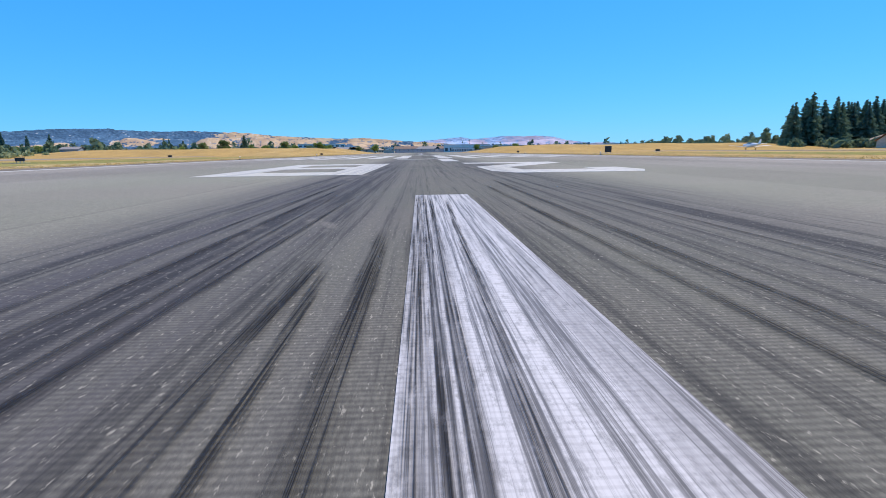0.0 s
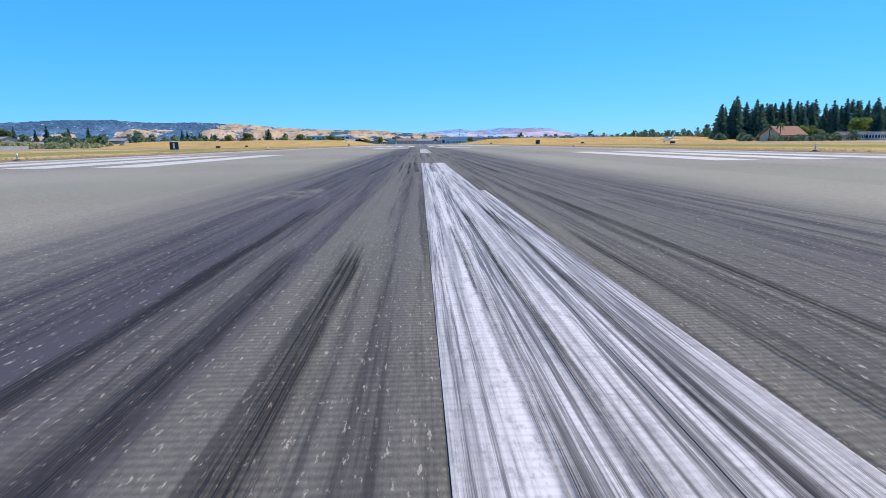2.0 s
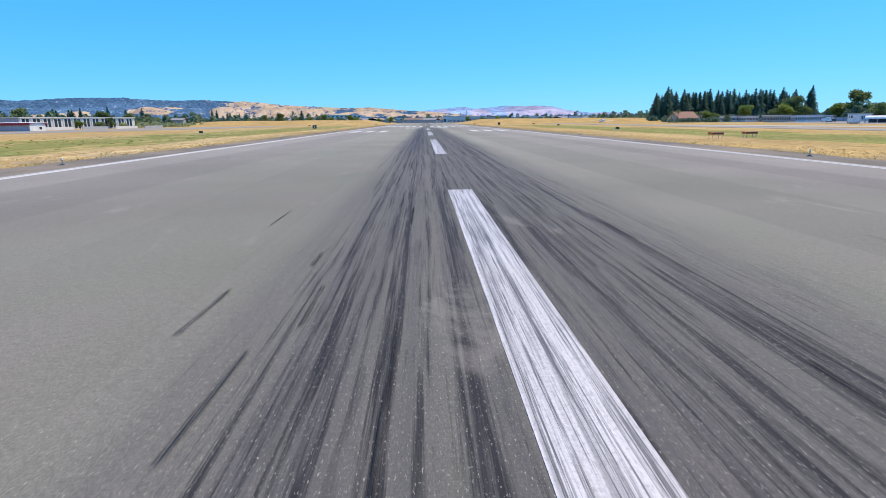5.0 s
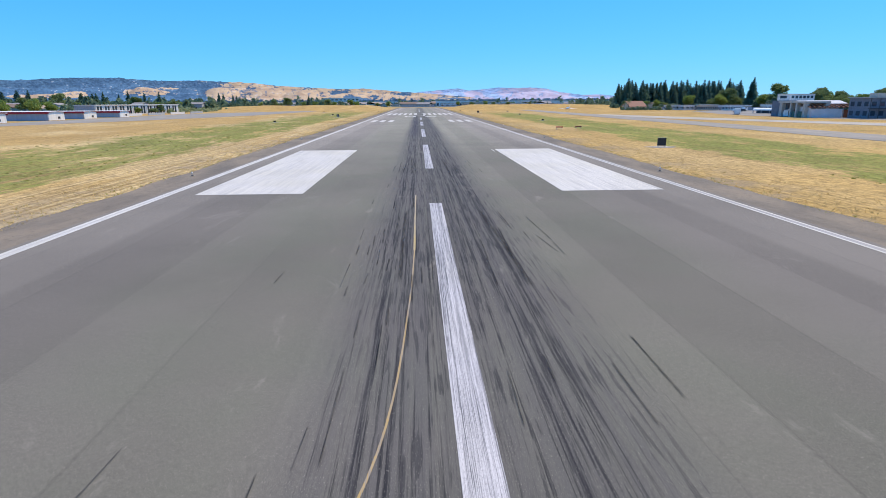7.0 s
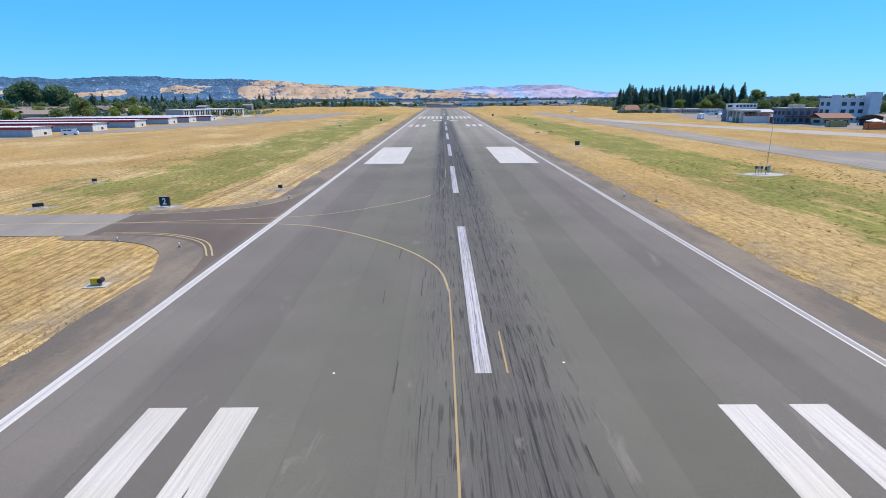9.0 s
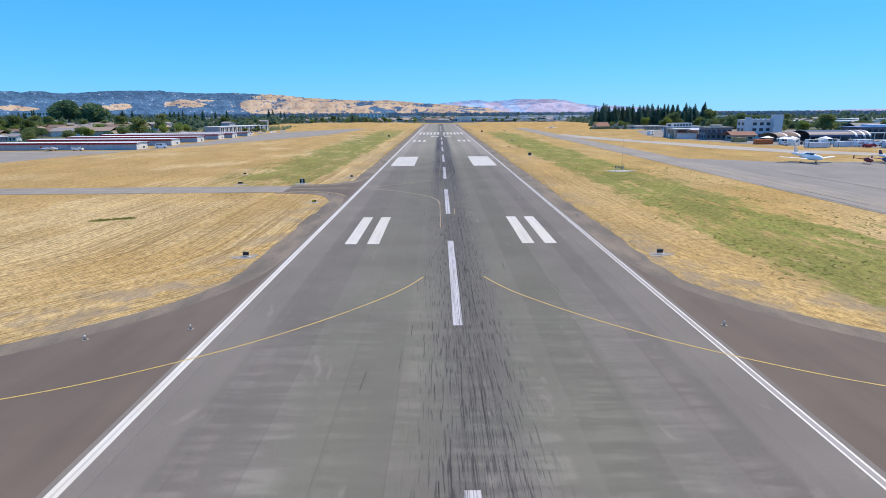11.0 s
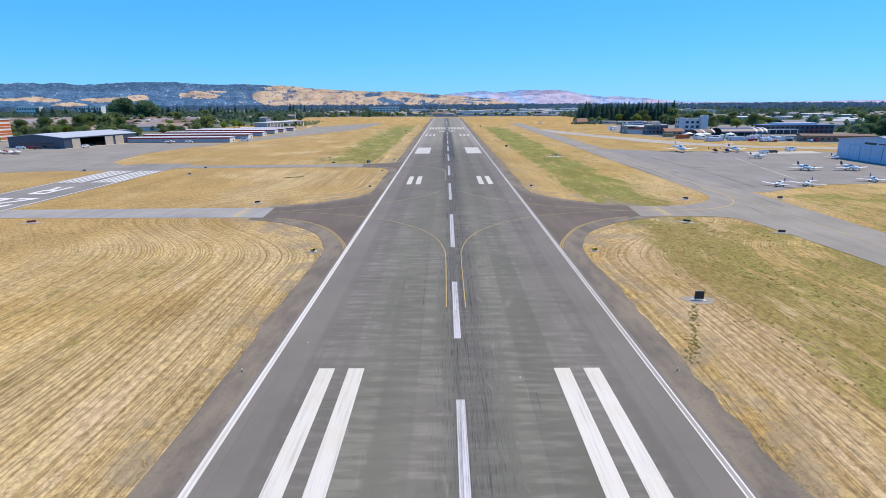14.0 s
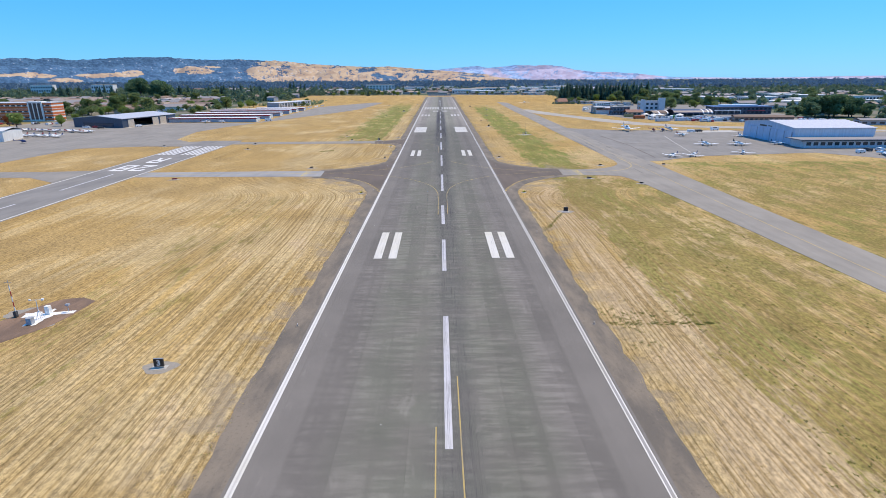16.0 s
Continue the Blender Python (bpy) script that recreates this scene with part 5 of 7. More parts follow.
def vehicle(name, label, length, width, height, mat, cab=0.55):
    ob = thing(name, label, "vehicle", "parked vehicles")
    L, W = length / 2, width / 2
    prof = [(-L, 0.35), (L, 0.35), (L, 0.35 + 0.42 * height), (L - 0.28 * length * (1 - cab), 0.35 + 0.48 * height), (L - 0.42 * length * (1 - cab) - 0.1, height), (-L + 0.15, height), (-L, 0.35 + 0.5 * height)]
    part("body", Geo().loft([[(x, -W, z) for x, z in prof], [(x, W, z) for x, z in prof]][::-1]), mat, ob)
    part("window", Geo().box(-L * 0.78, -W - 0.012, 0.35 + 0.54 * height, -L * 0.3, W + 0.012, height - 0.14).box(-L * 0.24, -W - 0.012, 0.35 + 0.54 * height, L * 0.28, W + 0.012, height - 0.14), GLASS, ob)
    part("windscreen", Geo().loft([[(L - 0.29 * length * (1 - cab), y, 0.37 + 0.48 * height), (L - 0.42 * length * (1 - cab) - 0.02, y, height - 0.06), (L - 0.42 * length * (1 - cab) - 0.1, y, height - 0.08), (L - 0.31 * length * (1 - cab) - 0.08, y, 0.36 + 0.48 * height)] for y in (-W * 0.86, W * 0.86)]), GLASS, ob)
    for s in (-1, 1):
        part("headlight", Geo().box(L - 0.02, s * W * 0.7 - 0.16, 0.62, L + 0.025, s * W * 0.7 + 0.16, 0.78), WHITE_SIGN, ob)
        part("tail_light", Geo().box(-L - 0.025, s * W * 0.8 - 0.1, 0.7, -L + 0.02, s * W * 0.8 + 0.1, 0.95), RED, ob)
    for x in (-L * 0.62, L * 0.62):
        for s in (-1, 1):
            part("wheel", Geo().tube((x, s * (W - 0.2), 0.34), (x, s * (W + 0.02), 0.34), 0.34, n=12), RUBBER, ob)
    return ob


van = vehicle("van", "white van parked beside the hangars", 5.6, 2.0, 2.3, PLANE_WHITE, 0.8)
suv = vehicle("car", "white utility car parked on the apron edge", 4.8, 1.9, 1.75, PLANE_WHITE, 0.7)
redcar = vehicle("car", "red car parked beside a hangar row", 4.6, 1.85, 1.5, RED, 0.6)
darkcar = vehicle("car", "dark grey car parked in the yard", 4.6, 1.85, 1.5, DARK_METAL, 0.6)
van.matrix_world, suv.matrix_world = pose(189, -304, 0, 0, 0, 15), pose(167.5, -316, 0, 0, 0, 10)
redcar.matrix_world, darkcar.matrix_world = pose(-190, -208.5, 0, 0, 0, 170), pose(214, -412, 0, 0, 0, 80)
for src, x, y, a in ((darkcar, 173.5, -314, 10), (van, -149, -203, 20), (high, -196, -220, 20), (suv, -183, -218.5, 10), (redcar, -172, -186, 0), (suv, -234, -254, 60), (suv, 219, -413, 80), (darkcar, 224, -414, 80), (suv, 205, -419, 20),
                     (van, 246, -420, 10), (darkcar, 196, -186, 30), (suv, 207, -196, 30), (redcar, 216, -184, 20), (van, 228, -196, 10), (suv, 240, -205, 0), (redcar, 252, -204, 0), (darkcar, 262, -214, 10), (van, 214, 10, 40), (suv, 196, -12, 20), (darkcar, 203, -6, 20), (suv, 260, 40, 0),
                     (redcar, -262, -262, 20), (suv, -268, -264, 20), (darkcar, -256, -266, 20)):
    copy_thing(src, pose(x, y, 0, 0, 0, a))


# ---- buildings of the airfield ----
def gable(x0, x1, y0, y1, eave, ridge, along_x=True, over=0.4, t=0.18):
    """A pitched roof as a thick folded plate."""
    g = Geo()
    if along_x:
        ym = (y0 + y1) / 2
        prof = [(y0 - over, eave), (ym, ridge), (y1 + over, eave), (y1 + over, eave - t), (ym, ridge - t), (y0 - over, eave - t)]
        g.loft([[(x0 - over, y, z) for y, z in prof], [(x1 + over, y, z) for y, z in prof]])
    else:
        xm = (x0 + x1) / 2
        prof = [(x0 - over, eave), (xm, ridge), (x1 + over, eave), (x1 + over, eave - t), (xm, ridge - t), (x0 - over, eave - t)]
        g.loft([[(x, y1 + over, z) for x, z in prof], [(x, y0 - over, z) for x, z in prof]])
    return g


def hangar_row(y0, y1, x_west, x_east, h):
    ob = thing("hangar_row", "long low hangar row, white end wall, red trim and pale roof", "hangar", "rows of small hangars")
    ym = (y0 + y1) / 2
    part("end_wall", Geo().loft([[(x, y0, 0), (x, y0, h), (x, ym, h + 0.15), (x, y1, h), (x, y1, 0)] for x in (x_east - 0.3, x_east)]), WALL_WHITE, ob, "white gable end")
    part("end_wall", Geo().loft([[(x, y0, 0), (x, y0, h), (x, ym, h + 0.15), (x, y1, h), (x, y1, 0)] for x in (x_west, x_west + 0.3)]), WALL_WHITE, ob, "white gable end")
    for y in (y0 + 0.15, y1 - 0.15):
        part("side_wall", Geo().box(x_west + 0.3, y - 0.12, 0, x_east - 0.3, y + 0.12, h - 0.1), DOOR_GREY, ob, "slate blue side wall of doors")
    n = int((x_east - x_west) / 11)
    for i in range(n):
        a = x_west + 1 + i * (x_east - x_west - 2) / n
        door = part("door", Geo().box(a + 0.3, y0 - 0.06, 0, a + (x_east - x_west - 2) / n - 0.3, y0 + 0.03, h - 0.7), DOOR_GREY, ob, "slate blue hangar door")
        part("lamp", Geo().box(a + 0.1, y0 - 0.25, h - 0.55, a + 0.4, y0 - 0.02, h - 0.35), WHITE_SIGN, door)
    part("roof", gable(x_west, x_east, y0, y1, h + 0.12, h + 0.32, True, 0.5), ROOF_WHITE, ob)
    for y in (y0 - 0.56, y1 + 0.56):
        part("eave_trim", Geo().box(x_west - 0.5, y - 0.05, h - 0.80, x_east + 0.55, y + 0.05, h + 0.06), RED, ob, "red eave trim")
    part("gable_trim", Geo().loft([[(x, y0 - 0.5, h - 0.35), (x, y0 - 0.5, h + 0.12), (x, ym, h + 0.3), (x, y1 + 0.5, h + 0.12), (x, y1 + 0.5, h - 0.35), (x, ym, h + 0.1)] for x in (x_east + 0.02, x_east + 0.1)]), RED, ob, "red gable trim")
    part("vent", Geo().box(x_east, ym + 0.8, 0.6, x_east + 0.08, ym + 2.2, 1.5), BLACK, ob)


for y0, y1, xw, xe, h in ((-214.5, -204.0, -234, -155.5, 3.5), (-179, -168.5, -236, -154.8, 3.5), (-145.5, -135, -236, -154.6, 3.5), (-110, -99.5, -236, -155.2, 3.5), (-87, -77, -232, -154, 3.3), (-60, -51, -205, -152, 3.0)):
    hangar_row(y0, y1, xw, xe, h)

hang = thing("maintenance_hangar", "slate grey maintenance hangar with open black doorway and pale roof", "hangar", at=pose(-241, -263, 0, 0, 0, -14))
L_, D_, H_ = 58.0, 45.0, 6.8
part("side_wall", Geo().box(-D_, 0, 0, 0, 0.4, H_), WALL_GREY, hang)
part("side_wall", Geo().box(-D_, L_ - 0.4, 0, 0, L_, H_), WALL_GREY, hang)
part("back_wall", Geo().box(-D_, 0.4, 0, -D_ + 0.4, L_ - 0.4, H_), WALL_GREY, hang)
part("floor_slab", Geo().box(-D_, 0, -0.05, 3.5, L_, 0.02), CONCRETE, hang)
part("front_wall", Geo().box(-0.4, 0.4, 0, 0, 11, H_).box(-0.4, 31, 0, 0, L_ - 0.4, H_).box(-0.4, 11, H_ - 1.0, 0, 31, H_), WALL_GREY, hang)
for a, b in ((5.5, 11.5), (31.0, 37.5), (39.5, 46.5)):
    part("door_leaf", Geo().box(0.05, a, 0.05, 0.3, b, H_ - 1.0), STUCCO, hang, "beige sliding door leaf")
part("roof", gable(-D_, 0, 0, L_, H_, H_ + 2.0, False, 0.7, 0.3), ROOF_PALE, hang)
part("gable", Geo().loft([[(-D_, y, H_ - 0.05), (0, y, H_ - 0.05), (-D_ / 2, y, H_ + 1.7)] for y in (0.02, 0.38)][::-1]), WALL_GREY, hang)
part("window_band", Geo().box(-36, -0.06, 0.6, -8, 0.02, 3.6), GLASS, hang, "dark lower window band")

big = thing("large_hangar", "large pale blue hangar with sliding doors and white roof", "hangar", at=pose(190.5, -388, 0))
W_, D_, H_ = 44.0, 50.0, 9.0
part("door_wall", Geo().box(0, 0, 0, 0.5, D_, H_), WALL_BLUE, big, "pale blue wall of sliding doors")
for i in range(7):
    part("door_leaf", Geo().box(-0.25 - 0.1 * (i % 2), 1.5 + 6.7 * i, 0.1, -0.05, 7.9 + 6.7 * i, 7.0), WALL_BLUE, big, "pale blue sliding door leaf")
    part("door_joint", Geo().box(-0.4, 1.2 + 6.7 * i, 0.1, -0.02, 1.42 + 6.7 * i, 7.0), STUCCO_GREY, big)
part("side_wall", Geo().box(0.5, 0, 0, W_, 0.5, H_), WALL_LILAC, big)
part("side_wall", Geo().box(0.5, D_ - 0.5, 0, W_, D_, H_), WALL_LILAC, big)
part("back_wall", Geo().box(W_ - 0.5, 0.5, 0, W_, D_ - 0.5, H_), WALL_LILAC, big)
part("roof", gable(0, W_, 0, D_, H_ + 0.2, H_ + 2.6, True, 0.5, 0.35), ROOF_LILAC, big)
part("gable", Geo().loft([[(x, 0.2, H_), (x, D_ - 0.2, H_), (x, D_ / 2, H_ + 2.2)] for x in (0.02, 0.4)]), WALL_BLUE, big)
part("emblem", Geo().box(-0.12, 21, 8.0, -0.01, 24.5, 8.5).box(-0.12, 26, 7.7, -0.01, 33, 8.6), DARK_METAL, big, "dark emblem bar on the wall")
annex = thing("terminal_annex", "low white terminal annex with flat canopy and window row", "building", at=pose(186, -401, 0))
part("wall", Geo().box(3, 1, 0, 80, 12.4, 4.0), WALL_LILAC, annex)
part("canopy", Geo().box(0, -1.2, 4.0, 82, 12.6, 4.5), ROOF_GREY, annex, "dark grey flat roof")
for i in range(20):
    part("window", Geo().box(4.4 + 3.7 * i, 0.94, 1.3, 6.8 + 3.7 * i, 1.06, 3.0), GLASS, annex)
part("fascia", Geo().box(-0.05, -1.26, 3.7, 82.05, -1.2, 4.2), DARK_METAL, annex)

white = thing("white_office", "long white two-storey building with tall dark window strips", "building", at=pose(-195.4, -3.5, 0, 0, 0, -23.3))
part("wall", Geo().box(-18, 0, 0, 0, 63, 5.6), WALL_WHITE, white)
part("roof", Geo().box(-18.4, -0.4, 5.6, 0.5, 63.4, 6.0), ROOF_WHITE, white)
for i in range(12):
    for o in (0.0, 1.9):
        part("window", Geo().box(-0.02, 1.2 + 5.15 * i + o, 0.5, 0.06, 2.5 + 5.15 * i + o, 5.1), GLASS, white, "tall dark window strip")
    part("pier", Geo().box(0.0, 0.35 + 5.15 * i, 0, 0.22, 0.75 + 5.15 * i, 5.5), WALL_WHITE, white)
part("end_wall", Geo().box(-18.0, -0.12, 0, -0.5, -0.01, 5.5), STUCCO_GREY, white, "grey end wall")
fence = thing("yard_wall", "white and grey yard wall along the taxi lane", "wall")
for i, m in enumerate((STUCCO_PALE, STUCCO_GREY, STUCCO_PALE, STUCCO_GREY)):
    part("wall_panel", Geo().box(-161 + 3.2 * i, -40 + 22 * i, 0, -160.7 + 3.2 * i, -19 + 22 * i, 1.3), m, fence)

off = thing("orange_office", "three-storey office with orange brick bands and white stair tower", "building", at=pose(-416, -193, 0, 0, 0, 0))
part("wall", Geo().box(0, 0, 0, 76, 16, 15.6), WHITE_SIGN, off)
for k in range(3):
    part("brick_band", Geo().box(-0.1, -0.15, 0.8 + 5.0 * k, 76.1, 16.1, 2.6 + 5.0 * k), BRICK_ORANGE, off, "orange brick band")
    part("brick_band", Geo().box(-0.1, -0.13, 4.0 + 5.0 * k, 76.1, 16.08, 5.3 + 5.0 * k), BRICK_ORANGE, off, "orange brick band")
    for i in range(15):
        part("window", Geo().box(1.0 + 5.0 * i, -0.09, 2.7 + 5.0 * k, 4.4 + 5.0 * i, -0.01, 3.9 + 5.0 * k), GLASS, off)
part("stair_tower", Geo().box(56, -1.2, 0, 68.5, 6, 16.8), WHITE_SIGN, off)
for i in range(3):
    part("tower_window", Geo().box(57.2 + 3.7 * i, -1.26, 1.5, 59.9 + 3.7 * i, -1.2, 15.4), GLASS, off)
part("roof", Geo().box(-0.4, -0.4, 15.6, 76.4, 16.4, 16.0), ROOF_WHITE, off)


def block(name, label, x, y, turn, w, d, h, wall, roof, rows=1, cols=4, flat=True, over=0.4, ridge=2.0):
    ob = thing(name, label, "building", at=pose(x, y, 0, 0, 0, turn))
    part("wall", Geo().box(-w / 2, -d / 2, 0, w / 2, d / 2, h), wall, ob)
    part("roof", Geo().box(-w / 2 - over, -d / 2 - over, h, w / 2 + over, d / 2 + over, h + 0.35) if flat else gable(-w / 2, w / 2, -d / 2, d / 2, h + 0.1, h + ridge, True, over), roof, ob)
    for r in range(rows):
        zb = 1.0 + r * (h - 0.6) / rows
        for c in range(cols):
            a = -w / 2 + w * (c + 0.22) / cols
            part("window", Geo().box(a, -d / 2 - 0.05, zb, a + 0.56 * w / cols, -d / 2 + 0.02, zb + 0.5 * (h - 0.6) / rows), GLASS, ob)
        for c in range(max(1, int(cols * d / w))):
            n = max(1, int(cols * d / w))
            a = -d / 2 + d * (c + 0.22) / n
            part("window", Geo().box(-w / 2 - 0.05, a, zb, -w / 2 + 0.02, a + 0.56 * d / n, zb + 0.5 * (h - 0.6) / rows), GLASS, ob)
    return ob


tower = block("training_block", "pale grey stucco block with battlements and corner tower", 207, -133, 0, 22, 9, 11.6, STUCCO_PALE, STUCCO_PALE, 3, 5)
part("corner_tower", Geo().box(5.5, -8.5, 0, 11.2, -4.6, 15.0), STUCCO_PALE, tower, "pale grey corner tower")
part("corner_tower", Geo().box(-11.4, -6.0, 0, -8.0, -4.6, 13.6), STUCCO_PALE, tower, "pale grey corner tower")
for i in range(7):
    part("merlon", Geo().box(-10.6 + 3.0 * i, -4.9, 11.95, -9.2 + 3.0 * i, -4.1, 12.9), STUCCO_PALE, tower)
frame_b = block("frame_building", "unfinished dark grey two-storey building with open bays", 173.7, -145, 0, 16, 10, 7.4, STUCCO_DARK, CONCRETE, 2, 5, True, 0.6)
for i in range(5):
    part("stair_rail", Geo().tube((-8.4 + 3.6 * i, -5.8, 0), (-8.4 + 3.6 * i, -5.8, 7.4), 0.12), DARK_METAL, frame_b)
part("walkway", Geo().box(-8.6, -6.2, 3.5, 8.6, -5.05, 3.75), DARK_METAL, frame_b)
part("roof_plant", Geo().box(-3, -2, 7.75, 3, 2, 9.2), STUCCO, frame_b, "tan plant box on the roof")
block("hut", "low hut with overhanging tan roof", 182, -159, 0, 13, 8, 3.2, STUCCO, ROOF_TERRA, 1, 3, False, 1.6, 2.2)


def container(x, y, turn, length, mat, label):
    """Ribbed steel box with corner posts and end doors."""
    ob = thing("container", label, "container", "containers in the yard", at=pose(x, y, 0, 0, 0, turn))
    L = length / 2
    part("body", Geo().box(-L, -1.2, 0.12, L, 1.2, 2.6), mat, ob)
    g = Geo()
    for i in range(int(length / 0.6)):
        g.box(-L + 0.2 + 0.6 * i, -1.26, 0.25, -L + 0.5 + 0.6 * i, -1.2, 2.45)
    part("ribs", g, mat, ob)
    for sx in (-1, 1):
        part("end_door", Geo().box(sx * (L + 0.03) - 0.03, -1.1, 0.2, sx * (L + 0.03) + 0.03, 1.1, 2.5), mat, ob)
        for sy in (-1, 1):
            part("corner_post", Geo().box(sx * L - 0.09, sy * 1.2 - 0.09, 0, sx * L + 0.09, sy * 1.2 + 0.09, 2.7), DARK_METAL, ob)


for x, y, a, n, mat, label in ((171.5, -178, 5, 8, MUSTARD, "dull yellow shipping container in the yard"), (174, -198, 5, 9.5, BRICK_ORANGE, "rust orange shipping container in the yard"), (183, -228, 10, 12.2, WALL_LILAC, "pale grey shipping container in the yard"),
                               (201.5, -221, 20, 12.2, WALL_LILAC, "pale grey shipping container in the yard"), (216, -231, 5, 6.1, WALL_BLUE, "pale blue shipping container in the yard"), (231, -224, -10, 6.1, WHITE_SIGN, "white shipping container in the yard"), (244, -214, 0, 12.2, STUCCO_GREY, "slate shipping container in the yard"),
                               (205, -196, 60, 6.1, GREEN_ENAMEL, "green shipping container in the yard"), (222, -206, 0, 9, WHITE_SIGN, "white shipping container in the yard"), (158, -118, 20, 6.1, WHITE_SIGN, "white shipping container in the yard"), (190, -120, 0, 6.1, BRICK_ORANGE, "rust orange shipping container in the yard")):
    container(x, y, a, n, mat, label)
yard = thing("yard_fence", "slatted grey fence round the contractor's yard", "fence")
for i in range(14):
    a = i / 14
    m = pose(207 + 32 * a, -218 + 31 * a, 0, 0, 0, 44)
    part("fence_panel", Geo().box(0, -0.04, 0.1, 3.0, 0.04, 2.1, m), STUCCO_GREY, yard)
    part("fence_post", Geo().box(3.0, -0.07, 0, 3.14, 0.07, 2.25, m), DARK_METAL, yard)
stn = thing("concrete_frame", "bare grey concrete portal frame with a green hoarding below", "structure frame", at=pose(155.9, -113.5, 0, 0, 0, -98))
part("deck", Geo().box(-0.8, -0.5, 5.6, 20.6, 9.0, 6.3), CONCRETE, stn)
for a, b in ((0.0, 2.4), (8.6, 9.8), (13.2, 14.4), (18.8, 20.4)):
    part("pier", Geo().box(a, -0.3, 0, b, 1.2, 5.6), CONCRETE, stn)
    part("pier", Geo().box(a, 7.4, 0, b, 8.8, 5.6), CONCRETE, stn)
part("hoarding", Geo().box(9.8, 0.2, 0, 18.8, 0.4, 2.3), GREEN_SCREEN, stn, "dull green hoarding")
part("rail", Geo().tube((-0.7, -0.4, 6.9), (20.5, -0.4, 6.9), 0.05).tube((-0.7, -0.4, 6.6), (20.5, -0.4, 6.6), 0.04), STEEL, stn)
cabin = thing("site_cabin", "long white windowed cabin on a grey base storey", "building", at=pose(159.2, -113.9, 0, 0, 0, 27))
part("base", Geo().box(0, 0, 0, 19, 7, 6.6), STUCCO_DARK, cabin)
body = part("body", Geo().box(-0.3, -0.3, 6.6, 19.3, 5.0, 9.2), WHITE_SIGN, cabin)
part("roof", Geo().box(-0.6, -0.6, 9.2, 19.6, 5.3, 9.4), ROOF_PALE, cabin)
for i in range(6):
    part("window", Geo().box(1.0 + 3.0 * i, -0.36, 7.5, 3.0 + 3.0 * i, -0.28, 8.6), GLASS, body)
part("window", Geo().box(-0.36, 1.0, 7.5, -0.28, 3.8, 8.6), GLASS, body)
shed = thing("open_shed", "pale walled shed with a half-stripped roof of rusty rafters", "building", at=pose(153.8, -135.5, 0, 0, 0, -8))
part("wall", Geo().box(0, 0, 0, 12, 0.3, 3.4), STUCCO_PALE, shed)
part("wall", Geo().box(0, 0.3, 0, 0.3, 10, 4.2), STUCCO_PALE, shed)
part("back_wall", Geo().box(0.3, 9.7, 0, 16, 10, 6.0), STUCCO_GREY, shed)
part("roof", Geo().loft([[(x, 5.2, 5.4), (x, 10.4, 6.6), (x, 10.4, 6.4), (x, 5.2, 5.2)] for x in (-0.5, 16.5)]), ROOF_PALE, shed, "pale sheet roof over the back half")
for i in range(10):
    part("rafter", Geo().loft([[(x, -0.6, 4.0), (x, 5.2, 5.35), (x, 5.2, 5.05), (x, -0.6, 3.7)] for x in (-0.3 + 1.8 * i, 0.0 + 1.8 * i)]), RUST, shed)
for i in range(3):
    part("purlin", Geo().box(-0.4, -0.5 + 1.9 * i, 3.98 + 0.44 * i, 16.4, -0.3 + 1.9 * i, 4.12 + 0.44 * i), RUST, shed)
part("rust_panel", Geo().box(12.4, 0.4, 0, 16, 0.6, 3.0), RUST, shed, "rust red sheet panel")
for a in (12.2, 16.2):
    part("post", Geo().box(a - 0.12, -0.4, 0, a + 0.12, -0.1, 3.9), STEEL, shed)


def vault(name, label, x, y, turn, length, span, eave, rise, roof, ribs=()):
    """A hall under a curved metal roof that runs along x; ribs: places of pale roof bands."""
    ob = thing(name, label, "shelter", "curved halls", at=pose(x, y, 0, 0, 0, turn))

    def shell(x0, x1, o, i):
        arch = [math.pi * k / 12 for k in range(13)]
        prof = [((span / 2 + o) * math.cos(q), eave + (rise + o) * math.sin(q)) for q in arch] + [((span / 2 - i) * math.cos(q), eave + (rise - i) * math.sin(q)) for q in reversed(arch)]
        return Geo().loft([[(x0, b, c) for b, c in prof], [(x1, b, c) for b, c in prof]])

    part("roof", shell(-length / 2, length / 2, 0.0, 0.25), roof, ob)
    for r in ribs:
        part("roof_band", shell(r, r + 1.3, 0.06, -0.004), WHITE_SIGN, ob, "white curved roof band")
    n = max(3, int(length / 6))
    for k in range(n + 1):
        px = -length / 2 + 0.3 + (length - 0.6) * k / n
        for py in (-span / 2 + 0.2, span / 2 - 0.2):
            part("post", Geo().box(px - 0.15, py - 0.15, 0, px + 0.15, py + 0.15, eave), STEEL, ob)
    part("back_wall", Geo().box(-length / 2 + 0.5, span / 2 - 0.9, 0, length / 2 - 0.5, span / 2 - 0.7, eave + 0.2), WALL_GREY, ob)


vault("storage_tunnel", "low white fabric storage tunnel beside the fence", 184, -61, -57, 13, 4.4, 1.5, 1.3, WHITE_SIGN)
vault("arched_hall", "long hall with curved navy metal roof and pale bands", 231, -168, 0, 36, 18, 2.8, 3.4, ROOF_NAVY, (8.5, 13.0, 16.4))
vault("arched_shelter", "open shelter with curved brown metal roof", 203.5, -168, 8, 7.5, 16, 2.6, 2.6, ROOF_BROWN, (3.0,))
vault("arched_shelter", "open shelter with curved brown metal roof", 196, -170, 8, 6.5, 15, 2.6, 2.4, ROOF_TAN, (2.2,))
terminal = block("terminal", "long dark two-storey building with blue roof edge", 290, -142, 0, 56, 16, 7.0, SLATE, ROOF_BLUE, 2, 14, True, 1.5)
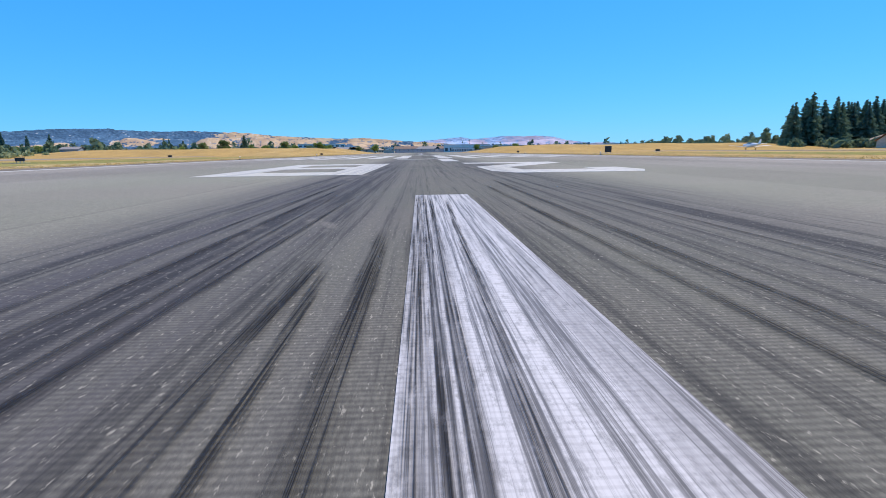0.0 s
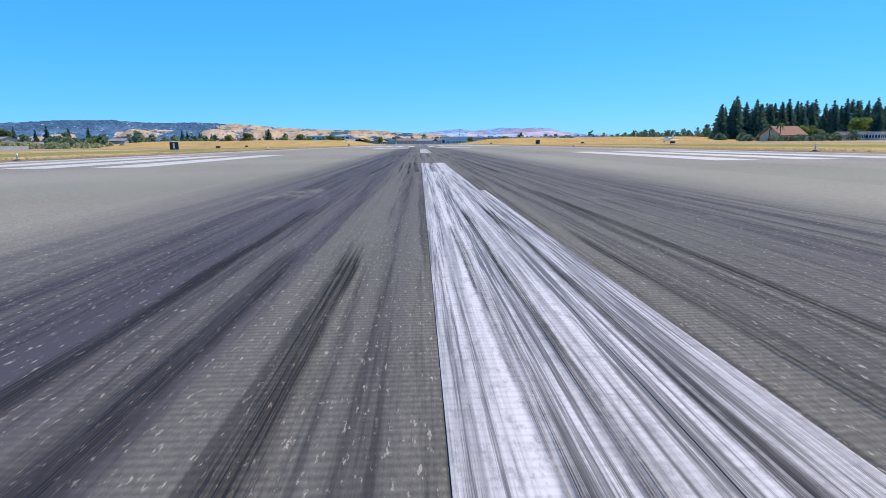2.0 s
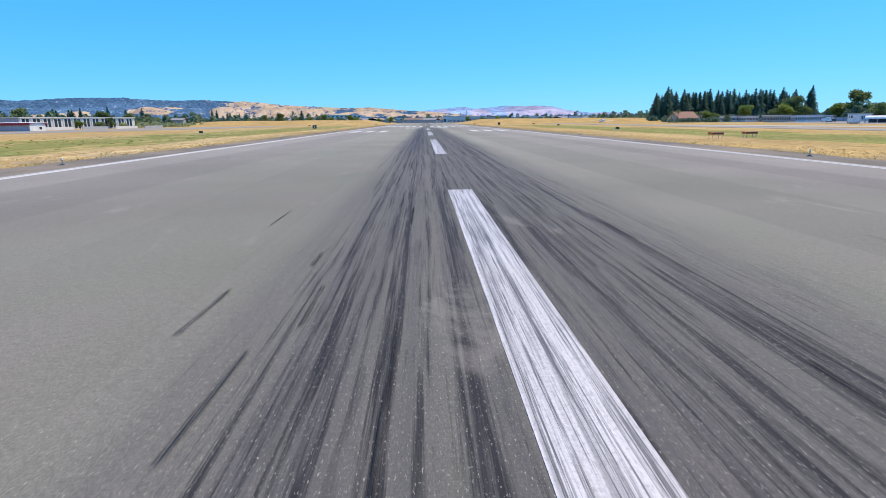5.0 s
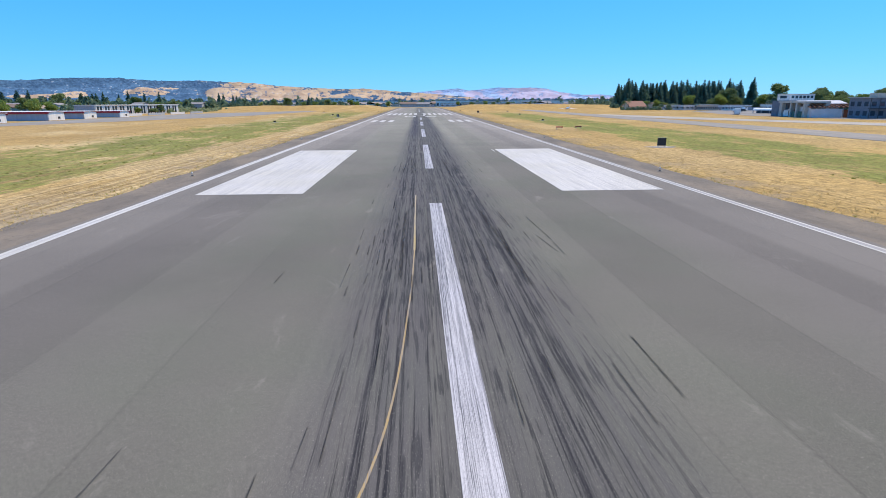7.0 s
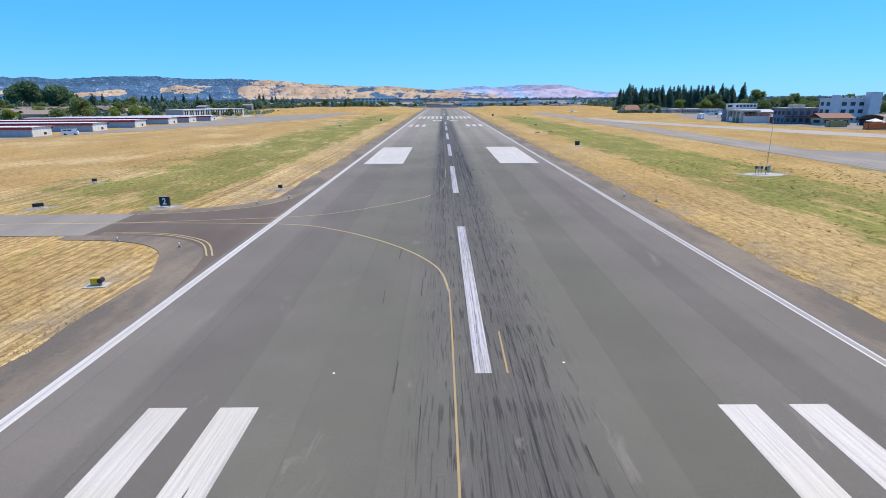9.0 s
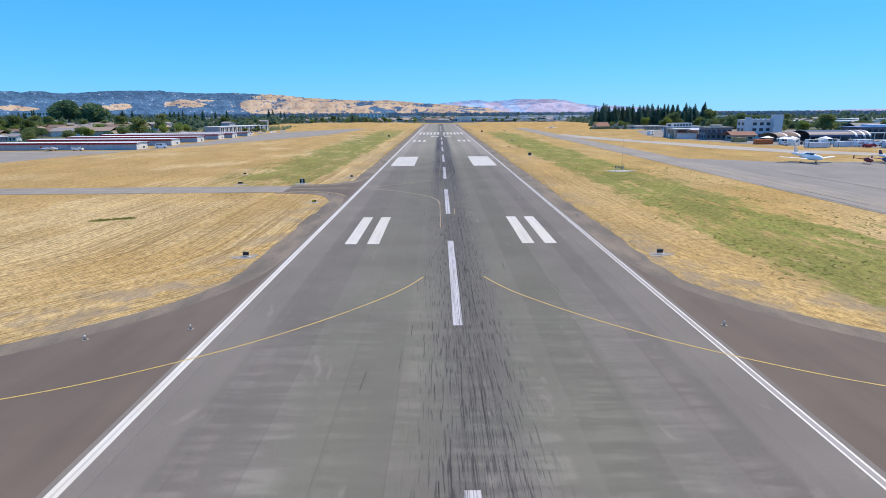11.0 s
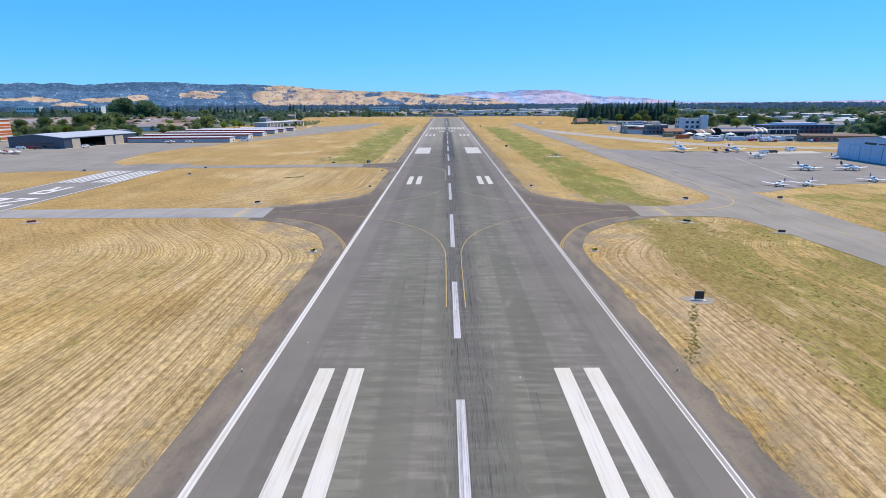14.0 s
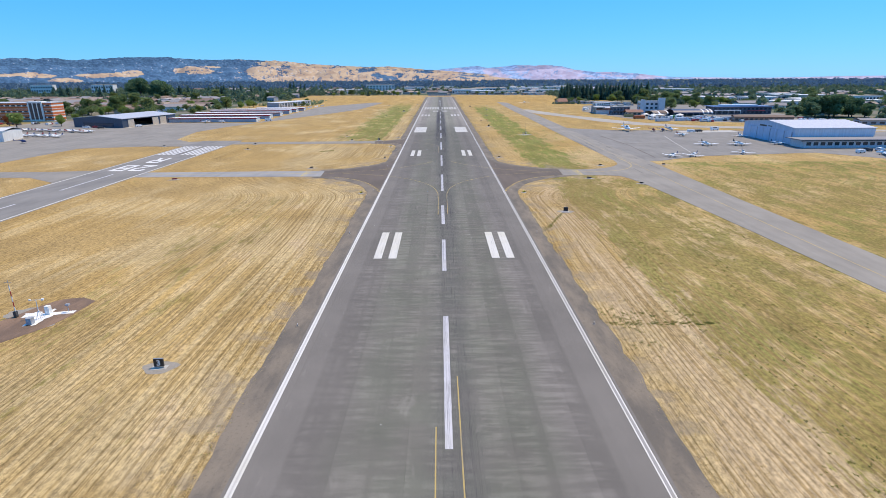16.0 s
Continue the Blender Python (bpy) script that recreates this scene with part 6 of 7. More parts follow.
part("roof_step", Geo().box(-18, -5, 7.35, 16, 5, 8.6), WALL_LILAC, terminal, "pale roof step")
part("porch", Geo().box(-28, -13, 3.6, -4, -9.05, 4.1), WHITE_SIGN, terminal, "white porch roof")
for i in range(5):
    part("porch_post", Geo().box(-27.6 + 5.8 * i, -12.8, 0, -27.3 + 5.8 * i, -12.5, 3.6), WHITE_SIGN, terminal)
part("awning", Geo().box(4, -11, 3.2, 20, -9.05, 3.5), RED, terminal, "red awning")
block("long_shed", "long low grey shed with brown roof", 262, -233, -12, 44, 9, 3.8, BRICK_TAN, ROOF_BROWN, 1, 12, False, 0.6, 1.2)
block("long_shed", "long low grey shed with brown roof", 345, -270, -8, 60, 10, 3.6, STUCCO_GREY, ROOF_GREY, 1, 10, False, 0.6, 1.2)
block("warehouse", "white flat-roofed warehouse behind the field", 420, -250, -5, 70, 30, 6, WALL_WHITE, ROOF_WHITE, 1, 8)
fence = thing("privacy_fence", "long grey-blue privacy fence behind the grass", "fence")
for i in range(26):
    a = i / 26
    x0, y0 = 178 + 62 * a, 84 - 74 * a
    m = pose(x0, y0, 0, 0, 0, -50)
    part("fence_panel", Geo().box(0, -0.05, 0, 3.6, 0.05, 2.2, m), STUCCO_GREY, fence)
    part("fence_post", Geo().box(3.6, -0.08, 0, 3.75, 0.08, 2.35, m), DARK_METAL, fence)
blast = thing("blast_fence", "dark blue-grey slatted blast fence at the runway end", "fence")
for i in range(12):
    x = -22 + 3.85 * i
    part("rib", Geo().box(x - 0.1, 378.6, -0.1, x + 0.1, 381, 3.4), DARK_METAL, blast)
for k in range(8):
    part("slat", Geo().box(-22.4, 378.2 + 0.15 * k, 0.05 + 0.42 * k, 21, 378.3 + 0.15 * k, 0.38 + 0.42 * k), STUCCO_GREY, blast)

block("flight_office", "white metal shed with dark open side by the taxi lane", -284, -344, 8, 38, 20, 6.2, WALL_WHITE, ROOF_WHITE, 1, 4, False, 0.5, 1.4)
rng = random.Random(17)
for i in range(40):
    src = (suv, darkcar, redcar, van, suv)[rng.randrange(5)]
    copy_thing(src, pose(rng.uniform(206, 330), rng.uniform(-236, -212), 0, 0, 0, rng.choice((80, 95, 5))))
for i in range(14):
    src = (suv, darkcar, redcar)[rng.randrange(3)]
    copy_thing(src, pose(rng.uniform(-372, -300), rng.uniform(-232, -222), 0, 0, 0, 90 + rng.uniform(-5, 5)))


# ---- clutter of the contractor's yard ----
bluecar = vehicle("car", "blue car parked in the yard", 4.5, 1.85, 1.5, ROOF_BLUE, 0.6)
truck = vehicle("truck", "white box truck parked in the yard", 7.2, 2.3, 3.0, WHITE_SIGN, 0.86)
for x, y, a in ((157, -79, 60), (161, -73, 62), (158.5, -116, -98)):
    copy_thing(truck, pose(x, y, 0, 0, 0, a))
bluecar.matrix_world, truck.matrix_world = pose(212, -213, 0, 0, 0, 30), pose(199, -206, 0, 0, 0, 70)
rng = random.Random(61)
for i in range(26):
    src = (bluecar, truck, suv, darkcar, redcar, suv)[rng.randrange(6)]
    a = rng.random()
    copy_thing(src, pose(178 + 62 * a + rng.uniform(-4, 4), -212 + 10 * a + rng.uniform(-9, 9), 0, 0, 0, rng.choice((10, 40, 95, 130))))


def canopy_tent(x, y, turn, mat, label):
    ob = thing("canopy_tent", label, "tent", "tents in the yard", at=pose(x, y, 0, 0, 0, turn))
    part("roof", Geo().loft([[(-2.6, -2.6, 2.5), (2.6, -2.6, 2.5), (2.6, 2.6, 2.5), (-2.6, 2.6, 2.5)], [(-0.1, -0.1, 3.7), (0.1, -0.1, 3.7), (0.1, 0.1, 3.7), (-0.1, 0.1, 3.7)]]), mat, ob)
    for px in (-2.5, 2.5):
        for py in (-2.5, 2.5):
            part("pole", Geo().tube((px, py, 0), (px, py, 2.5), 0.05), STEEL, ob)


for x, y, a in ((190, -190, 10), (196, -188, 10), (213, -190, 20), (186, -181, 0)):
    canopy_tent(x, y, a, WHITE_SIGN, "small white canopy tent in the yard")
for i in range(12):
    ob = thing("crate", "wooden crate stacked in the yard", "crate", "crates in the yard", at=pose(rng.uniform(184, 232), rng.uniform(-200, -186), 0, 0, 0, rng.uniform(0, 90)))
    part("box", Geo().box(-0.9, -0.7, 0.12, 0.9, 0.7, 1.3), BRICK_TAN, ob)
    for b in (-0.6, 0.0, 0.6):
        part("runner", Geo().box(b - 0.08, -0.72, 0, b + 0.08, 0.72, 0.12), WOOD_DARK, ob)


# ---- trees ----
def trunk(h, r, lean=0.0):
    g = Geo()
    g.loft([[(r * k * math.cos(a) + lean * z, r * k * math.sin(a), z) for a in (2 * math.pi * i / 8 for i in range(8))] for z, k in ((0, 1.25), (0.15 * h, 0.95), (0.55 * h, 0.7), (h, 0.25))])
    return g


def conifer(seed, h, r):
    """A full, ragged crown of drooping sprays in uneven tiers round a straight trunk."""
    rng = random.Random(seed)
    ob = thing("conifer_tree", "tall dark green conifer in a dense row", "tree", "row of conifers")
    part("trunk", trunk(h * 0.97, 0.018 * h), WOOD_DARK, ob)
    g = Geo()
    z = 0.05 * h
    while z < h:
        f = z / h
        reach = r * (1 - f ** 1.5) ** 0.8 * min(1.0, 0.7 + 1.6 * f) * rng.uniform(0.62, 1.1) + 0.25
        n = max(5, int(13 * (1 - f)) + 4)
        off = rng.random() * 6.28
        for i in range(n):
            a = off + 6.283 * i / n + rng.uniform(-0.35, 0.35)
            L = reach * rng.uniform(0.6, 1.18)
            ca, sa = math.cos(a), math.sin(a)
            drop, zz = L * rng.uniform(0.05, 0.4), z + rng.uniform(-0.35, 0.35)
            for k in range(3):
                q = (0.35, 0.65, 0.9)[k]
                w = (0.20 * L + 0.35) * (1.0, 0.85, 0.5)[k] * rng.uniform(0.7, 1.2)
                cx, cy, cz = q * L * ca, q * L * sa, zz - q * drop
                t = rng.uniform(-0.5, 0.5)
                g.face([(cx - w * ca, cy - w * sa, cz + 0.3 * w), (cx - w * 0.8 * sa, cy + w * 0.8 * ca, cz - t * w), (cx + w * ca, cy + w * sa, cz - 0.5 * w), (cx + w * 0.8 * sa, cy - w * 0.8 * ca, cz + t * w)])
                g.face([(cx - 0.8 * w * ca, cy - 0.8 * w * sa, cz), (cx, cy, cz + 0.7 * w), (cx + w * ca, cy + w * sa, cz - 0.3 * w), (cx, cy, cz - 0.8 * w)])
        z += h * 0.03 * rng.uniform(0.8, 1.2)
    part("crown", g, CONIFER, ob)
    return ob


def leaf_cloud(g, rng, centre, radius, count, size):
    for _ in range(count):
        d = Vector((rng.gauss(0, 1), rng.gauss(0, 1), rng.gauss(0, 1))).normalized()
        p = Vector(centre) + Vector((d.x * radius[0], d.y * radius[1], d.z * radius[2])) * rng.uniform(0.55, 1.08)
        u = Vector((rng.gauss(0, 1), rng.gauss(0, 1), rng.gauss(0, 1))).normalized()
        v = u.orthogonal().normalized()
        s = size * rng.uniform(0.6, 1.3)
        g.face([p + u * s, p + v * s * 0.6, p - u * s, p - v * s * 0.6])


def broadleaf(seed, h, r, mat, label, name="broadleaf_tree", leaves=170):
    rng = random.Random(seed)
    ob = thing(name, label, "tree", "trees round the airfield")
    part("trunk", trunk(h * 0.55, 0.03 * h, rng.uniform(-0.05, 0.05)), WOOD_DARK, ob)
    g, limbs = Geo(), Geo()
    for i in range(13):
        a, q = rng.uniform(0, 6.28), rng.uniform(0.1, 0.75)
        c = (r * q * math.cos(a), r * q * math.sin(a), h * rng.uniform(0.38, 0.84))
        limbs.tube((0, 0, h * rng.uniform(0.2, 0.45)), c, 0.012 * h, 0.004 * h, 5)
        k = rng.uniform(0.32, 0.52)
        leaf_cloud(g, rng, c, (r * k, r * k, h * 0.18 * rng.uniform(0.7, 1.2)), leaves, 0.042 * h)
    part("limb", limbs, WOOD_DARK, ob)
    part("crown", g, mat, ob)
    return ob


firs = [conifer(i, 1.0 * h, r) for i, (h, r) in enumerate(((26, 6.4), (24, 6.2), (28, 6.8), (22, 5.8)))]
rng = random.Random(4)
spots = []
for i in range(84):
    a = i / 83
    spots.append((181 + 134 * a + rng.uniform(-2, 2), 160 + 16 * a + rng.uniform(-9, 9)))
for i, (x, y) in enumerate(spots):
    s = rng.uniform(0.74, 1.0) * (0.85 if i < 3 else 1.0)
    m = pose(x, y, 0, 0, 0, rng.uniform(0, 360))
    src = firs[i % 4]
    ob = src if i < 4 else copy_thing(src, m)
    ob.matrix_world = m @ Matrix.Diagonal((s, s, s, 1))
greens = [broadleaf(30, 11, 5.2, LEAF, "round green broadleaf tree"), broadleaf(31, 9, 4.6, LEAF, "round green broadleaf tree"), broadleaf(32, 8, 4.8, LEAF_OLIVE, "olive green spreading tree"), broadleaf(33, 14, 6.5, LEAF_OLIVE, "large dull green tree")]
rng = random.Random(8)
planted = 0


def plant(x0, y0, x1, y1, count, size):
    """A loose row of mixed trees between two places."""
    global planted
    for i in range(count):
        a = (i + 0.5) / count
        x, y = x0 + (x1 - x0) * a + rng.uniform(-7, 7), y0 + (y1 - y0) * a + rng.uniform(-7, 7)
        s = size * rng.uniform(0.85, 1.2)
        m = pose(x, y, float(berm(np.array(x), np.array(y))) - 0.1, 0, 0, rng.uniform(0, 360))
        ob = greens[planted] if planted < 4 else copy_thing(greens[rng.randrange(4)], m)
        ob.matrix_world = m @ Matrix.Diagonal((s * rng.uniform(0.9, 1.2), s * rng.uniform(0.9, 1.2), s, 1))
        planted += 1


# beside the yard and behind the terminal
for row in ((216, 86, 320, 52, 13, 1.2), (180, 104, 208, 98, 3, 0.75), (290, 58, 400, -32, 11, 1.05), (246, 32, 286, 8, 3, 1.1), (258, -58, 294, -76, 3, 1.0), (244, -100, 250, -98, 1, 0.9), (416, -60, 432, -92, 2, 1.1)):
    plant(*row)
# between the hangars and the town
for row in ((-254, -192, -286, -168, 3, 1.4), (-288, -122, -382, -116, 5, 0.95), (-278, -58, -362, -88, 4, 1.0), (-274, 8, -312, 42, 2, 0.9), (-388, -22, -335, -42, 5, 1.3), (-450, 10, -290, -70, 7, 0.85), (-250, -164, -236, 34, 8, 0.95), (-318, -256, -316, -258, 1, 1.15), (-303, -243, -301, -245, 1, 0.95), (-298, -148, -352, -162, 3, 0.95), (-312, -206, -322, -212, 1, 0.7)):
    plant(*row)
# beyond the runway's end
for row in ((-181, 19, -174, 35, 4, 0.5), (-230, 62, -170, 68, 3, 0.65), (-202, 352, -36, 380, 11, 0.8), (38, 422, 154, 412, 6, 0.82)):
    plant(*row)
rng = random.Random(28)
for i in range(64):
    if i % 5 < 4:
        x, y = rng.uniform(-520, -262), rng.uniform(-150, 330)
    else:
        x, y = rng.uniform(345, 640), rng.uniform(-170, 260)
    if x > -330 and x < 0 and y < -60:
        continue
    k = rng.uniform(0.7, 1.25)
    copy_thing(greens[rng.choice((0, 2, 3, 3))], pose(x, y, -0.1, 0, 0, rng.uniform(0, 360))).scale = (k * 1.15, k * 1.15, k)
grove = broadleaf(45, 16, 7.0, LEAF_DARK, "dense dark green tree in a grove", leaves=330)
for i, (x, y, s) in enumerate(((338, -198, 0.9), (346, -190, 1.1), (354, -196, 1.25), (363, -190, 1.2), (371, -197, 1.1), (379, -190, 1.0), (330, -190, 0.7), (350, -184, 1.1), (368, -182, 1.2), (386, -196, 0.8), (318, -200, 0.55))):
    s *= 1.18
    m = pose(x - 12, y, -2.5, 0, 0, 70 * i)
    ob = grove if i == 0 else copy_thing(grove, m)
    ob.matrix_world = m @ Matrix.Diagonal((s, s, s, 1))
rust = broadleaf(40, 8, 5, LEAF_RED, "rust red ornamental tree by the office")
rust.matrix_world = pose(-344, -240, 0)
bigtree = broadleaf(41, 36, 19, LEAF_DARK, "very large dark spreading tree behind the houses", leaves=420)
bigtree.matrix_world = pose(-492, 246, 0)
copy_thing(bigtree, pose(-466, 258, -4, 0, 0, 130))
pine = conifer(50, 13.5, 4.5)
pine["label"] = "dark pointed conifer among the trees beyond the field"
pine.matrix_world = pose(-122.7, 284, -0.1)
for i in range(18):
    x, y = rng.uniform(-760, -400), rng.uniform(225, 470)
    m = pose(x, y, -0.1, 0, 0, 50 * i)
    s = rng.uniform(1.0, 1.6)
    ob = copy_thing(pine, m)
    ob.matrix_world = m @ Matrix.Diagonal((s * 1.15, s * 1.15, s, 1))
for x, y, s in ((174.5, 182, 0.42), (-352, 684, 1.7), (-340, 700, 1.5), (-362, 690, 1.8), (-300, 640, 1.3), (-318, 650, 1.4), (150, 300, 0.5), (-560, 250, 1.5), (-548, 262, 1.7), (-536, 255, 1.4), (-470, 300, 1.5), (-455, 312, 1.3), (-440, 306, 1.6), (-420, 420, 1.6), (-405, 430, 1.4), (-390, 425, 1.7), (-372, 432, 1.5), (-356, 440, 1.6), (-600, 330, 1.7), (-620, 340, 1.5)):
    m = pose(x, y, -0.1, 0, 0, s * 400)
    ob = copy_thing(pine, m)
    ob.matrix_world = m @ Matrix.Diagonal((s * 0.7, s * 0.7, s, 1))


def palm(x, y, h):
    rng = random.Random(int(x * 7 + y))
    ob = thing("palm_tree", "slender palm with drooping fronds", "tree", "palms", at=pose(x, y, 0))
    part("trunk", Geo().tube((0, 0, 0), (0.15, 0, h), 0.2, 0.14, 8), WOOD_DARK, ob)
    g = Geo()
    for i in range(30):
        a, up, L = rng.uniform(0, 6.283), rng.uniform(-0.4, 1.1), rng.uniform(1.5, 2.3)
        ca, sa = math.cos(a), math.sin(a)
        pts = [(L * q * ca, L * q * sa, h + L * q * up - 1.1 * L * q * q) for q in (0.0, 0.35, 0.7, 1.0)]
        for (x0, y0, z0), (x1, y1, z1), w0, w1 in zip(pts, pts[1:], (0.05, 0.22, 0.16), (0.22, 0.16, 0.03)):
            g.face([(x0 - w0 * sa, y0 + w0 * ca, z0), (x0 + w0 * sa, y0 - w0 * ca, z0), (x1 + w1 * sa, y1 - w1 * ca, z1), (x1 - w1 * sa, y1 + w1 * ca, z1)])
    part("fronds", g, LEAF_OLIVE, ob)


for x, y, h in ((154, 66, 6.5), (155.5, 61, 7.2), (171.5, 64, 6.2), (86, 850, 20), (74, 850, 17), (110, 860, 15), (140, 850, 16), (4, 700, 14)):
    palm(x, y, h)


# ---- houses of the town ----
def house(label, w, d, h, wall, roof, ridge=2.0):
    ob = thing("house", label, "house", "houses of the town")
    part("wall", Geo().box(-w / 2, -d / 2, 0, w / 2, d / 2, h), wall, ob)
    part("roof", gable(-w / 2, w / 2, -d / 2, d / 2, h + 0.1, h + ridge, True, 0.6), roof, ob)
    part("gable", Geo().loft([[(x, -d / 2 + 0.1, h), (x, d / 2 - 0.1, h), (x, 0, h + ridge - 0.3)] for x in (-w / 2, w / 2)]), wall, ob)
    for i in range(3):
        part("window", Geo().box(-w / 2 + w * (i + 0.25) / 3, -d / 2 - 0.04, 1.0, -w / 2 + w * (i + 0.7) / 3, -d / 2 + 0.02, 2.2), GLASS, ob)
    part("door", Geo().box(-0.5, -d / 2 - 0.05, 0, 0.5, -d / 2 + 0.02, 2.05), WOOD_DARK, ob)
    return ob


kinds = [house("stucco house with brown shingle roof among trees", 15, 10, 3.0, STUCCO, ROOF_BROWN), house("pale house with grey shingle roof among trees", 14, 10, 3.0, WHITE_SIGN, ROOF_GREY), house("stucco house with tan tile roof among trees", 16, 11, 3.2, STUCCO, ROOF_TAN, 2.4),
         house("grey two-storey house with grey roof", 13, 10, 5.6, STUCCO_GREY, ROOF_GREY)]
rng = random.Random(12)
homes = [(470, 90), (196, 116)]
lodge = house("stucco house with steep terracotta tile roof among palms", 15, 13, 2.8, STUCCO, ROOF_TERRA, 4.6)
lodge.matrix_world = pose(163, 70, -0.05, 0, 0, 10) @ Matrix.Diagonal((0.9, 0.9, 0.9, 1))
for i in range(46):
    homes.append((rng.uniform(-520, -250), rng.uniform(-120, 330)))
for i in range(26):
    homes.append((rng.uniform(380, 720), rng.uniform(-230, 300)))
for i in range(26):
    homes.append((rng.uniform(-420, 420), rng.uniform(430, 700)))
for i, (x, y) in enumerate(homes):
    src = kinds[2] if i < 2 else kinds[rng.randrange(4)]
    m = pose(x, y, -0.1, 0, 0, rng.choice((0, 90, 20, -25, 65)))
    if i in (0, 3, 5, 8):
        src = kinds[(0, 3, 5, 8).index(i)]
        src.matrix_world = m
    else:
        copy_thing(src, m)
simple = []
for label, wall, roof in (("small stucco house with brown roof in the town", STUCCO, ROOF_BROWN), ("small pale house with grey roof in the town", WHITE_SIGN, ROOF_GREY), ("small stucco house with tan roof in the town", STUCCO, ROOF_TAN)):
    ob = thing("house", label, "house", "houses of the town")
    part("wall", Geo().box(-8, -5.5, 0, 8, 5.5, 3.4), wall, ob)
    part("roof", gable(-8, 8, -5.5, 5.5, 3.4, 5.6, True, 0.6), roof, ob)
    simple.append(ob)
rng = random.Random(14)
stock = Geo()
roofs = []
streets = []
for k in range(9):
    for i in range(17):
        x = -268 - 24 * i - 14 * k + rng.uniform(-4, 4)
        y = -70 + 42 * k + 0.10 * (x + 268) + rng.uniform(-5, 5)
        if rng.random() < 0.86 and not (x > -330 and y < -50):
            streets.append((x, y))
for i in range(360):
    if i < len(streets):
        x, y = streets[i]
    elif i % 2:
        x, y = rng.uniform(360, 1000), rng.uniform(-300, 420)
    else:
        y = rng.uniform(430, 1100)
        x = rng.uniform(-0.8, 0.8) * y
    m = pose(x, y, -0.1, 0, 0, rng.choice((0, 90, 8, -10, 5) if i < len(streets) else (0, 90, 20, -25, 65)))
    m = m @ Matrix.Diagonal((1.2, 1.2, 1.1, 1))
    if i < 3:
        simple[i].matrix_world = m
    elif i < 240:
        copy_thing(simple[rng.randrange(3)], m)
    else:
        k = len(stock.f)
        stock.box(-8, -5.5, 0, 8, 5.5, 3.4, m)
        top = gable(-8, 8, -5.5, 5.5, 3.4, 5.6, True, 0.6)
        n = len(stock.v)
        stock.v += [tuple(m @ Vector(p)) for p in top.v]
        stock.f += [tuple(n + q for q in face) for face in top.f]
        roofs += list(range(k + 6, len(stock.f)))
me = stock.mesh("distant_houses", STUCCO)
me.materials.append(ROOF_GREY)
for k in roofs:
    me.polygons[k].material_index = 1
tagged(new("distant_houses", me), "small far stucco houses with grey roofs", "houses", kind="stuff")
sheds = [(205, 640, 70, 30, 7), (120, 690, 80, 30, 7), (280, 700, 60, 40, 8), (-208, 625, 60, 24, 6), (-150, 745, 70, 26, 14), (-60, 760, 60, 30, 8), (20, 720, 50, 20, 6), (-662, 436, 40, 18, 22), (-823, 496, 40, 20, 21), (90, 480, 50, 26, 6), (150, 500, 60, 30, 6), (230, 520, 70, 30, 7), (360, 620, 70, 40, 7)]
rng = random.Random(23)
for i in range(11):
    sheds.append((38 + 15.5 * i + rng.uniform(-3, 3), 452 - 5 * i + rng.uniform(-9, 9), rng.uniform(10, 17), rng.uniform(9, 14), rng.uniform(3.2, 4.6)))
for i in range(16):
    sheds.append((rng.uniform(-60, 520), rng.uniform(480, 900), rng.uniform(35, 70), rng.uniform(22, 36), rng.uniform(6, 8)))
for i in range(7):
    sheds.append((188 + 7.5 * i + rng.uniform(-2, 2), 62 - 7 * i + rng.uniform(-9, 9), rng.uniform(7, 12), rng.uniform(6, 9), rng.uniform(2.8, 4.2)))
for i in range(26):
    sheds.append((rng.uniform(385, 800), rng.uniform(-200, 330), rng.uniform(40, 75), rng.uniform(22, 36), rng.uniform(5, 6.5)))
for i in range(5):
    sheds.append((rng.uniform(-540, -340), rng.uniform(-30, 160), rng.uniform(34, 46), 20, 5))
for i, (x, y, w_, d_, h_) in enumerate(sheds):
    low_rise = h_ < 10
    block("warehouse" if low_rise else "office_block", "flat-roofed pale commercial building beyond the field" if low_rise else "pale office block with dark window bands", x, y, rng.uniform(-5, 15), w_, d_, h_, WALL_WHITE if i % 3 else STUCCO, (ROOF_WHITE, ROOF_TAN_FLAT, STUCCO_PALE)[i % 3], 1 if low_rise else 3, 9)

# ---- distant woods, one mass of foliage over the town ----
rng = random.Random(77)
v, f = [], []


def clump(x, y, h, r, n=26):
    for _ in range(int(n * 1.7)):
        a, q = rng.uniform(0, 6.283), rng.random() ** 0.5
        zz = h * rng.uniform(0.12, 1.0)
        k = r * (1.05 - 0.75 * (zz / h) ** 2)
        px, py = x + k * q * math.cos(a), y + k * q * math.sin(a)
        s = r * rng.uniform(0.2, 0.36)
        t, e = rng.uniform(0, 6.283), rng.uniform(-0.9, 0.9)
        ux, uy, uz = math.cos(t) * s, math.sin(t) * s, e * s
        vx, vy, vz = -math.sin(t) * s * 0.4, math.cos(t) * s * 0.4, s * 0.7
        b = len(v)
        v.extend([(px + ux, py + uy, zz + uz), (px + vx, py + vy, zz + vz), (px - ux, py - uy, zz - uz), (px - vx, py - vy, zz - vz)])
        f.append((b, b + 1, b + 2, b + 3))


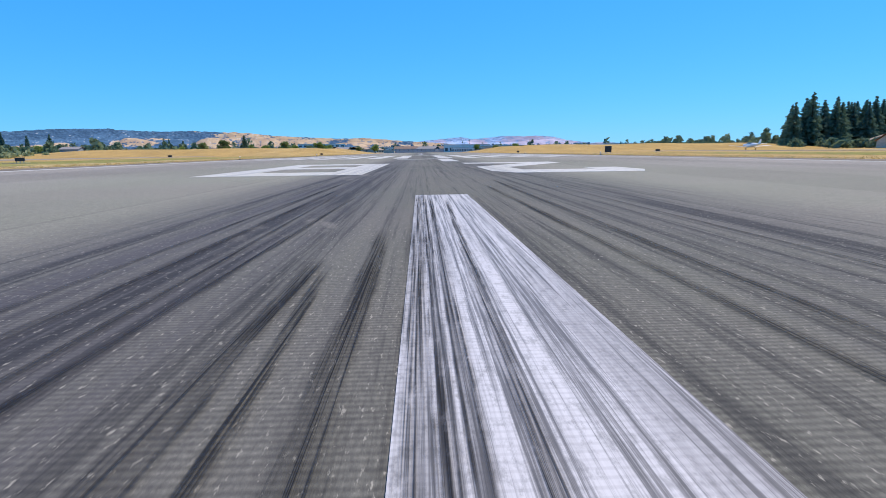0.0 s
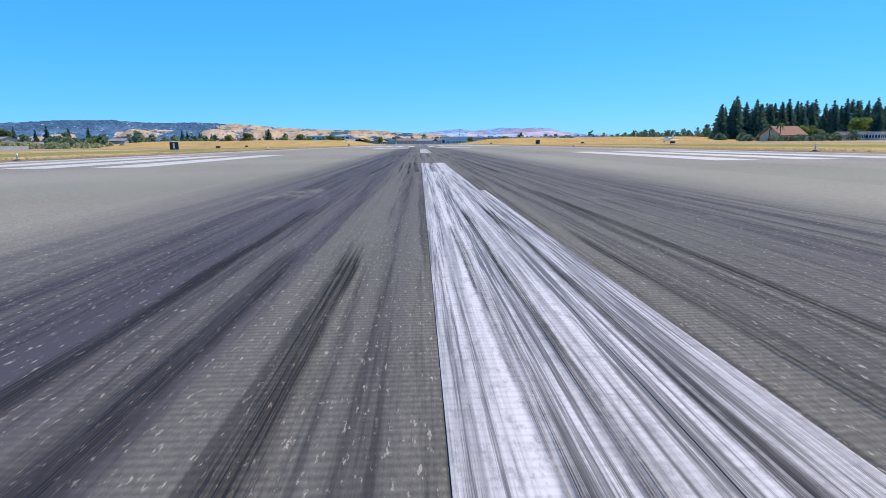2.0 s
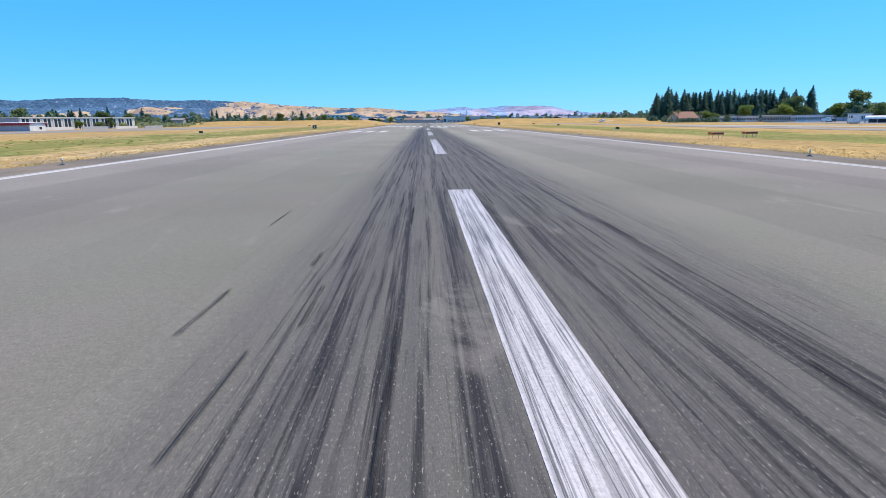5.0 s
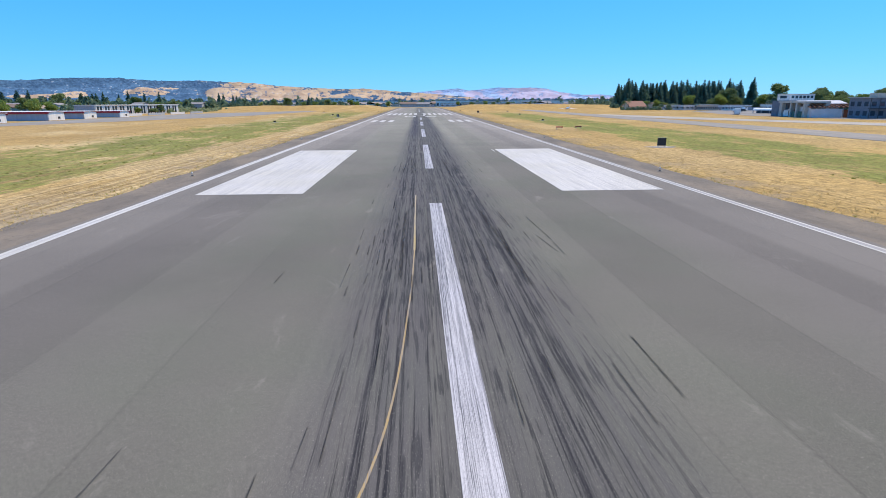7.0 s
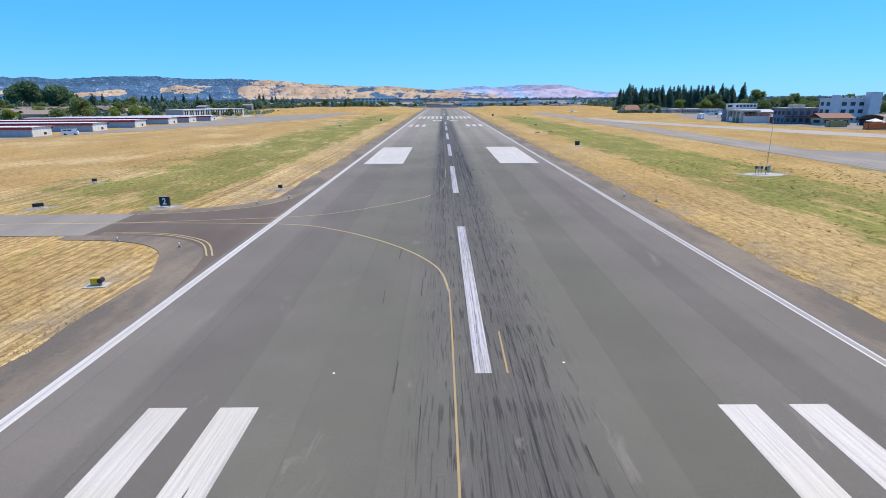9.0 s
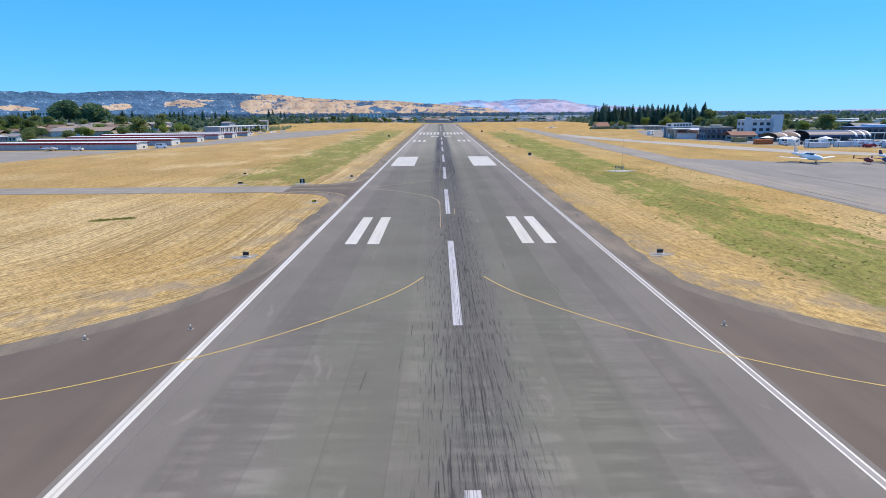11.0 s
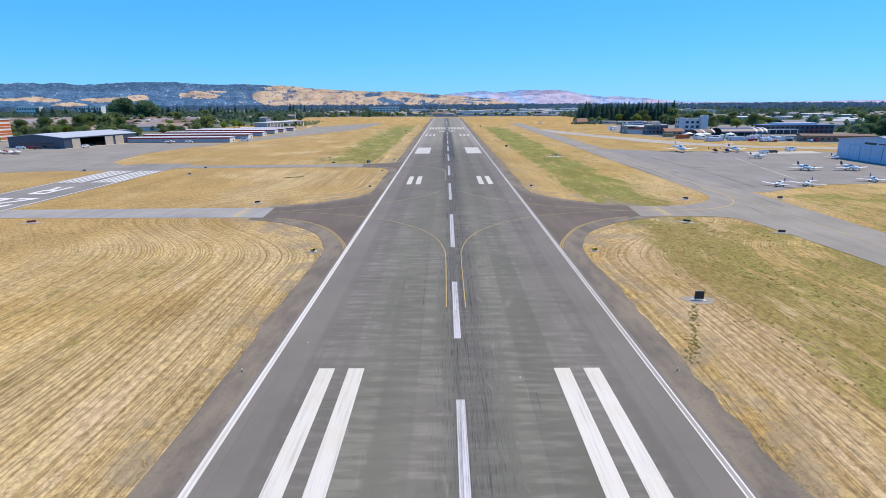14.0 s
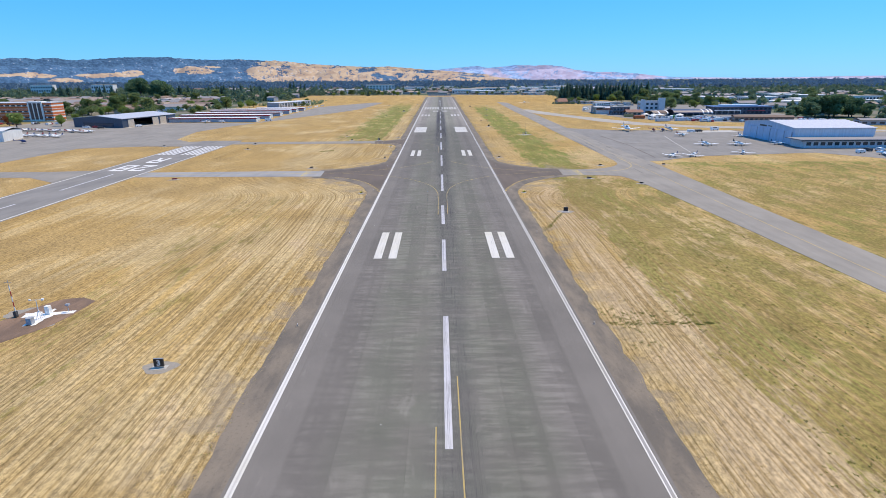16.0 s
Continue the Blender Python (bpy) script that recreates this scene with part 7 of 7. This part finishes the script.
for i in range(1900):
    y = 420 + 560 * rng.random() ** 1.2
    x = rng.uniform(-1.0, 1.0) * (560 + 0.95 * y)
    if abs(x) < 60 and y < 560 or (50 < x < 300 and y < 640 and rng.random() < 0.8):
        continue
    clump(x, y, rng.uniform(3.5, 8) * (2.0 if rng.random() < 0.12 else 1), rng.uniform(3.2, 6.6), 30)
for i in range(1250):
    x, y = rng.uniform(-860, -240), rng.uniform(-180, 560)
    if noise.noise(Vector((x * 0.015, y * 0.015, 5))) < -0.08 and y < 200:
        continue
    if x > -330 and y < -60 and rng.random() < 0.75:
        continue
    k = 2.2 if y > 190 and rng.random() < 0.45 else 1.0
    clump(x, y, rng.uniform(2.8, 6.0) * k, rng.uniform(2.6, 5.0) * (0.6 + 0.4 * k), 42)
for i in range(950):
    x, y = rng.uniform(340, 1050), rng.uniform(-330, 430)
    if noise.noise(Vector((x * 0.012, y * 0.012, 1))) < -0.02:
        continue
    k = 2.0 if rng.random() < 0.12 else 1.0
    clump(x, y, rng.uniform(3.4, 7.5) * k, rng.uniform(3.0, 6.6) * (0.6 + 0.4 * k), 44)
for i in range(150):
    x, y = rng.uniform(190, 360), rng.uniform(185, 430)
    clump(x, y, rng.uniform(5, 11), rng.uniform(2.5, 5), 34)
for i in range(46):
    clump(rng.uniform(168, 210), rng.uniform(50, 150), rng.uniform(2.0, 4.5), rng.uniform(2, 3.6), 60)
for i in range(14):
    clump(150 + 2.1 * i + rng.uniform(-1, 1), rng.uniform(55, 59), rng.uniform(1.5, 2.8), rng.uniform(1.2, 2.0), 40)
for i in range(60):
    clump(rng.uniform(255, 340), rng.uniform(30, 100), rng.uniform(5, 9), rng.uniform(3, 5), 80)
me = bpy.data.meshes.new("distant_woods")
me.from_pydata(v, [], f)
me.materials.append(WOODS)
tagged(new("distant_woods", me), "green tree cover between the houses of the town", "trees", kind="stuff")
# farthest trees, their haze carried by the bluer leaf colour
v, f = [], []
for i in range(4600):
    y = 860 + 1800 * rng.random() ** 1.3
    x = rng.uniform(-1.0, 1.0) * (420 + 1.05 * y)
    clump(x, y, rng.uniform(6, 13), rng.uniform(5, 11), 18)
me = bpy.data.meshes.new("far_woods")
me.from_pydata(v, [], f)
me.materials.append(HAZE_TINTED_WOODS)
tagged(new("far_woods", me), "woods on the plain below the hills, leaves coloured haze blue-green", "trees", kind="stuff")

rng = random.Random(5)
v, f = [], []
for i in range(150):
    clump(rng.uniform(-235, -165), rng.uniform(40, 150), rng.uniform(1.4, 3.2), rng.uniform(1.5, 3.0), 26)
me = bpy.data.meshes.new("scrub")
me.from_pydata(v, [], f)
me.materials.append(SCRUB)
tagged(new("scrub", me), "low grey-green scrub on the grass bank", "bushes", kind="stuff")

# ---- grass along the pavement ----


def tufts(name, label, mat, count, seed, spread, hmin, hmax):
    rng = random.Random(seed)
    v, f = [], []
    for _ in range(count):
        s = rng.choice((-1, 1))
        x = s * (24.6 + spread * rng.random() ** 2)
        y = rng.uniform(-655, 120)
        if -515 < y < -425 and abs(x) < 52 or (s < 0 and -388 < y < -337 and abs(x) < 52):
            continue
        for _k in range(3):
            h, a, w = rng.uniform(hmin, hmax), rng.uniform(0, 6.283), rng.uniform(0.02, 0.06)
            dx, dy = rng.uniform(-0.15, 0.15), rng.uniform(-0.15, 0.15)
            b = len(v)
            v.extend([(x + dx + w * math.cos(a), y + dy + w * math.sin(a), -0.06), (x + dx - w * math.cos(a), y + dy - w * math.sin(a), -0.06), (x + dx * 2.2, y + dy * 2.2, h)])
            f.append((b, b + 1, b + 2))
    me = bpy.data.meshes.new(name)
    me.from_pydata(v, [], f)
    me.materials.append(mat)
    tagged(new(name, me), label, "grass", kind="stuff")


tufts("dry_grass", "dry straw grass tufts along the runway shoulder", BLADE, 22000, 1, 7, 0.02, 0.07)
rng = random.Random(19)
v, f = [], []


def weed_clump(x, y, r, h):
    """A low tussock of a dozen leaning blades."""
    for _ in range(12):
        a, q = rng.uniform(0, 6.283), r * rng.random() ** 0.5
        px, py, t, w = x + q * math.cos(a), y + q * math.sin(a), rng.uniform(0, 6.283), r * rng.uniform(0.12, 0.28)
        b = len(v)
        v.extend([(px + w * math.cos(t), py + w * math.sin(t), -0.06), (px - w * math.cos(t), py - w * math.sin(t), -0.06), (px + rng.uniform(-0.2, 0.2), py + rng.uniform(-0.2, 0.2), h * rng.uniform(0.5, 1.0))])
        f.append((b, b + 1, b + 2))


for k in range(5200):
    x, y = rng.uniform(36, 74), rng.uniform(-700, -300)
    if noise.noise(Vector((x * 0.09, y * 0.05, 2))) + 0.5 * noise.noise(Vector((x * 0.4, y * 0.3, 4))) > 0.0 and not -482 < y < -440:
        weed_clump(x, y, rng.uniform(0.08, 0.26), rng.uniform(0.04, 0.14))
for k in range(420):
    weed_clump(rng.uniform(-68, -36), rng.uniform(-335, -140), rng.uniform(0.1, 0.25), rng.uniform(0.04, 0.12))
for x0, y0, x1, y1, count, spread in ((33.6, -536.5, 25.0, -555.0, 90, 0.35), (26.0, -607.4, 42.5, -607.6, 150, 0.45), (27.0, -604.5, 41.0, -604.0, 60, 0.9), (27.5, -601.0, 29.5, -616.0, 40, 1.3), (-62.0, -402.3, -56.5, -400.0, 220, 0.55)):
    for k in range(count):
        a = rng.random()
        weed_clump(x0 + (x1 - x0) * a + rng.gauss(0, spread), y0 + (y1 - y0) * a + rng.gauss(0, spread), rng.uniform(0.10, 0.28), rng.uniform(0.05, 0.16))
me = bpy.data.meshes.new("weed_tussocks")
me.from_pydata(v, [], f)
me.materials.append(WEED)
tagged(new("weed_tussocks", me), "dull green weed tussocks scattered over the dry field", "weeds", kind="stuff")
tufts("weeds", "sparse green weeds at the edge of the shoulder", WEED, 1600, 2, 1.6, 0.03, 0.12)


# ---- hills ----
def hill_mat(name, hazed_wood, gold, copses=0.85):
    """Dry grass and oak woods, with distance haze mixed into the colours given; 'dry' on the mesh says where the grass
    slopes lie.
    """
    n = Nodes(name, 0.95)
    n.bsdf.inputs["Specular IOR Level"].default_value = 0.1
    x, y, z = n.xyz()
    dry = n.add("ShaderNodeAttribute")
    dry.attribute_name = "dry"
    round_ = n.math("ARCTAN2", x, n.math("ADD", y, 300.0))
    v = n.vec(n.math("MULTIPLY", round_, 15.0), n.math("MULTIPLY", z, 0.0085), n.math("MULTIPLY", y, 0.0002))
    small = n.vec(n.math("MULTIPLY", round_, 24.0), n.math("MULTIPLY", z, 0.0085), n.math("MULTIPLY", y, 0.0002))
    big = n.noise(v, 1.2, 3, 0.5, 0.6)
    mid = n.noise(v, 4.0, 4, 0.6, 0.5)
    fine = n.noise(small, 12.0, 3, 0.6)
    f = n.math("ADD", dry.outputs["Fac"], n.math("ADD", n.math("MULTIPLY_ADD", big, 1.5, -0.75), n.math("ADD", n.math("MULTIPLY_ADD", mid, 1.2, -0.60), n.math("MULTIPLY_ADD", fine, 0.80, -0.40))))
    # grass slopes, the shading of their folds put in as darker gold
    shaded_fold = n.mix(n.step(mid, 0.36, 0.62), tuple(c * k for c, k in zip(gold, (0.74, 0.70, 0.72))), gold)
    shaded_fold = n.mix(n.step(fine, 0.35, 0.65, 0.0, 0.22), shaded_fold, tuple(c * 0.72 for c in gold))
    trees = n.mix(n.step(n.math("ADD", n.math("MULTIPLY", fine, 0.55), n.math("MULTIPLY", mid, 0.45)), 0.36, 0.62), tuple(c * 0.62 for c in hazed_wood), tuple(c * k for c, k in zip(hazed_wood, (1.4, 1.3, 1.18))))
    col = n.mix(n.step(f, 0.44, 0.53), trees, shaded_fold)
    copse = n.step(n.noise(small, 7.0, 3, 0.55, 0.3), 0.58, 0.63, 0.0, copses)
    col = n.mix(copse, col, trees)
    dots = n.add("ShaderNodeTexVoronoi")
    dots.inputs["Scale"].default_value = 9.0
    n.put(small, dots.inputs["Vector"])
    town = n.math("MULTIPLY", n.math("LESS_THAN", dots.outputs["Distance"], 0.27), n.math("MULTIPLY", n.step(mid, 0.50, 0.58), n.math("LESS_THAN", x, -800.0)))
    col = n.mix(n.math("MULTIPLY", town, 0.5), col, (0.50, 0.53, 0.60))
    n.bump(n.math("ADD", mid, n.math("MULTIPLY", big, 2.0)), 0.22, 40.0)
    return n.color(col)


def ridge(name, label, skyline, near, far, mat, seed, domes, dry_from, dry_to):
    """A range of hills as a folded sheet; skyline: bearing in degrees from straight ahead, height in metres.
    domes: bearing, base height, half-width in degrees, height of bald round hills standing before it."""
    bear, top = np.array(skyline).T
    az = np.linspace(bear[0], bear[-1], 760)
    crest = np.interp(az, bear, top)
    rows = 46
    v, dry = [], []
    noise.seed_set(seed)
    for j in range(rows):
        t = j / (rows - 1)
        r = near + (far - near) * t
        for a, c in zip(az, crest):
            q = radians(a)
            x, y = r * math.sin(q), -300 + r * math.cos(q)
            bump = noise.fractal(Vector((x * 0.0024, y * 0.0020, seed)), 1.0, 2.0, 3) * 0.5 + 0.5
            gully = abs(noise.noise(Vector((x * 0.0042, y * 0.0026, seed + 7))))
            h = c * (t ** 0.85) * (0.66 + 0.28 * bump - 0.24 * gully * (1 - t * 0.6)) if t < 0.95 else c * (1 + 0.035 * noise.noise(Vector((a * 1.7, seed, 0))) + 0.03 * max(0.0, noise.noise(Vector((a * 6.0, seed, 3)))))
            bare = min(1.0, max(0.0, (a - dry_from) / (dry_to - dry_from))) * (0.70 - 0.22 * (t > 0.97)) - 0.9 * max(0.0, gully - 0.22)
            for mid, depth, wide, tall in domes:
                e = ((a - mid) / wide) ** 2 + ((t - depth) / (0.24 if tall else 0.12)) ** 2 + 1.5 * (gully - 0.15) + 1.5 * (bump - 0.5)
                if e < 2.0:
                    q0 = ((a - mid) / wide) ** 2 + ((t - depth) / 0.24) ** 2
                    lift = tall * max(0.0, 1 - 0.5 * q0) ** 1.5 * (0.98 + 0.25 * (bump - 0.5) - 0.35 * gully)
                    if lift > h:
                        h = lift
                    bare = max(bare, 0.95 - 0.62 * e)
            v.append((x, y, h - 4 * (1 - t)))
            dry.append(bare)
    n = len(az)
    f = [(j * n + i, j * n + i + 1, (j + 1) * n + i + 1, (j + 1) * n + i) for j in range(rows - 1) for i in range(n - 1)]
    me = bpy.data.meshes.new(name)
    me.from_pydata(v, [], f)
    me.materials.append(mat)
    me.polygons.foreach_set("use_smooth", [True] * len(me.polygons))
    me.attributes.new("dry", "FLOAT", "POINT").data.foreach_set("value", dry)
    tagged(new(name, me), label, "hills", kind="structure")


# oak woods given a blue base colour that stands for haze
ridge("backdrop", "wooded and golden dry hills with scattered houses, woods coloured haze blue", ((-58, 140), (-48, 146), (-40.4, 146), (-39.2, 155), (-38, 147), (-36.6, 157), (-35.6, 143), (-34, 147), (-32.2, 160), (-30, 166), (-27.6, 168), (-25.4, 156), (-23.4, 151), (-21, 158), (-19, 149), (-17.6, 148), (-15.8, 140), (-14, 124), (-11, 112), (-8, 101), (-5.5, 104), (-3.5, 93), (-1.7, 80), (1.4, 66), (5.2, 40), (9, 5)),
      3300, 4300, hill_mat("haze_tinted_hills", (0.060, 0.135, 0.250), (0.52, 0.395, 0.270), 0.65), 3,
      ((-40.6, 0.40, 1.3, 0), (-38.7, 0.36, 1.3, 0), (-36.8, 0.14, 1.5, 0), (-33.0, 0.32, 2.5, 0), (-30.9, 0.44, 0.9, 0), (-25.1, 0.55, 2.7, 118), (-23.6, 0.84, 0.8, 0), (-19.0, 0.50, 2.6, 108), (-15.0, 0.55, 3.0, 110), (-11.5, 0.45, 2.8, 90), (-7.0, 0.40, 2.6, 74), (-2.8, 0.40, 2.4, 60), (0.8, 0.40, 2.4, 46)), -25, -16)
# both cover colours hold the blue haze; the bluer one also slope shade
ridge("backdrop", "distant mountain range coloured in pale haze blue", ((-3, 40), (0.4, 85), (2.4, 97), (4, 110), (5.3, 93), (7, 103), (8.3, 115), (9.9, 109), (11.5, 112), (13.1, 103), (14.4, 76), (15.6, 63), (16.6, 53), (18.4, 55), (19.6, 45), (20.8, 41), (22.6, 24), (24.4, 12), (32, 6), (38, 16), (46, 26), (60, 20)),
      4050, 4560, hill_mat("haze_tinted_range", (0.26, 0.40, 0.66), (0.46, 0.44, 0.58), 0.5), 11, (), -14, 16)
